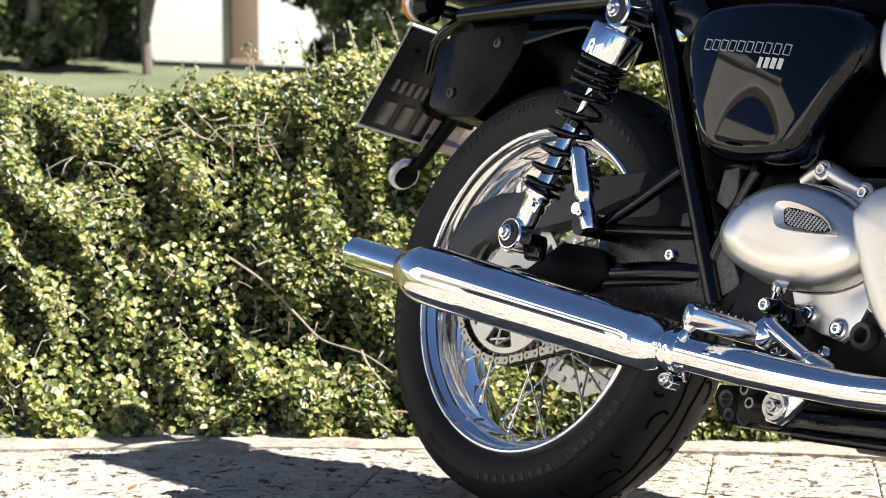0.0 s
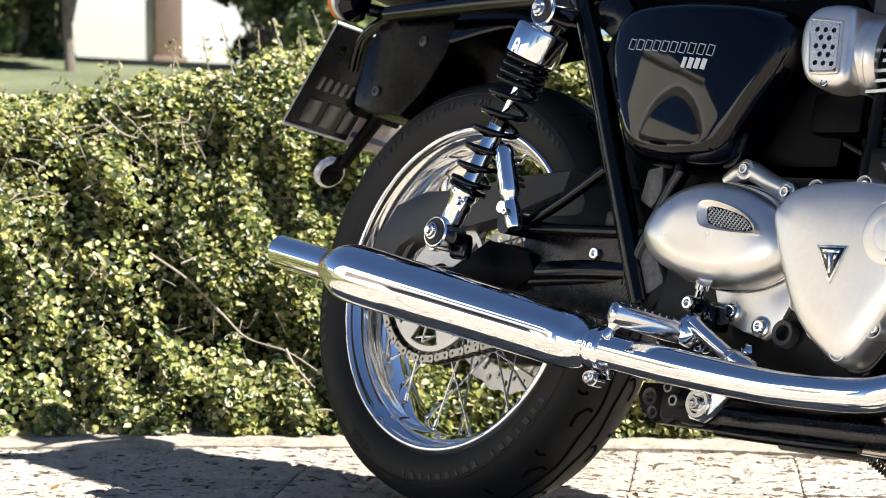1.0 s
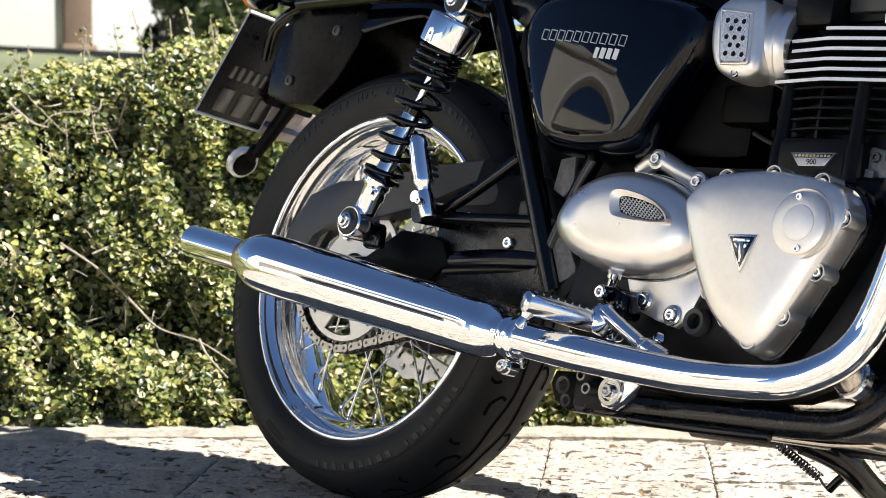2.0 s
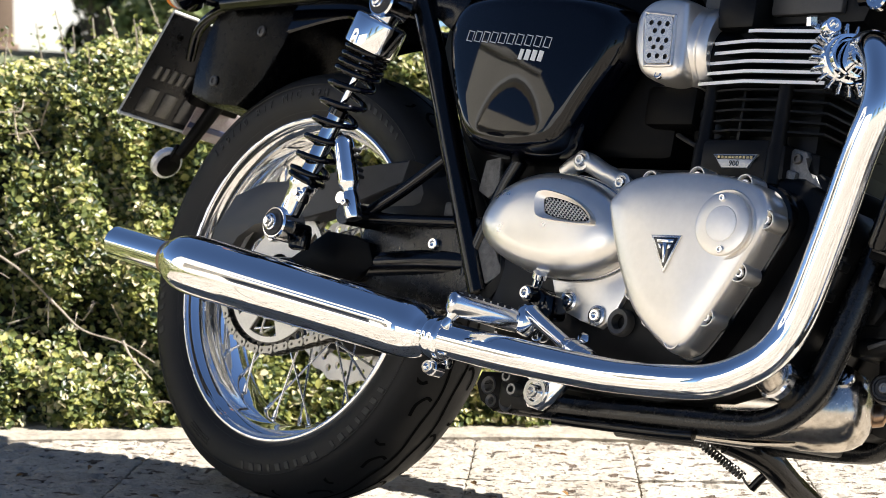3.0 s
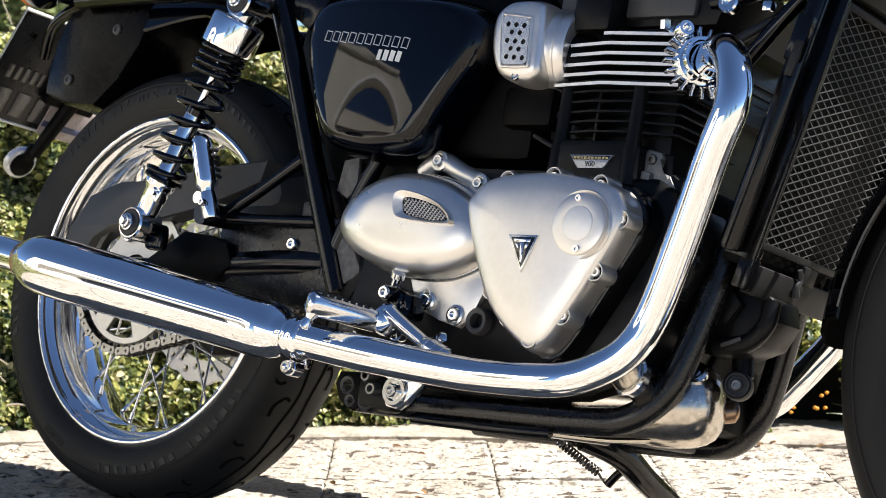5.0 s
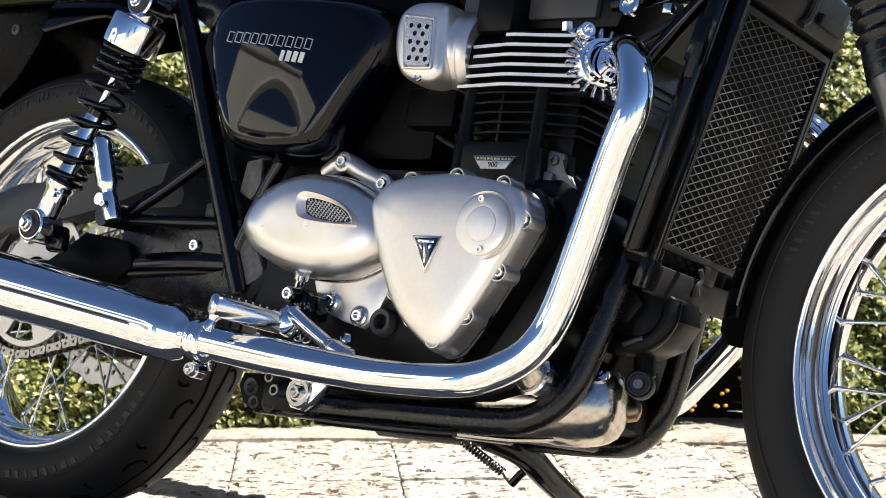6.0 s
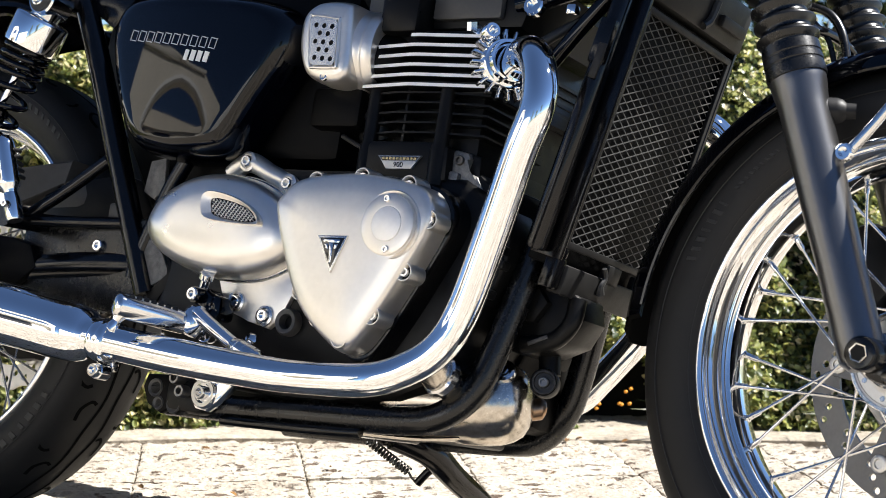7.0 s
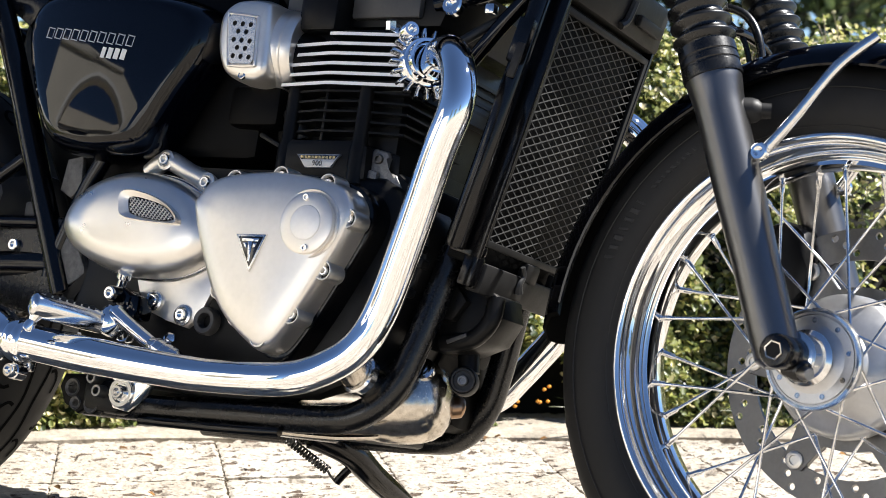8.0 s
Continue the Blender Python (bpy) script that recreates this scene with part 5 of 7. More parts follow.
for x, z, y in ((0.898, 0.410, -0.191), (0.875, 0.351, -0.191), (0.842, 0.300, -0.192), (0.804, 0.271, -0.194), (0.862, 0.449, -0.188), (0.797, 0.456, -0.188), (0.733, 0.450, -0.188), (0.698, 0.416, -0.188), (0.734, 0.322, -0.188), (0.764, 0.293, -0.188)):
    part("bolt_boss", lathe([(0.0115, -0.02), (0.0115, 0.006), (0.0105, 0.0085), (0.0095, 0.0085), (0.0082, 0.0060), (0.0078, -0.003), (0.0, -0.003)], (x, y - 0.002, z), (0, -1, 0), 22), ALLOY, clutch)
    # black lining puts shade into the alloy pocket's colour
    part("bolt_well_shade", lathe([(0.0, -0.002), (0.0078, -0.002), (0.0079, 0.0035), (0.0077, 0.0035)], (x, y - 0.002, z), (0, -1, 0), 20), ENGINE_BLACK, clutch)
    bolt(clutch, (x, y - 0.003, z), (0, -1, 0), 0.0056, 0.007, CHROME_SOFT)
TRI = [(0.7735, 0.3835), (0.8125, 0.3845), (0.7965, 0.3445)]
bc = (0.7942, 0.371)
part("badge_frame", prism([(bc[0] + (x - bc[0]) * 1.08 - 0.012, bc[1] + (z - bc[1]) * 1.08) for x, z in TRI], -0.2135, -0.2095, 0.0006), ALLOY_SPUN, clutch, "chrome-edged triangular badge")
part("badge_field", prism([(bc[0] + (x - bc[0]) * 0.87 - 0.012, bc[1] + (z - bc[1]) * 0.87) for x, z in TRI], -0.2140, -0.2130, 0.0002), BADGE_BLACK, clutch)
for pts in ([(0.7826, 0.3748), (0.7872, 0.3750), (0.7880, 0.3690), (0.7850, 0.3702)], [(0.8012, 0.3752), (0.7966, 0.3752), (0.7960, 0.3690), (0.7990, 0.3704)], [(0.7800, 0.3800), (0.8035, 0.3804), (0.8025, 0.3770), (0.7812, 0.3766)], [(0.7890, 0.3770), (0.7945, 0.3771), (0.7946, 0.3540), (0.7920, 0.3540)]):
    part("badge_bar", prism([(x - 0.0105, z) for x, z in pts], -0.2145, -0.2138, 0.0001), CHROME_SOFT, clutch)

OVAL = [(0.453, 0.394), (0.468, 0.428), (0.505, 0.452), (0.555, 0.463), (0.610, 0.457), (0.660, 0.433), (0.690, 0.398), (0.680, 0.363), (0.640, 0.341), (0.588, 0.335), (0.528, 0.343), (0.476, 0.364)]
oval = part("sprocket_cover", dome(OVAL, [(0.97, -0.110), (1.0, -0.128), (1.0, -0.148), (0.990, -0.157), (0.962, -0.1660), (0.90, -0.1742), (0.77, -0.1806), (0.54, -0.1842), (0.28, -0.1857), (0.08, -0.1862)], (0.572, 0.398), 8), ALLOY_POLISHED, BIKE, "brushed alloy egg-shaped sprocket cover with a mesh vent", angle=60)
part("cover_flange", dome(OVAL, [(1.040, -0.112), (1.040, -0.140), (1.030, -0.1455), (1.000, -0.1475)], (0.572, 0.398), 8), ALLOY_SPUN, oval, "polished joint flange", angle=60)
VENT_OUT = [(0.5570, 0.4290), (0.5675, 0.4362), (0.5990, 0.4318), (0.6274, 0.4222), (0.6468, 0.4096), (0.6522, 0.3995), (0.6460, 0.3962), (0.6063, 0.3972), (0.5705, 0.4010), (0.5595, 0.4090)]
VENT_IN = [(0.5752, 0.4265), (0.6081, 0.4228), (0.6331, 0.4144), (0.6440, 0.4050), (0.6430, 0.4005), (0.6191, 0.3998), (0.5830, 0.4052), (0.5750, 0.4120)]
vc = (0.605, 0.4145)


def vent_bezel():
    """A bevelled rim round the opening: its foot, crest and the slope down to the mesh."""
    outer, inner = [spline([Vector((x, 0, z)) for x, z in pts], k, True) for pts, k in ((VENT_OUT, 8), (VENT_IN, 10))]
    bm, rings = bmesh.new(), []
    for f, y in ((0.0, -0.172), (0.0, -0.1845), (0.06, -0.1890), (0.16, -0.1912), (0.30, -0.1908), (1.0, -0.1878), (1.0, -0.180)):
        rings.append([bm.verts.new((a.x + (b.x - a.x) * f, y, a.z + (b.z - a.z) * f)) for a, b in zip(outer, inner)])
    bridge(bm, rings, caps=False)
    return bm


part("vent_frame", vent_bezel(), ALLOY, oval, "bevelled vent rim", angle=50)


def inside(pts, x, z):
    odd = False
    for (x0, z0), (x1, z1) in zip(pts, pts[1:] + pts[:1]):
        if (z0 > z) != (z1 > z) and x < x0 + (x1 - x0) * (z - z0) / (z1 - z0):
            odd = not odd
    return odd


bars = []
for way, gap in (((0.80, -0.60), 0.0030), ((0.60, 0.80), 0.0048)):
    for k in range(-24, 25):
        line = [(vc[0] - way[1] * k * gap + way[0] * t, vc[1] + way[0] * k * gap + way[1] * t) for t in np.linspace(-0.05, 0.05, 101)]
        line = [q for q in line if inside(VENT_IN, *q)]
        if len(line) > 2:
            bars.append(tube([(line[0][0], -0.1876, line[0][1]), (line[-1][0], -0.1876, line[-1][1])], 0.0008, 5, 1))
part("vent_mesh", merge(*bars), MESH_STEEL, oval, "steel mesh insert")
# black plate on the uncut cover, coloured for shade behind the mesh
part("vent_shade_plate", prism([(vc[0] + (x - vc[0]) * 1.04, vc[1] + (z - vc[1]) * 1.06) for x, z in VENT_IN], -0.176, -0.1866, 0.0003, 3), PLASTIC, oval)

low = part("lower_casting", prism([(0.560, 0.345), (0.572, 0.318), (0.588, 0.298), (0.620, 0.288), (0.652, 0.281), (0.668, 0.294), (0.690, 0.345), (0.66, 0.365), (0.59, 0.365)], -0.142, -0.105, 0.004), ALLOY, BIKE, "brushed alloy lower engine casting")
for x, z in ((0.599, 0.310), (0.6455, 0.2955)):
    part("bolt_ring", lathe([(0.0125, 0), (0.0125, 0.003), (0.0095, 0.004), (0.008, 0.001)], (x, -0.142, z), (0, -1, 0), 24), ALLOY_SPUN, low)
    bolt(low, (x, -0.143, z), (0, -1, 0), 0.0075, 0.007, CHROME)
arm = part("upper_casting", tube([(0.545, -0.126, 0.470), (0.575, -0.130, 0.484), (0.612, -0.130, 0.470), (0.648, -0.130, 0.456), (0.662, -0.13, 0.44)], [0.011, 0.0125, 0.0115, 0.0125, 0.011], 16), ALLOY, BIKE, "cast alloy arm above the cover")
for x, z in ((0.579, 0.4830), (0.6465, 0.4565)):
    part("bolt_ring", lathe([(0.0125, 0), (0.0125, 0.004), (0.0095, 0.005), (0.008, 0.002)], (x, -0.137, z), (0, -1, 0), 24), ALLOY, arm)
    bolt(arm, (x, -0.139, z), (0, -1, 0), 0.0072, 0.007, CHROME_SOFT)
part("filler_ring", lathe([(0.0085, 0.004), (0.0095, 0.010), (0.0145, 0.011), (0.0165, 0.008), (0.0165, -0.01), (0.0085, -0.01)], (0.680, -0.136, 0.291), (0, -1, 0), 28, True), GUARD_GREY, BIKE, "black ring")
part("drain_plug", merge(lathe([(0.008, 0), (0.008, 0.012), (0.005, 0.014)], (0.625, -0.128, 0.265), (0.2, -1, 0.2), 6)), CHROME_SOFT, BIKE)
part("drain_plug", merge(lathe([(0.008, 0), (0.008, 0.010), (0.005, 0.012)], (0.815, -0.150, 0.246), (0.1, -1, -0.3), 12)), CHROME_SOFT, BIKE)


def flat_fin(shape, z, thick):
    bm = bmesh.new()
    rings = [[bm.verts.new((x, y, z + d)) for x, y in shape] for d in (-thick / 2, thick / 2)]
    bridge(bm, rings)
    return bm


barrel = part("cylinder", merge(prism([(0.768, 0.46), (0.768, 0.575), (0.890, 0.575), (0.890, 0.46)], -0.112, 0.12, 0.004), box((0.797, -0.122, 0.545), (0.004, 0.022, 0.075), 0.001)), ENGINE_BLACK, BIKE, "black finned cylinder block")
part("cylinder_base", merge(prism([(0.752, 0.470), (0.750, 0.506), (0.758, 0.513), (0.852, 0.513), (0.866, 0.506), (0.868, 0.468), (0.842, 0.462), (0.770, 0.462)], -0.1375, 0.10, 0.004), prism([(0.880, 0.470), (0.880, 0.505), (0.900, 0.500), (0.902, 0.470)], -0.118, 0.05, 0.004)), ENGINE_BLACK, barrel, "satin black cylinder base")
for x, y in ((0.7485, -0.128), (0.8520, -0.132)):
    part("stud_pillar", lathe([(0.0115, 0.0), (0.0115, 0.042), (0.0092, 0.050), (0.0088, 0.120)], (x, y, 0.462), (0, 0, 1), 20), ENGINE_BLACK, barrel)
for k in range(6):
    part("fin", flat_fin([(0.737 + 0.003 * (5 - k), 0.02), (0.737 + 0.003 * (5 - k), -0.128), (0.790, -0.1385), (0.845, -0.1365), (0.902, -0.120), (0.896, 0.02)], 0.5235 + k * 0.0119, 0.0024), ENGINE_BLACK, barrel)
head = part("cylinder_head", merge(prism([(0.742, 0.572), (0.742, 0.650), (0.895, 0.650), (0.905, 0.572)], -0.122, 0.13, 0.006), box((0.77, -0.105, 0.668), (0.055, 0.07, 0.05), 0.008)), ENGINE_BLACK, BIKE, "black cylinder head with bright-edged fins")
for k in range(6):
    z = 0.5775 + k * 0.0118
    x0, x1 = (0.733, 0.903) if k < 5 else (0.800, 0.896)
    sh = [(x0, 0.12), (x0, -0.138), (0.803, -0.1495), (0.812, -0.1495), (x1, -0.137), (x1, 0.12)] if k < 5 else [(x0, 0.0), (x0, -0.149), (0.812, -0.1495), (x1, -0.137), (x1, 0.0)]
    fin = part("fin", flat_fin(sh, z, 0.0042), ENGINE_BLACK, head)
    edge = [(x0, -0.1385), (0.803, -0.1500), (0.812, -0.1500), (x1, -0.1375)] if k < 5 else [(x0, -0.1496), (0.812, -0.1500), (x1, -0.1375)]
    bm = bmesh.new()
    lo = [[bm.verts.new((x, y + dy, z + dz)) for dy, dz in ((0, -0.0019), (0, 0.0019), (0.003, 0.0019), (0.003, -0.0019))] for x, y in edge]
    bridge(bm, lo)
    part("machined_edge", bm, ALLOY_DISC, head, "bright machined fin edge")
part("cam_cover", merge(prism([(0.700, 0.655), (0.706, 0.715), (0.74, 0.735), (0.90, 0.735), (0.935, 0.70), (0.92, 0.655)], -0.105, 0.12, 0.010)), ENGINE_BLACK, BIKE, "black cam cover")
for x0, x1 in ((0.705, 0.775), (0.800, 0.895)):
    part("cam_panel", box(((x0 + x1) / 2, -0.108, 0.690), (x1 - x0, 0.012, 0.05), 0.004), GUARD_GREY, BIKE)
part("plug_lead", tube([(0.785, -0.106, 0.655), (0.787, -0.116, 0.675), (0.786, -0.112, 0.72)], 0.008, 12), LEAD, BIKE, "red-brown spark plug lead")
for x, z in ((0.765, 0.651), (0.870, 0.650)):
    part("head_nut", lathe([(0.007, 0), (0.007, 0.010), (0.004, 0.012)], (x, -0.128, z - 0.004), (0, -0.25, 1), 6), CHROME_SOFT, BIKE)
part("water_fitting", tube([(0.868, -0.120, 0.650), (0.885, -0.126, 0.640), (0.905, -0.128, 0.622)], [0.008, 0.007, 0.006], 12), CHROME_SOFT, BIKE, "bright pipe fitting")
name_plate = part("name_plate", prism([(0.772, 0.4945), (0.834, 0.4950), (0.828, 0.4895), (0.822, 0.4790), (0.786, 0.4785), (0.779, 0.4890)], -0.141, -0.136, 0.0008), SILVER_MARK, BIKE, "small silver capacity plate")
part("plate_inset", prism([(0.7755, 0.4930), (0.8305, 0.4935), (0.8265, 0.4887), (0.7800, 0.4883)], -0.1414, -0.1406, 0.0001), BADGE_BLACK, name_plate)
part("plate_bars", merge(*[box((0.7815 + k * 0.0049, -0.1416, 0.4910), (0.0032, 0.0004, 0.0026), 0) for k in range(10)]), GOLD_MARK, name_plate, "row of small gold bars")
bm = lettering("900", 0.0092, 0.0006)
bm.transform(Matrix(((1, 0, 0, 0.803), (0, 0, -1, -0.1413), (0, 1, 0, 0.4836), (0, 0, 0, 1))))
part("writing", bm, BADGE_BLACK, name_plate, "black number 900")


def throttle_cover():
    """Alloy throttle-body cover with a drilled panel."""
    out = [(0.646, 0.634), (0.648, 0.660), (0.664, 0.675), (0.690, 0.678), (0.715, 0.675), (0.722, 0.664), (0.726, 0.620), (0.727, 0.590), (0.719, 0.578), (0.698, 0.575), (0.666, 0.584), (0.652, 0.606)]
    body = part("throttle_cover", dome(out, [(0.96, -0.10), (1.0, -0.118), (1.0, -0.142), (0.985, -0.153), (0.95, -0.160), (0.90, -0.1645), (0.80, -0.1672), (0.55, -0.1682), (0.2, -0.1685)], (0.695, 0.622), 8), ALLOY, BIKE, "cast alloy throttle body cover with a drilled panel", angle=60)
    hs = []
    for j, row in enumerate((3, 3, 3, 3)):
        for i in range(row if j % 2 == 0 else 2):
            hs.append(ring_of(0.6765 + i * 0.0120 + (0.0060 if j % 2 else 0) + 0.0010 * j, 0.6440 - j * 0.0100 - i * 0.0012, 0.0032, 12))
    for i in range(3):
        hs.append(ring_of(0.6810 + i * 0.0118, 0.6040 - i * 0.0010, 0.0032, 12))
    panel = [(0.6665, 0.651), (0.671, 0.655), (0.704, 0.6505), (0.7075, 0.646), (0.7115, 0.599), (0.708, 0.594), (0.680, 0.5945), (0.6745, 0.599)]
    part("drilled_panel", drilled(panel, hs, -0.172, -0.1695), ALLOY_SPUN, body, "drilled alloy panel", angle=30)
    part("panel_shadow", prism([(0.687 + (x - 0.687) * 0.97, 0.626 + (z - 0.626) * 0.97) for x, z in panel], -0.1650, -0.1694, 0), ENGINE_BLACK, body)
    part("panel_rim", tube([(x, -0.1695, z) for x, z in [(0.687 + (x - 0.687) * 1.06, 0.626 + (z - 0.626) * 1.05) for x, z in panel]], 0.0022, 8, 3, True), ALLOY, body)
    bolt(body, (0.694, -0.163, 0.582), (0, -1, 0.1), 0.0052, 0.004, CHROME_SOFT)
    part("flange", merge(lathe([(0.040, -0.024), (0.0495, -0.022), (0.0510, -0.018), (0.0510, -0.006), (0.0495, -0.004), (0.0495, -0.001), (0.0510, 0.001), (0.0505, 0.010), (0.048, 0.013), (0.036, 0.014)], (0.730, -0.108, 0.624), (1, 0.12, -0.03), 48)), ALLOY, body)


throttle_cover()
part("throttle_body", merge(lathe([(0.036, 0), (0.036, 0.06), (0.03, 0.08)], (0.70, -0.12, 0.615), (1, 0.3, 0), 24), box((0.690, -0.10, 0.555), (0.075, 0.06, 0.05), 0.008), box((0.725, -0.085, 0.535), (0.03, 0.04, 0.04), 0.008)), PLASTIC, BIKE)
part("cable", tube([(0.69, -0.105, 0.525), (0.72, -0.108, 0.512), (0.755, -0.105, 0.500)], 0.003, 8), HOSE, BIKE)
part("coupling", tube([(0.735, -0.11, 0.55), (0.748, -0.115, 0.535), (0.752, -0.11, 0.52)], 0.012, 12), HOSE, BIKE, "dark rubber coupling")
part("air_box", merge(box((0.56, 0, 0.60), (0.26, 0.22, 0.22), 0.02), box((0.50, 0, 0.72), (0.4, 0.2, 0.08), 0.02)), PLASTIC, BIKE, "black air box")

# side cover with its printing
SIDE = [(0.334, 0.640), (0.342, 0.675), (0.372, 0.690), (0.449, 0.692), (0.548, 0.686), (0.602, 0.678), (0.636, 0.661), (0.643, 0.632), (0.632, 0.598), (0.605, 0.552), (0.580, 0.510), (0.556, 0.486), (0.500, 0.478), (0.456, 0.481), (0.410, 0.494), (0.384, 0.524), (0.354, 0.583)]
def cover_depth(x, z, s=0.0):
    """How far the side cover stands out: a gentle crown, rolled over at the edge."""
    crown = 0.191 - 0.015 * ((x - 0.495) / 0.15) ** 2 - 0.0045 * ((z - 0.595) / 0.11) ** 2
    return crown - 0.034 * max(0.0, (s - 0.80) / 0.20) ** 2.4


def side_cover():
    pts = spline([Vector((x, 0, z)) for x, z in SIDE], 8, True)
    bm, rings = bmesh.new(), []
    for s in (0.985, 1.0, 0.99, 0.975, 0.95, 0.92, 0.88, 0.84, 0.79, 0.72, 0.62, 0.5, 0.36, 0.2, 0.06):
        ring = []
        for p in pts:
            x, z = 0.495 + (p.x - 0.495) * s, 0.595 + (p.z - 0.595) * s
            ring.append(bm.verts.new((x, -0.115 if not rings else -cover_depth(x, z, s), z)))
        rings.append(ring)
    bridge(bm, rings)
    return bm


side = part("side_cover", side_cover(), PAINT, BIKE, "gloss black side cover with silver printing", angle=70)
for k in range(10):
    x = 0.3985 + k * 0.0152
    z = 0.6320 - 0.0015 * k
    y = -cover_depth(x, z) - 0.0003
    bars = merge(*[box((x + dx, y, z + dz), sz, 0.0, (0, 12, 0)) for dx, dz, sz in ((0.0018, 0.0062, (0.0112, 0.0006, 0.0012)), (-0.0012, -0.0062, (0.0112, 0.0006, 0.0012)), (-0.0048, 0, (0.0012, 0.0006, 0.0125)), (0.0054, 0, (0.0012, 0.0006, 0.0125)))])
    part("printed_bar", bars, SILVER_MARK, side)
for k in range(4):
    x = 0.4965 + k * 0.0106
    part("printed_bar", box((x, -cover_depth(x, 0.604) - 0.0003, 0.6040 - 0.0009 * k), (0.0075 if k else 0.006, 0.0006, 0.0135), 0.0, (0, 12, 0)), WHITE_MARK, side)
part("battery_box", prism([(0.275, 0.74), (0.262, 0.63), (0.335, 0.52), (0.40, 0.41), (0.53, 0.41), (0.53, 0.74)], -0.10, 0.10, 0.01), PLASTIC, BIKE, "black battery box")
part("cover_bracket", prism([(0.395, 0.445), (0.40, 0.485), (0.425, 0.49), (0.43, 0.45), (0.415, 0.435)], -0.118, -0.110, 0.002), CAST_GREY, BIKE)
part("frame_lug", box((0.352, -0.112, 0.418), (0.022, 0.014, 0.02), 0.003), GUARD_GREY, BIKE)

# ---------- foot controls ----------
peg = part("rider_footrest", tube([(0.571, -0.197, 0.273), (0.563, -0.213, 0.275), (0.540, -0.262, 0.279), (0.534, -0.275, 0.280), (0.532, -0.279, 0.2803)], [0.0135, 0.0145, 0.0150, 0.0140, 0.006], 18), CHROME_SOFT, BIKE, "chrome rider footrest with a ribbed rubber top")
for k in range(7):
    t = k / 6
    c = Vector((0.565, -0.212, 0.287)).lerp(Vector((0.541, -0.262, 0.2915)), t)
    part("rib", box(c, (0.018, 0.0062, 0.006), 0.0015, (0, 0, -35)), RUBBER, peg)
part("ball_end", lathe([(0.0, 0.022), (0.006, 0.020), (0.007, 0.014), (0.005, 0.008), (0.008, 0)], (0.536, -0.270, 0.268), (-0.3, -0.3, -1), 16), CHROME, peg)
part("pivot", merge(lathe([(0.008, -0.018), (0.014, -0.016), (0.0175, -0.010), (0.0185, 0.0), (0.0175, 0.010), (0.014, 0.016), (0.008, 0.018)], (0.579, -0.188, 0.276), (0.35, 0.2, 1), 22)), CHROME, peg)
part("return_spring", tube([(0.590 + 0.007 * math.cos(k * 0.9), -0.190 + 0.0018 * k, 0.262 + 0.007 * math.sin(k * 0.9)) for k in range(18)], 0.0013, 6, 2), CHROME_SOFT, peg)
pedal = part("brake_pedal", tube([(0.590, -0.196, 0.289), (0.596, -0.198, 0.283), (0.630, -0.200, 0.265), (0.665, -0.202, 0.2485), (0.690, -0.203, 0.240)], [0.009, 0.0095, 0.0088, 0.0082, 0.0085], 18), CHROME, BIKE, "chrome rear brake pedal")
part("pedal_tip", tube([(0.654, -0.201, 0.253), (0.664, -0.203, 0.249), (0.684, -0.205, 0.2415), (0.697, -0.206, 0.237), (0.701, -0.206, 0.2355)], [0.0085, 0.0118, 0.0126, 0.0120, 0.007], 16), CHROME_SOFT, pedal)
for k in range(0, 5, 2):
    part("tip_ridge", lathe([(0.0095, 0), (0.0118, 0.0012), (0.0118, 0.0022), (0.0095, 0.0034)], Vector((0.664, -0.204, 0.2498)).lerp(Vector((0.694, -0.206, 0.2392)), k / 5), (0.93, -0.05, -0.34), 16), CHROME, pedal)
part("pedal_joint", merge(box((0.575, -0.165, 0.305), (0.03, 0.02, 0.024), 0.005, (0, 30, 0)), rod((0.568, -0.185, 0.310), (0.568, -0.13, 0.310), 0.010, 12), box((0.592, -0.16, 0.297), (0.02, 0.03, 0.03), 0.006)), PAINT, BIKE, "black brake linkage")
bolt(BIKE, (0.568, -0.184, 0.310), (0, -1, 0), 0.008, 0.007, CHROME_SOFT)
part("adjuster", merge(lathe([(0.006, 0), (0.006, 0.014), (0.009, 0.015), (0.009, 0.022)], (0.563, -0.165, 0.318), (0.4, -0.3, 0.9), 12)), CHROME, BIKE)

# brackets under the pipe
br = part("stand_bracket", merge(prism([(0.492, 0.212), (0.487, 0.196), (0.498, 0.176), (0.520, 0.166), (0.540, 0.176), (0.545, 0.200), (0.530, 0.214)], -0.158, -0.146, 0.003)), PLASTIC, BIKE, "black drilled bracket")
for x, z, r in ((0.508, 0.196, 0.0075), (0.516, 0.178, 0.0045), (0.541, 0.178, 0.007)):
    part("bush_hole", lathe([(r, 0), (r + 0.003, 0.002), (r + 0.004, 0)], (x, -0.158, z), (0, -1, 0), 18), GUARD_GREY, br)
for x, z in ((0.5375, 0.2095), (0.5485, 0.1945)):
    part("spacer", lathe([(0.0, 0.004), (0.0042, 0.004), (0.0042, 0.014), (0.0068, 0.014), (0.0078, 0.011), (0.0078, -0.02)], (x + 0.010, -0.160, z), (0, -1, 0), 18), ALLOY_CAST, br)
part("tie_block", merge(box((0.555, -0.145, 0.190), (0.06, 0.03, 0.04), 0.008), rod((0.55, -0.155, 0.178), (0.55, -0.12, 0.178), 0.012, 14)), ENGINE_BLACK, BIKE)
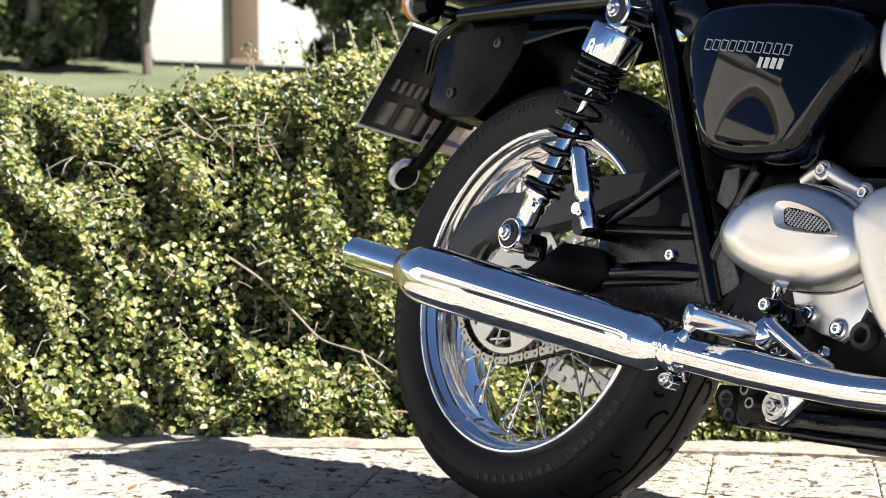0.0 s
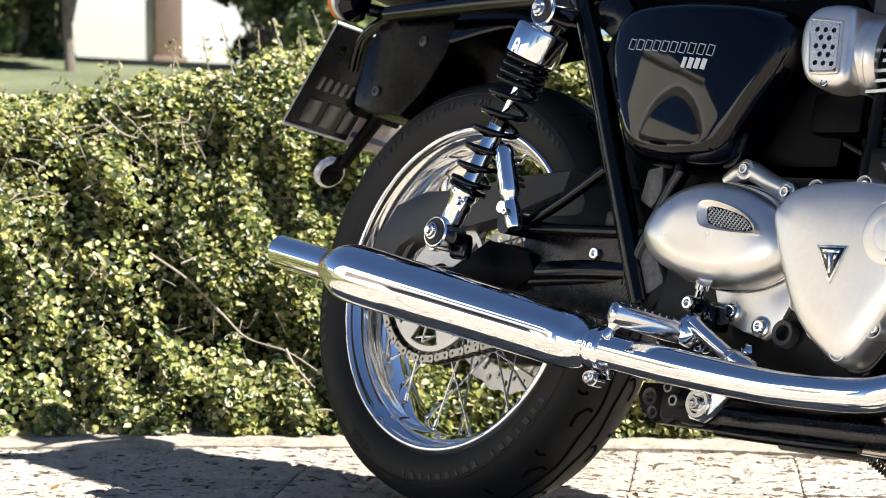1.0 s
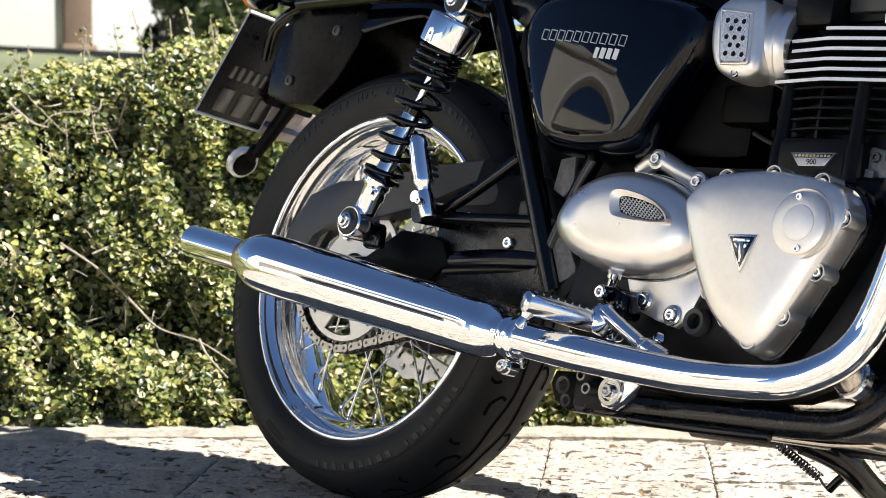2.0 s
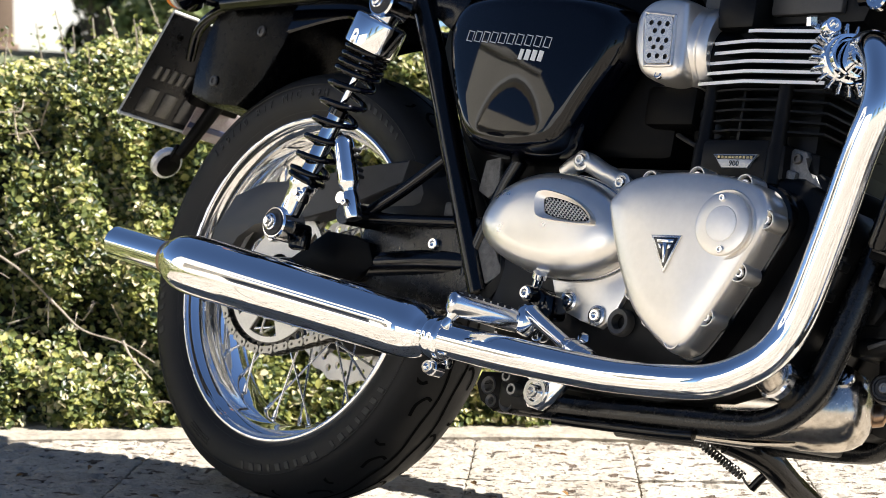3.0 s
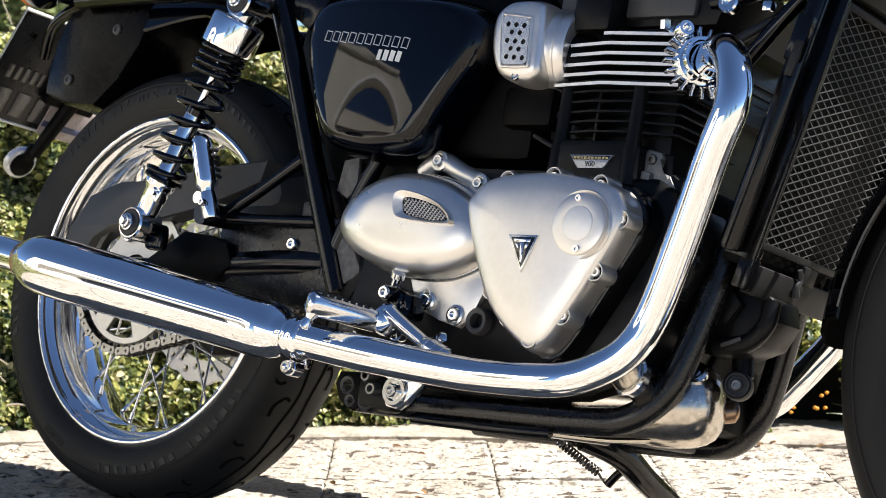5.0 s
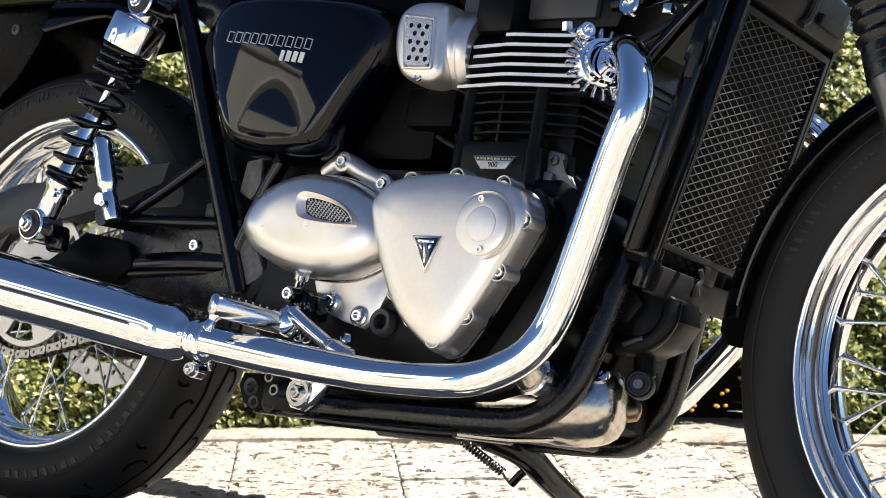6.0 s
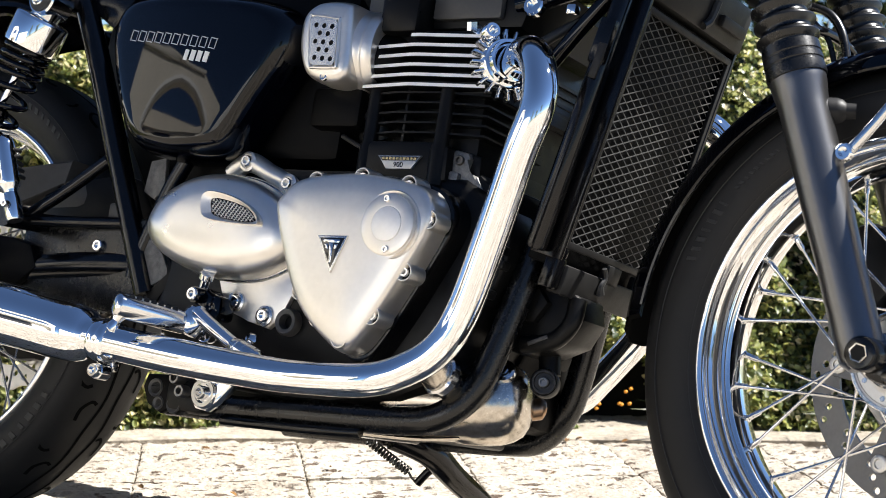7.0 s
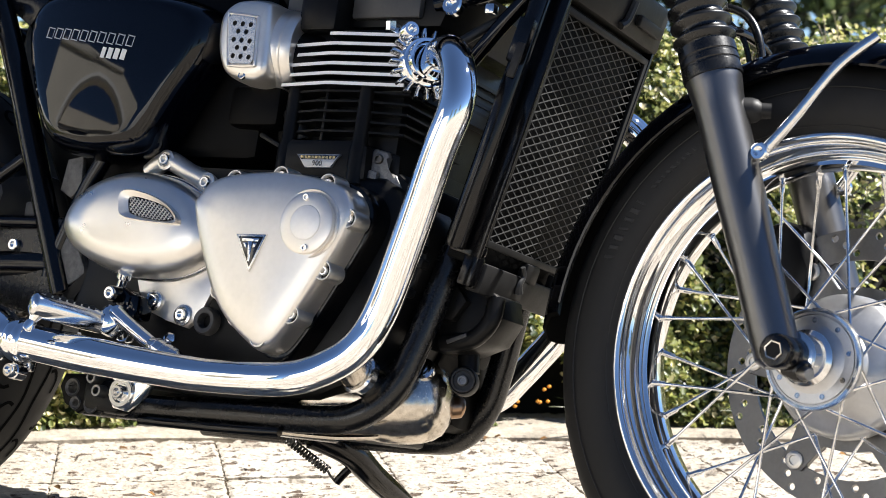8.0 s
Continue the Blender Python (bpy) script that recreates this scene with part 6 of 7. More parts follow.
lug = part("footrest_bracket", prism([(0.590, 0.205), (0.588, 0.190), (0.598, 0.176), (0.615, 0.174), (0.630, 0.186), (0.648, 0.206), (0.648, 0.213), (0.60, 0.213)], -0.186, -0.172, 0.003), CHROME, BIKE, "chrome oval bracket with a nut")
part("bracket_ring", lathe([(0.010, 0.002), (0.012, 0.005), (0.0165, 0.005), (0.0185, 0.002), (0.0185, 0)], (0.6105, -0.186, 0.1945), (0, -1, 0), 30), CHROME, lug)
bolt(lug, (0.6105, -0.186, 0.1945), (0, -1, 0), 0.0085, 0.012, CHROME_SOFT)
part("lower_rail", merge(tube([(0.60, -0.135, 0.168), (0.72, -0.135, 0.170), (0.80, -0.130, 0.174)], 0.006, 10), box((0.70, -0.05, 0.178), (0.22, 0.06, 0.012), 0.004)), FRAME_BLACK, BIKE, "black lower frame rail")
part("skid_edge", tube([(0.68, -0.10, 0.1745), (0.76, -0.10, 0.1745), (0.845, -0.10, 0.176), (0.880, -0.10, 0.1785), (0.914, -0.10, 0.183)], [0.003, 0.004, 0.004, 0.004, 0.002], 8), CAT_STEEL, BIKE)

# side stand on the far side
stand = part("side_stand", tube([(0.700, 0.085, 0.186), (0.728, 0.125, 0.170), (0.736, 0.18, 0.143), (0.736, 0.25, 0.118), (0.726, 0.335, 0.091)], [0.022, 0.019, 0.0165, 0.0155, 0.0145], 14), FRAME_BLACK, BIKE, "black side stand, lowered")
part("stand_foot", box((0.722, 0.352, 0.090), (0.05, 0.034, 0.008), 0.003, (14.155, 0, 0)), FRAME_BLACK, stand)
part("spring_hook", tube([(0.732, 0.150, 0.156), (0.715, 0.150, 0.146), (0.700, 0.150, 0.129)], 0.0055, 10), FRAME_BLACK, stand)
sp = []
a, b = Vector((0.655, 0.09, 0.174)), Vector((0.684, 0.15, 0.142))
w = (b - a).normalized()
u1 = w.orthogonal().normalized()
v1 = w.cross(u1)
for k in range(14 * 10 + 1):
    t = k / 140
    sp.append(a.lerp(b, t) + 0.0052 * (math.cos(k * 2 * math.pi / 10) * u1 + math.sin(k * 2 * math.pi / 10) * v1))
part("spring", tube(sp, 0.0014, 6, 1), CHAIN_STEEL, stand, "steel return spring")
part("spring_end", tube([b, b + Vector((0.004, 0.002, -0.006)), (0.700, 0.150, 0.128)], 0.0016, 6), CHAIN_STEEL, stand)

# ---------- radiator ----------
RT, RB = Vector((1.087, 0, 0.674)), Vector((1.022, 0, 0.402))
rw = (RT - RB)
rl = rw.length
rz = rw.normalized()
rx = Vector((rz.z, 0, -rz.x))            # forwards
RAD = Matrix(((rx.x, 0, rz.x, RB.x), (0, 1, 0, 0), (rx.z, 0, rz.z, RB.z), (0, 0, 0, 1)))
RCY = -0.012          # the core sits a little to the right
rad = part("radiator", box((-0.022, RCY, rl / 2 - 0.008), (0.032, 0.220, rl + 0.03), 0.003), CORE, BIKE, "black radiator behind a diamond wire grille", m=RAD)
for y in (RCY - 0.111, RCY + 0.111):
    part("side_rail", box((-0.014, y, rl / 2), (0.040, 0.007, rl + 0.03), 0.002), FRAME_BLACK, rad, m=RAD)
part("upper_tank", merge(box((-0.014, RCY, rl + 0.036), (0.046, 0.232, 0.058), 0.006), box((0.012, 0.055, rl + 0.03), (0.008, 0.06, 0.014), 0.002)), RAD_GREY, rad, "dark grey upper tank", m=RAD)
part("tank_end", merge(box((-0.004, RCY - 0.1035, -0.030), (0.018, 0.020, 0.036), 0.003), box((-0.002, RCY - 0.102, -0.006), (0.014, 0.012, 0.012), 0.003)), FRAME_BLACK, rad, "gloss black tank end", m=RAD)
part("lower_tank", merge(box((-0.002, -0.019, -0.034), (0.020, 0.172, 0.034), 0.003), box((0.002, -0.004, -0.012), (0.012, 0.030, 0.024), 0.002), box((0.002, 0.056, -0.012), (0.010, 0.012, 0.020), 0.002)), RAD_GREY, rad, "dark grey lower tank", m=RAD)
part("tank_clip", tube([(0.009, -0.032, -0.006), (0.0105, -0.026, -0.016), (0.0105, -0.030, -0.026), (0.0105, -0.026, -0.035)], [0.003, 0.003, 0.004, 0.006], 8), HOSE, rad, m=RAD)
part("tank_clip", tube([(0.011, -0.01, rl + 0.012), (0.012, 0.0, rl + 0.022), (0.012, 0.004, rl + 0.046)], 0.005, 8), HOSE, rad, m=RAD)
part("grille_frame", merge(box((0.002, RCY - 0.105, rl / 2), (0.005, 0.007, rl), 0.001), box((0.002, RCY + 0.105, rl / 2), (0.005, 0.007, rl), 0.001), box((0.002, RCY, 0.004), (0.005, 0.21, 0.008), 0.001), box((0.002, RCY, rl - 0.004), (0.005, 0.21, 0.008), 0.001)), RAD_GREY, rad, m=RAD)
wires = bmesh.new()
hw, h0, h1 = 0.104, 0.006, rl - 0.006
pitch, slope = 0.0104, 0.44
for sgn in (1, -1):
    c = h0 - slope * 2 * hw
    while c < h1 + slope * 2 * hw:
        # z = c + sgn * slope * (y + hw * sgn)
        pts = []
        for y in (-hw, hw):
            pts.append((y, c + slope * (y + hw if sgn > 0 else hw - y)))
        (y0, z0), (y1, z1) = pts
        t0 = max(0, min(1, (h0 - z0) / (z1 - z0))) if z1 != z0 else 0
        t1 = max(0, min(1, (h1 - z0) / (z1 - z0)))
        lo_t, hi_t = min(t0, t1), max(t0, t1)
        if hi_t - lo_t > 0.01:
            p, q = Vector((0.0005 * sgn, y0 + (y1 - y0) * lo_t, z0 + (z1 - z0) * lo_t)), Vector((0.0005 * sgn, y0 + (y1 - y0) * hi_t, z0 + (z1 - z0) * hi_t))
            d = (q - p).normalized()
            n1 = Vector((1, 0, 0))
            n2 = d.cross(n1)
            rings = [[wires.verts.new(e + a1 * n1 + a2 * n2) for a1, a2 in ((0.0003, -0.00058), (0.0003, 0.00058), (-0.0003, 0.00058), (-0.0003, -0.00058))] for e in (p, q)]
            bridge(wires, rings)
        c += pitch
tagged(part("grille", wires, WIRE, rad, "expanded metal diamond grille", m=RAD @ Matrix.Translation((0, RCY, 0))), kind="stuff")
part("side_tank", merge(lathe([(0.0, -0.012), (0.010, -0.012), (0.0120, -0.008), (0.0120, rl + 0.010), (0.010, rl + 0.014), (0.0, rl + 0.014)], (-0.020, RCY - 0.1275, 0), (0, 0, 1), 20), box((-0.020, RCY - 0.1275, rl * 0.80), (0.020, 0.030, 0.052), 0.003)), FRAME_BLACK, rad, "gloss black radiator side tank", m=RAD)
part("tank_clip", box((-0.016, RCY - 0.142, rl * 0.72), (0.010, 0.004, 0.040), 0.0015), RAD_GREY, rad, "grey clip", m=RAD)
part("hose", merge(prism([(0.908, 0.372), (0.985, 0.376), (1.024, 0.354), (1.030, 0.330), (1.016, 0.303), (0.985, 0.289), (0.955, 0.286), (0.925, 0.292), (0.905, 0.320)], -0.070, -0.010, 0.005), prism([(0.925, 0.362), (0.975, 0.362), (0.990, 0.345), (0.975, 0.322), (0.930, 0.322)], -0.080, -0.066, 0.003), tube([(1.020, -0.066, 0.352), (1.018, -0.069, 0.325), (0.998, -0.070, 0.303), (0.960, -0.068, 0.297)], 0.0105, 14)), ENGINE_BLACK, BIKE, "moulded black coolant hose elbow")
part("hose_marks", box((0.984, -0.0800, 0.302), (0.026, 0.002, 0.0045), 0.0005, (0, -22, 0)), GUARD_GREY, BIKE, "grey printed bar")
part("hose_marks", box((0.948, -0.0806, 0.350), (0.010, 0.002, 0.003), 0.0005), WHITE_MARK, BIKE, "pale printed bar")
part("hose_band", box((1.018, -0.068, 0.352), (0.012, 0.012, 0.010), 0.003, (0, 30, 0)), CHAIN_STEEL, BIKE)
bolt(BIKE, (0.938, -0.108, 0.678), (0, -1, 0.1), 0.013, 0.010, CHROME)
part("engine_mount", merge(tube([(0.91, -0.10, 0.684), (0.98, -0.10, 0.70), (1.05, -0.09, 0.74)], 0.012, 12), tube([(0.96, -0.10, 0.61), (1.0, -0.105, 0.655), (1.04, -0.105, 0.70)], 0.009, 10)), PAINT, BIKE, "black engine mounting strut")
part("hose_clip", box((0.985, -0.105, 0.675), (0.012, 0.012, 0.012), 0.002), CHROME_SOFT, BIKE)
part("cable_run", tube([(0.90, -0.11, 0.60), (0.95, -0.10, 0.64), (1.02, -0.07, 0.70), (1.06, -0.05, 0.78)], 0.006, 10), HOSE, BIKE)

# ---------- fork, guard and brake ----------
for sgn in (-1, 1):
    foot, crown = Vector((1.376, 0.1 * sgn, 0.318)), Vector((1.2445, 0.1 * sgn, 0.682))
    d = (crown - foot).normalized()
    leg = part("fork_leg", lathe([(0.016, -0.014), (0.0235, -0.006), (0.0245, 0.02), (0.0245, 0.10), (0.0258, 0.16), (0.0262, 0.262), (0.0272, 0.276), (0.0290, 0.288), (0.0296, 0.294), (0.0296, 0.300), (0.02, 0.302)], foot, d, 40), FORK_GREY, BIKE, "graphite painted fork leg", m=STEER)
    part("collar", lathe([(0.0290, 0.296), (0.0312, 0.297), (0.0316, 0.300), (0.0314, 0.3085), (0.0304, 0.3095), (0.0304, 0.3115), (0.0314, 0.3125), (0.0312, 0.318), (0.0302, 0.319), (0.0302, 0.321), (0.0311, 0.322), (0.0305, 0.333), (0.02, 0.335)], foot, d, 40), GAITER, leg, "black rubber collar", m=STEER)
    ribs = [(0.029, 0.328)]
    for k in range(9):
        h = 0.334 + k * 0.0175
        ribs += [(0.0255, h), (0.0262, h + 0.003), (0.0335 - 0.0006 * k, h + 0.0075), (0.0335 - 0.0006 * k, h + 0.0100), (0.0262, h + 0.0145)]
    part("gaiter", lathe(ribs, foot, d, 40), GAITER, leg, "ribbed black rubber fork gaiter", angle=70, m=STEER)
    part("stanchion", rod(crown + d * 0.1, crown + d * 0.3, 0.0205, 24), CHROME, leg, m=STEER)
    part("axle_boss", merge(lathe([(0.0115, -0.0285), (0.0150, -0.028), (0.0172, -0.025), (0.0178, 0.018), (0.016, 0.022)], (1.389, 0.105 * sgn, 0.317), (0, 1, 0), 30), box((1.396, 0.092 * sgn, 0.303), (0.026, 0.028, 0.024), 0.007, (0, 20, 0))), FRAME_BLACK, leg, m=STEER)
    part("guard_boss", lathe([(0.0135, 0), (0.0135, 0.016), (0.0120, 0.022), (0.0085, 0.026), (0.0080, 0.036)], foot + d * 0.264 + Vector((0.014, 0.008 * sgn * -1, 0)), (1, -0.5 * sgn, 0.05), 20), RAD_GREY, leg, m=STEER)
part("axle", merge(rod((1.389, -0.128, 0.317), (1.389, 0.128, 0.317), 0.0125, 20)), CHROME_SOFT, BIKE, m=STEER)
part("axle_socket", lathe([(0.0108, 0.0), (0.0108, 0.004), (0.0100, 0.0052), (0.0086, 0.005), (0.0083, 0.0)], (1.389, -0.130, 0.317), (0, -1, 0), 6), CAT_STEEL, BIKE, "hexagonal axle socket", m=STEER)
# flat black plug, coloured for the shade in the hexagonal hole
part("axle_hole_shade", lathe([(0.0084, 0.0), (0.0084, 0.0045), (0.0, 0.0045)], (1.389, -0.1305, 0.317), (0, -1, 0), 6), ENGINE_BLACK, BIKE, m=STEER)
part("pinch_bolt", lathe([(0.007, 0), (0.007, 0.012), (0.0055, 0.014)], (1.405, -0.10, 0.299), (0.8, -0.5, -0.1), 12), ALLOY_CAST, BIKE, m=STEER)
part("flange_face", lathe([(0.030, -0.0452), (0.0455, -0.0446), (0.0455, -0.0425), (0.030, -0.0435)], FRONT, (0, 1, 0), 48, True), HUB_GREY, front_wheel, m=STEER)
part("flange_lip", lathe([(0.0485, -0.0462), (0.0515, -0.0462), (0.0530, -0.0440), (0.0515, -0.0425), (0.0485, -0.0425)], FRONT, (0, 1, 0), 64, True), CHROME_SOFT, front_wheel, m=STEER)
for k in range(9):
    a = 2 * math.pi * k / 9 + 0.2
    part("spoke_hole", lathe([(0.0, -0.0003), (0.0028, -0.0003), (0.0034, 0.001)], FRONT + Vector((0.040 * math.cos(a), -0.0452, 0.040 * math.sin(a))), (0, 1, 0), 12), CHROME_SOFT, front_wheel, m=STEER)
part("wheel_spacer", lathe([(0.021, -0.090), (0.024, -0.088), (0.024, -0.064), (0.029, -0.060)], FRONT, (0, 1, 0), 32), CHROME_SOFT, BIKE, m=STEER)


def mudguard(name, centre, r, half, drop, a0, a1, mat, label, m, flat=None):
    """A curved guard: an arched section swept round the wheel between two angles."""
    bm, rings = bmesh.new(), []
    sec = [(-half, -drop), (-half * 0.97, -drop * 0.62), (-half * 0.80, -drop * 0.26), (-half * 0.45, -drop * 0.06), (0, 0), (half * 0.45, -drop * 0.06), (half * 0.80, -drop * 0.26), (half * 0.97, -drop * 0.62), (half, -drop)]
    for k in range(49):
        a = radians(a0 + (a1 - a0) * k / 48)
        rr = r + (flat(a) if flat else 0)
        ring = [(y, rr + d) for y, d in sec] + [(y * 0.965, rr + d - 0.0025) for y, d in reversed(sec)]
        turn = radians(6.0) * (1 - min(1, k / 5)) * (-1 if a1 < a0 else 1)          # rounded corners at the foot
        rings.append([bm.verts.new(centre + Vector((q * math.cos(a + turn * abs(y / half) ** 4), y, q * math.sin(a + turn * abs(y / half) ** 4)))) for y, q in ring])
    bridge(bm, rings)
    g = part(name, bm, mat, BIKE, label, m=m)
    g.data.materials.append(DULL_SHADE_BLACK)          # dull underside
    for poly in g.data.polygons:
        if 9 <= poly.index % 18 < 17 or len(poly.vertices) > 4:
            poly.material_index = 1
    for s in (-1, 1):
        bead = [centre + Vector(((r + (flat(a) if flat else 0) - drop) * math.cos(a), half * s, (r + (flat(a) if flat else 0) - drop) * math.sin(a))) for a in [radians(a0 + (a1 - a0) * k / 40) for k in range(2, 41)]]
        part("bead", tube(bead, 0.0032, 8, 1), mat, g, m=m)
    return g


fg = mudguard("front_mudguard", FRONT, 0.336, 0.060, 0.032, 180, 22, PAINT, "gloss black front mudguard", STEER)
for s in (-1, 1):
    part("guard_stay", tube([(1.338, 0.098 * s, 0.520), (1.365, 0.092 * s, 0.555), (1.405, 0.082 * s, 0.612), (1.440, 0.070 * s, 0.645)], [0.0062, 0.0058, 0.0062, 0.0055], 12), CHROME_SOFT, fg, "bright mudguard stay", m=STEER)
    bolt(fg, (1.338, 0.100 * s, 0.520), (0, s, 0), 0.0095, 0.008, CHROME, m=STEER)
part("guard_bridge", tube([(1.25, -0.09, 0.62), (1.255, -0.05, 0.664), (1.255, 0.05, 0.664), (1.25, 0.09, 0.62)], 0.006, 10), FRAME_BLACK, fg, m=STEER)
part("brake_hose", tube([(1.205, -0.01, 0.700), (1.230, -0.02, 0.699), (1.255, -0.02, 0.690), (1.272, -0.02, 0.668), (1.282, -0.02, 0.634)], 0.0048, 10), GAITER, BIKE, "black brake hose")
part("brake_hose", tube([(1.225, -0.02, 0.692), (1.238, -0.02, 0.681), (1.257, -0.02, 0.661), (1.267, -0.02, 0.635)], 0.0032, 8), GAITER, BIKE)
bolt(BIKE, (1.280, -0.02, 0.634), (-0.2, -0.3, 1), 0.005, 0.007, CHROME)
part("brake_caliper", merge(prism([(1.275, 0.36), (1.262, 0.42), (1.285, 0.47), (1.325, 0.46), (1.33, 0.40), (1.31, 0.355)], 0.045, 0.10, 0.010, 3), box((1.34, 0.10, 0.40), (0.05, 0.02, 0.05), 0.006)), ENGINE_BLACK, BIKE, "black brake caliper", m=STEER)
part("caliper_bolt", lathe([(0.008, 0), (0.008, 0.006), (0.004, 0.006)], (1.300, 0.044, 0.375), (0, -1, 0), 14), GOLD_MARK, BIKE, m=STEER)
part("fork_bridge", box((1.19, 0, 0.862), (0.07, 0.25, 0.035), 0.01, (0, -20, 0)), FRAME_BLACK, BIKE, "black fork yoke", m=STEER)

# ---------- tail ----------
def rear_mudguard():
    """Long black guard: over the tyre, then straight back to the tail."""
    line = [(0.10, 0.722), (0.06, 0.737), (0.0, 0.747), (-0.10, 0.752), (-0.20, 0.748), (-0.255, 0.741)]
    pts = spline([Vector((x, 0, z)) for x, z in line], 6)
    bm, rings = bmesh.new(), []
    half = 0.088
    sec = [(-half, -0.075), (-half * 0.99, -0.045), (-half * 0.9, -0.02), (-half * 0.5, -0.004), (0, 0.0), (half * 0.5, -0.004), (half * 0.9, -0.02), (half * 0.99, -0.045), (half, -0.075)]
    for i, p in enumerate(pts):
        t = (pts[min(i + 1, len(pts) - 1)] - pts[max(i - 1, 0)]).normalized()
        n = Vector((t.z, 0, -t.x))
        f = 0.5 + 0.5 * min(1.0, max(0.0, (0.06 - p.x) / 0.16))
        ring = [(y, d * f) for y, d in sec] + [(y * 0.97, d * f - 0.003) for y, d in reversed(sec)]
        rings.append([bm.verts.new(p + n * d + Vector((0, y, 0))) for y, d in ring])
    bridge(bm, rings)
    g = part("rear_mudguard", bm, PAINT, BIKE, "gloss black rear mudguard")
    part("inner_guard", merge(prism([(-0.155, 0.735), (-0.250, 0.728), (-0.268, 0.690), (-0.288, 0.630), (-0.285, 0.585), (-0.235, 0.568), (-0.165, 0.566), (-0.12, 0.605), (-0.085, 0.66), (-0.07, 0.70), (-0.08, 0.735)], -0.0885, 0.0885, 0.006)), TAIL_BLACK, g, "satin black inner tail guard")
    for x, z, y in ((-0.231, 0.606, -0.0885), (-0.138, 0.683, -0.0885)):
        bolt(g, (x, y, z), (0, -1, 0), 0.0085, 0.004, GUARD_GREY)
    part("tail_rail", tube([(-0.10, -0.090, 0.735), (-0.22, -0.088, 0.728), (-0.31, -0.075, 0.70), (-0.355, -0.05, 0.655)], [0.010, 0.010, 0.009, 0.008], 12), PAINT, g, "gloss black tail bracket")


rear_mudguard()
PT, PB = Vector((-0.362, 0, 0.722)), Vector((-0.459, 0, 0.556))
pz = (PT - PB).normalized()
pn = Vector((-pz.z, 0, pz.x))
PLATE = Matrix(((0, pn.x, pz.x, PB.x), (1, 0, 0, 0), (0, pn.z, pz.z, PB.z), (0, 0, 0, 1)))   # local: across, backwards, up
hh = (PT - PB).length
plate = part("number_plate", box((0, 0, hh / 2), (0.190, 0.002, hh), 0.0005), PLATE_BACK, BIKE, "number plate seen from behind, bare metal with pressed marks", m=PLATE)
part("plate_edge", tube([(-0.095, -0.001, 0), (0.095, -0.001, 0), (0.095, -0.001, hh), (-0.095, -0.001, hh)], 0.0030, 8, 1, True), WHITE_MARK, plate, m=PLATE)
for k in range(5):
    part("pressed_bar", merge(box((-0.066 + k * 0.016, -0.0018, 0.086), (0.010, 0.002, 0.024), 0.0008)), PLATE_MARK, plate, m=PLATE)
for k in range(3):
    part("pressed_bar", merge(box((-0.056 + k * 0.040, -0.0018, 0.034), (0.028, 0.003, 0.044), 0.0014)), PLATE_MARK, plate, m=PLATE)
part("plate_bracket", merge(box((0.062, -0.012, 0.12), (0.10, 0.016, 0.13), 0.004), tube([(0.06, -0.03, 0.15), (0.056, -0.024, 0.06), (0.045, -0.02, -0.035)], [0.016, 0.013, 0.010], 12)), PLASTIC, plate, "black plate bracket", m=PLATE)
bolt(plate, (-0.060, -0.001, 0.155), (0, 1, 0), 0.006, -0.004, PLASTIC, m=PLATE)
refl = part("reflector", lathe([(0.0, -0.006), (0.022, -0.006), (0.027, -0.004), (0.028, 0.0), (0.028, 0.006), (0.0, 0.008)], (0.042, -0.004, -0.062), (0.0, 1, 0), 36), CLEAR, BIKE, "round pale reflector on a black arm", m=PLATE)
part("reflector_arm", merge(box((0.044, -0.013, -0.045), (0.022, 0.008, 0.05), 0.003), lathe([(0.0215, 0), (0.0215, 0.003), (0.012, 0.008)], (0.042, -0.009, -0.062), (0, -1, 0), 18)), PLASTIC, refl, m=PLATE)
part("permit_label", box((0.088, -0.004, 0.028), (0.100, 0.003, 0.062), 0.001, (0, 0, 0)), LABEL_PALE, BIKE, "faded pink permit holder below the plate", m=PLATE)
part("label_band", box((0.088, -0.0060, 0.018), (0.099, 0.002, 0.010), 0.0004, (0, 0, 0)), LABEL_BLUE, BIKE, m=PLATE)
ind = part("indicator", lathe([(0.0, -0.034), (0.014, -0.030), (0.026, -0.016), (0.031, 0.0), (0.030, 0.006), (0.0, 0.008)], (-0.311, -0.12, 0.747), (1, 0, -0.1), 30), CLEAR, BIKE, "clear-lensed indicator with an amber rim")
part("lens", lathe([(0.0305, 0.004), (0.0305, 0.012), (0.024, 0.018), (0.0, 0.021)], (-0.311, -0.12, 0.747), (-1, 0, 0.1), 30), AMBER, ind, "amber lens")
part("stem", merge(rod((-0.30, -0.12, 0.740), (-0.26, -0.05, 0.738), 0.010, 12), lathe([(0.022, 0), (0.0325, 0.012), (0.0325, 0.016), (0.020, 0.03)], (-0.304, -0.12, 0.7455), (1, 0, -0.1), 24)), PAINT, ind)
lamp = part("tail_lamp", box((-0.36, 0, 0.80), (0.07, 0.10, 0.06), 0.016), CHROME, BIKE, "chrome tail lamp with a red lens")
part("lens", box((-0.40, 0, 0.80), (0.03, 0.094, 0.054), 0.012), RED, lamp, "red lens")

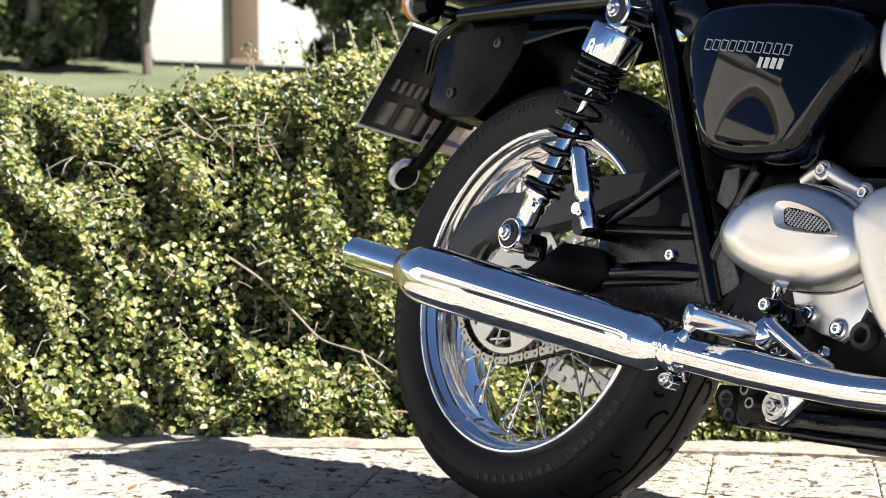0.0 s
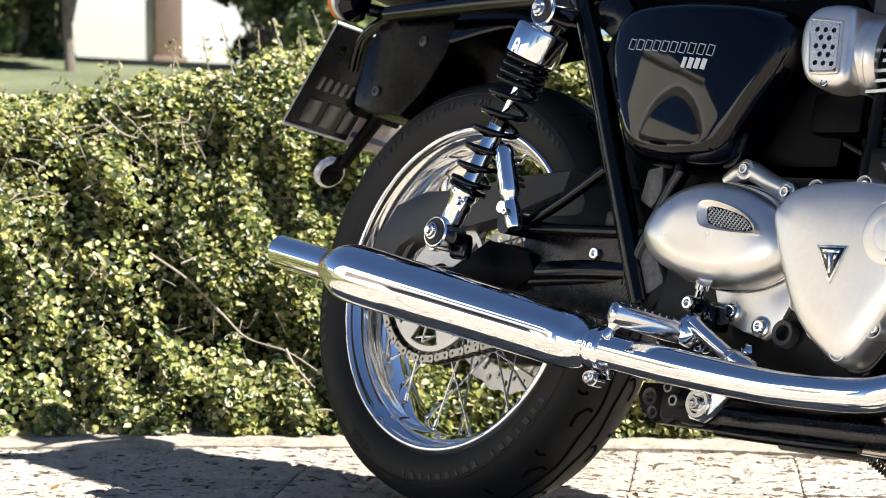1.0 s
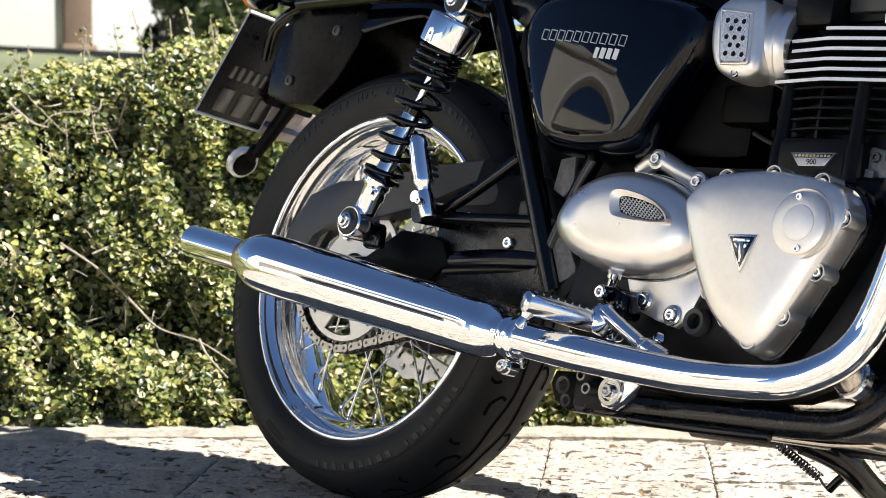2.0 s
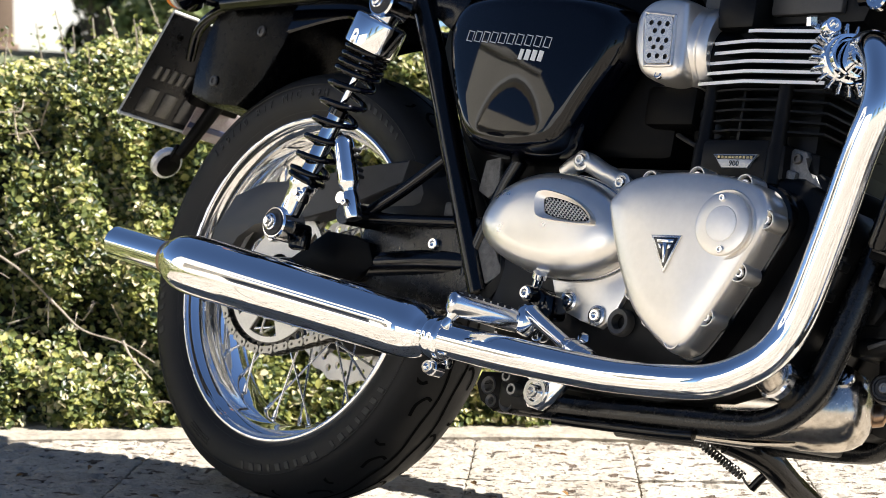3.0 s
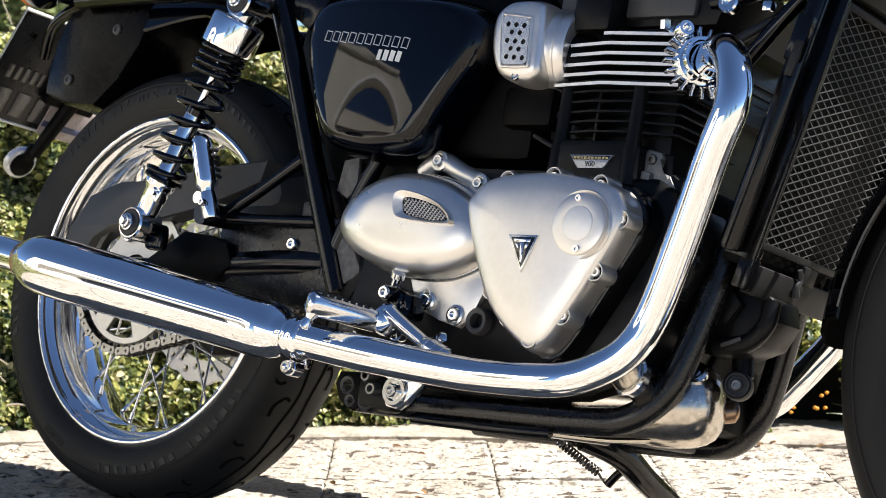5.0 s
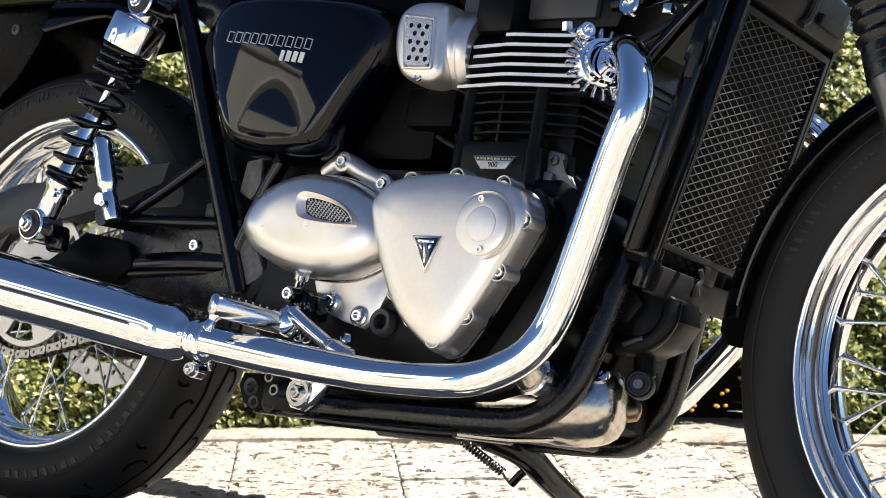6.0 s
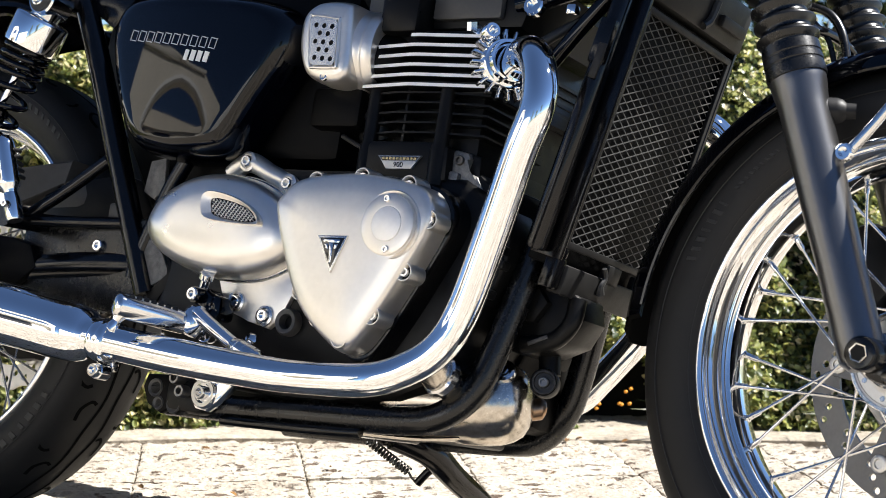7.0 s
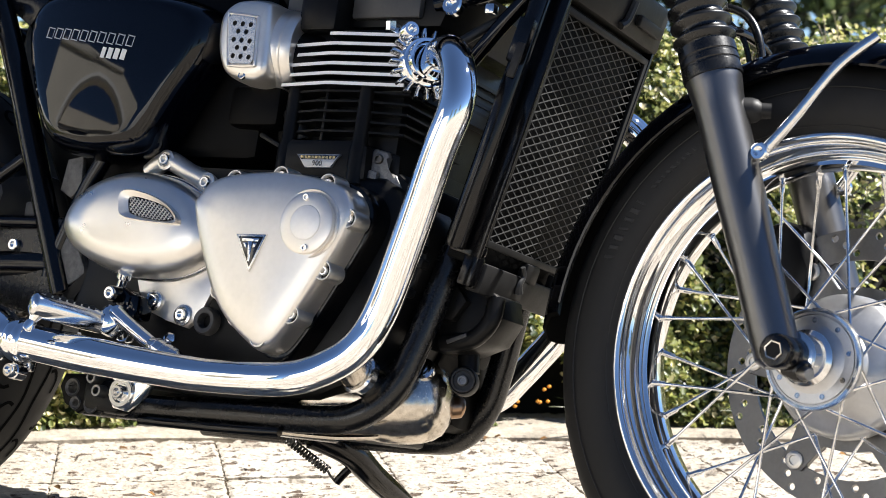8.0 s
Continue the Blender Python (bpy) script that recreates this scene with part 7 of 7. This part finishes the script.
# ---------- seat and tank ----------
part("seat", merge(dome([(-0.30, 0.775), (-0.24, 0.835), (0.0, 0.845), (0.25, 0.83), (0.50, 0.82), (0.60, 0.79), (0.58, 0.755), (0.30, 0.745), (0.0, 0.75), (-0.26, 0.755)], [(0.90, -0.110), (0.97, -0.104), (1.0, -0.085), (1.0, 0.085), (0.97, 0.104), (0.90, 0.110)], (0.15, 0.79), 5)), SEAT, BIKE, "long black vinyl seat")
part("fuel_tank", merge(dome([(0.62, 0.76), (0.60, 0.82), (0.66, 0.90), (0.80, 0.945), (0.98, 0.94), (1.07, 0.90), (1.09, 0.83), (1.04, 0.775), (0.85, 0.752)], [(0.75, -0.155), (0.92, -0.142), (1.0, -0.110), (1.0, 0.110), (0.92, 0.142), (0.75, 0.155)], (0.84, 0.84), 6)), PAINT, BIKE, "gloss black fuel tank")


# ---------- paving ----------
U = Vector((0.755, 0.656, 0)).normalized()
V = Vector((-U.y, U.x, 0))
PAVE_O = Vector((0.10, 0.30, 0))
BED = Matrix(((U.x, V.x, 0, PAVE_O.x), (U.y, V.y, 0, PAVE_O.y), (0, 0, 1, 0), (0, 0, 0, 1)))
SLAB = 0.2635


def outer_paving():
    bm = bmesh.new()
    inner, outer = 4.44, 34.0
    xs, ys = [-outer, -inner, inner, outer], [-outer, -4.31, 0.72]
    for i in range(3):
        for j in range(2):
            bed = i == 1 and j == 1
            z = -0.0095 if bed else -0.003
            bm.faces.new([bm.verts.new(BED @ Vector(p)) for p in ((xs[i], ys[j], z), (xs[i + 1], ys[j], z), (xs[i + 1], ys[j + 1], z), (xs[i], ys[j + 1], z))])
    me = bpy.data.meshes.new("pavement")
    for k, f in enumerate(bm.faces):
        f.material_index = 1 if k == 3 else 0
    bm.to_mesh(me)
    bm.free()
    me.materials.append(SLAB_REST)
    me.materials.append(SAND)
    return tagged(new("pavement", me), "worn cream paving slabs with pitted faces and sandy joints", "paving", kind="structure")


PAVEMENT = outer_paving()


def slab_from(grid_x, grid_y, height, name):
    """A slab: a top of the given heights, its edges ragged, and its sides down into the bed."""
    nx, ny = len(grid_x), len(grid_y)
    verts = [(float(x), float(y), float(height[j, i])) for j, y in enumerate(grid_y) for i, x in enumerate(grid_x)]
    faces = [(j * nx + i, j * nx + i + 1, (j + 1) * nx + i + 1, (j + 1) * nx + i) for j in range(ny - 1) for i in range(nx - 1)]
    rim = [i for i in range(nx)] + [j * nx + nx - 1 for j in range(1, ny)] + [(ny - 1) * nx + i for i in range(nx - 2, -1, -1)] + [j * nx for j in range(ny - 2, 0, -1)]
    base = len(verts)
    verts += [(verts[k][0], verts[k][1], -0.03) for k in rim]
    n = len(rim)
    faces += [(rim[i], base + i, base + (i + 1) % n, rim[(i + 1) % n]) for i in range(n)]
    me = bpy.data.meshes.new(name)
    me.from_pydata(verts, [], faces)
    for poly in me.polygons:
        poly.use_smooth = True
    me.set_sharp_from_angle(angle=radians(48))
    me.materials.append(SLAB_FACE)
    return me


def chip(X, Y, Z, u, v, wide, deep, drop, rng):
    """Breaks a hollow out of a face: a slope down and a steep ragged wall at its far side."""
    wall = v + 0.0035 * np.sin((X - u) / wide * 4.0 + rng.uniform(0, 6)) + 0.0015 * np.sin((X - u) / wide * 11.0 + rng.uniform(0, 6))
    run = np.clip((Y - wall + deep) / deep, 0, 1) * (Y < wall)
    Z -= drop * run * np.clip(1.6 - 1.6 * ((X - u) / wide) ** 2, 0, 1)


def pitted_slab(seed):
    """A slab with staggered rows of rough oval pits, as cast to look like laid stone."""
    rng = np.random.default_rng(seed)
    half = SLAB / 2 - 0.0006
    gx, gy = np.linspace(-half, half, 48), np.linspace(-half, half, 80)
    X, Y = np.meshgrid(gx, gy)
    Z = 0.0009 * noise_field(X * 26, Y * 40, seed + 40) + 0.0007 * noise_field(X * 70, Y * 110, seed + 60) + rng.normal(0, 0.00035, X.shape)
    for row in range(5):
        v = (row + 0.5) * SLAB / 5 - SLAB / 2
        Z -= 0.0022 * np.exp(-((Y - v - SLAB / 10 + 0.004 * np.sin(X * 34 + row)) / 0.0045) ** 2) * (0.5 + 0.5 * np.sin(X * 55 + 2.1 * row + seed))
        for col in range(2):
            u = (col * 0.5 + (0.13 if row % 2 else 0.38)) * SLAB - SLAB / 2
            for k in range(int(rng.integers(1, 4))):
                chip(X, Y, Z, u + rng.normal(0, 0.013), v + rng.normal(0, 0.006), rng.uniform(0.007, 0.019), rng.uniform(0.014, 0.030), rng.uniform(0.004, 0.0085), rng)
    for k in range(26):
        a, b = rng.uniform(-half, half, 2)
        chip(X, Y, Z, a, b, rng.uniform(0.003, 0.008), rng.uniform(0.006, 0.014), rng.uniform(0.002, 0.004), rng)
    gap = np.minimum(half - np.abs(X), half - np.abs(Y))
    Z -= 0.0018 * np.exp(-(gap / (0.0022 + 0.0016 * noise_field(X * 60, Y * 60, seed + 5))) ** 2)
    me = slab_from(gx, gy, np.maximum(Z, -0.012), "slab")
    for v in me.vertices:           # ragged edges
        x, y, z = v.co
        if half - abs(x) < 0.004:
            v.co.x -= math.copysign(max(0.0, 0.0008 + 0.0016 * math.sin(y * 190 + seed) * math.sin(y * 71 + 2 * seed)), x)
        if half - abs(y) < 0.003:
            v.co.y -= math.copysign(max(0.0, 0.0005 + 0.0014 * math.sin(x * 170 + seed)), y)
    return me


def plain_slab(seed):
    rng = np.random.default_rng(seed)
    half = SLAB / 2 - 0.0014
    g = np.array([-half, -half + 0.006, 0.0, half - 0.006, half])
    Z = rng.normal(0, 0.0008, (5, 5))
    Z[0], Z[-1], Z[:, 0], Z[:, -1] = -0.005, -0.005, -0.005, -0.005
    return slab_from(g, g, Z, "far_slab")


SLABS, FAR_SLABS = [pitted_slab(s) for s in range(9)], [plain_slab(s) for s in range(4)]


def lay_slabs():
    rng = random.Random(11)
    rest_v, rest_f = [], []
    for j in range(-16, 3):
        for i in range(-17, 17):
            at = Vector((0.1243 + i * SLAB + rng.uniform(-0.0012, 0.0012), 0.1318 + j * SLAB + rng.uniform(-0.0012, 0.0012), rng.uniform(-0.0015, 0.001)))
            m = BED @ Matrix.Translation(at) @ Euler((radians(rng.uniform(-0.3, 0.3)), radians(rng.uniform(-0.3, 0.3)), radians(rng.uniform(-0.3, 0.3)))).to_matrix().to_4x4()
            near = -8 <= i <= 7 and -2 <= j
            me = SLABS[rng.randrange(9)] if near else FAR_SLABS[rng.randrange(4)]
            if near or (-8 <= i <= 7 and -10 <= j):
                ob = new("slab", me)
                ob.matrix_world = m
                ob.parent = PAVEMENT
            else:
                k = len(rest_v)
                rest_v += [m @ v.co for v in me.vertices]
                rest_f += [[k + v for v in poly.vertices] for poly in me.polygons]
    me = bpy.data.meshes.new("further_slabs")
    me.from_pydata(rest_v, [], rest_f)
    me.materials.append(SLAB_REST)
    ob = new("further_slabs", me)
    ob.parent = PAVEMENT
    tagged(ob, kind="stuff")


def edging():
    """A smooth concrete strip along the foot of the hedge."""
    path = spline([(x, y, 0) for x, y in HEDGE_FOOT], 8)
    bm, rings = bmesh.new(), []
    for i, p in enumerate(path):
        t = (path[min(i + 1, len(path) - 1)] - path[max(i - 1, 0)]).normalized()
        o = Vector((t.y, -t.x, 0))
        w = 0.006 * math.sin(i * 1.3)
        rings.append([bm.verts.new(p + o * a + Vector((0, 0, z))) for a, z in ((0.075 + w, -0.03), (0.075 + w, 0.004), (0.068 + w, 0.008), (-0.10, 0.010), (-0.10, -0.03))])
    bridge(bm, rings)
    tagged(part("edging", bm, EDGING), "pale concrete edging strip along the hedge", "kerb", kind="structure")


def litter():
    """Dead leaves and crumbs on the paving, and grass tufts in the joints."""
    rng = np.random.default_rng(21)
    n = 420
    a, b = rng.uniform(-2.2, 2.2, n), np.minimum(0.75, rng.uniform(-1.0, 0.8, n) ** 1)
    pos = np.stack([PAVE_O.x + U.x * a + V.x * b, PAVE_O.y + U.y * a + V.y * b, np.full(n, 0.006)], 1)
    nrm = np.stack([rng.normal(0, 0.3, n), rng.normal(0, 0.3, n), np.ones(n)], 1)
    ob = foliage(None, "leaf_litter", pos, nrm, rng.uniform(0.004, 0.016, n), 0.6, LEAF_DRY, rng)
    tagged(ob, "small dry leaves and crumbs lying on the slabs", "leaf litter")
    for k, (x, y) in enumerate(((0.86, 1.24), (0.95, 1.33), (0.60, 1.10))):
        blades = []
        for j in range(16):
            ang, ln = rng.uniform(0, 6.28), rng.uniform(0.03, 0.085)
            o = Vector((math.cos(ang), math.sin(ang), 0))
            p = Vector((x, y, 0)) + o * rng.uniform(0, 0.012)
            blades.append(tube([p, p + o * ln * 0.35 + Vector((0, 0, ln * 0.7)), p + o * ln * 0.9 + Vector((0, 0, ln * 0.8))], [0.0014, 0.0011, 0.0004], 4, 3))
        tagged(part("grass_tuft", merge(*blades), LEAF_TREE), "small green grass tuft growing at the hedge foot", "grass tuft", group="grass tufts", kind="stuff")


edging()
litter()
lay_slabs()
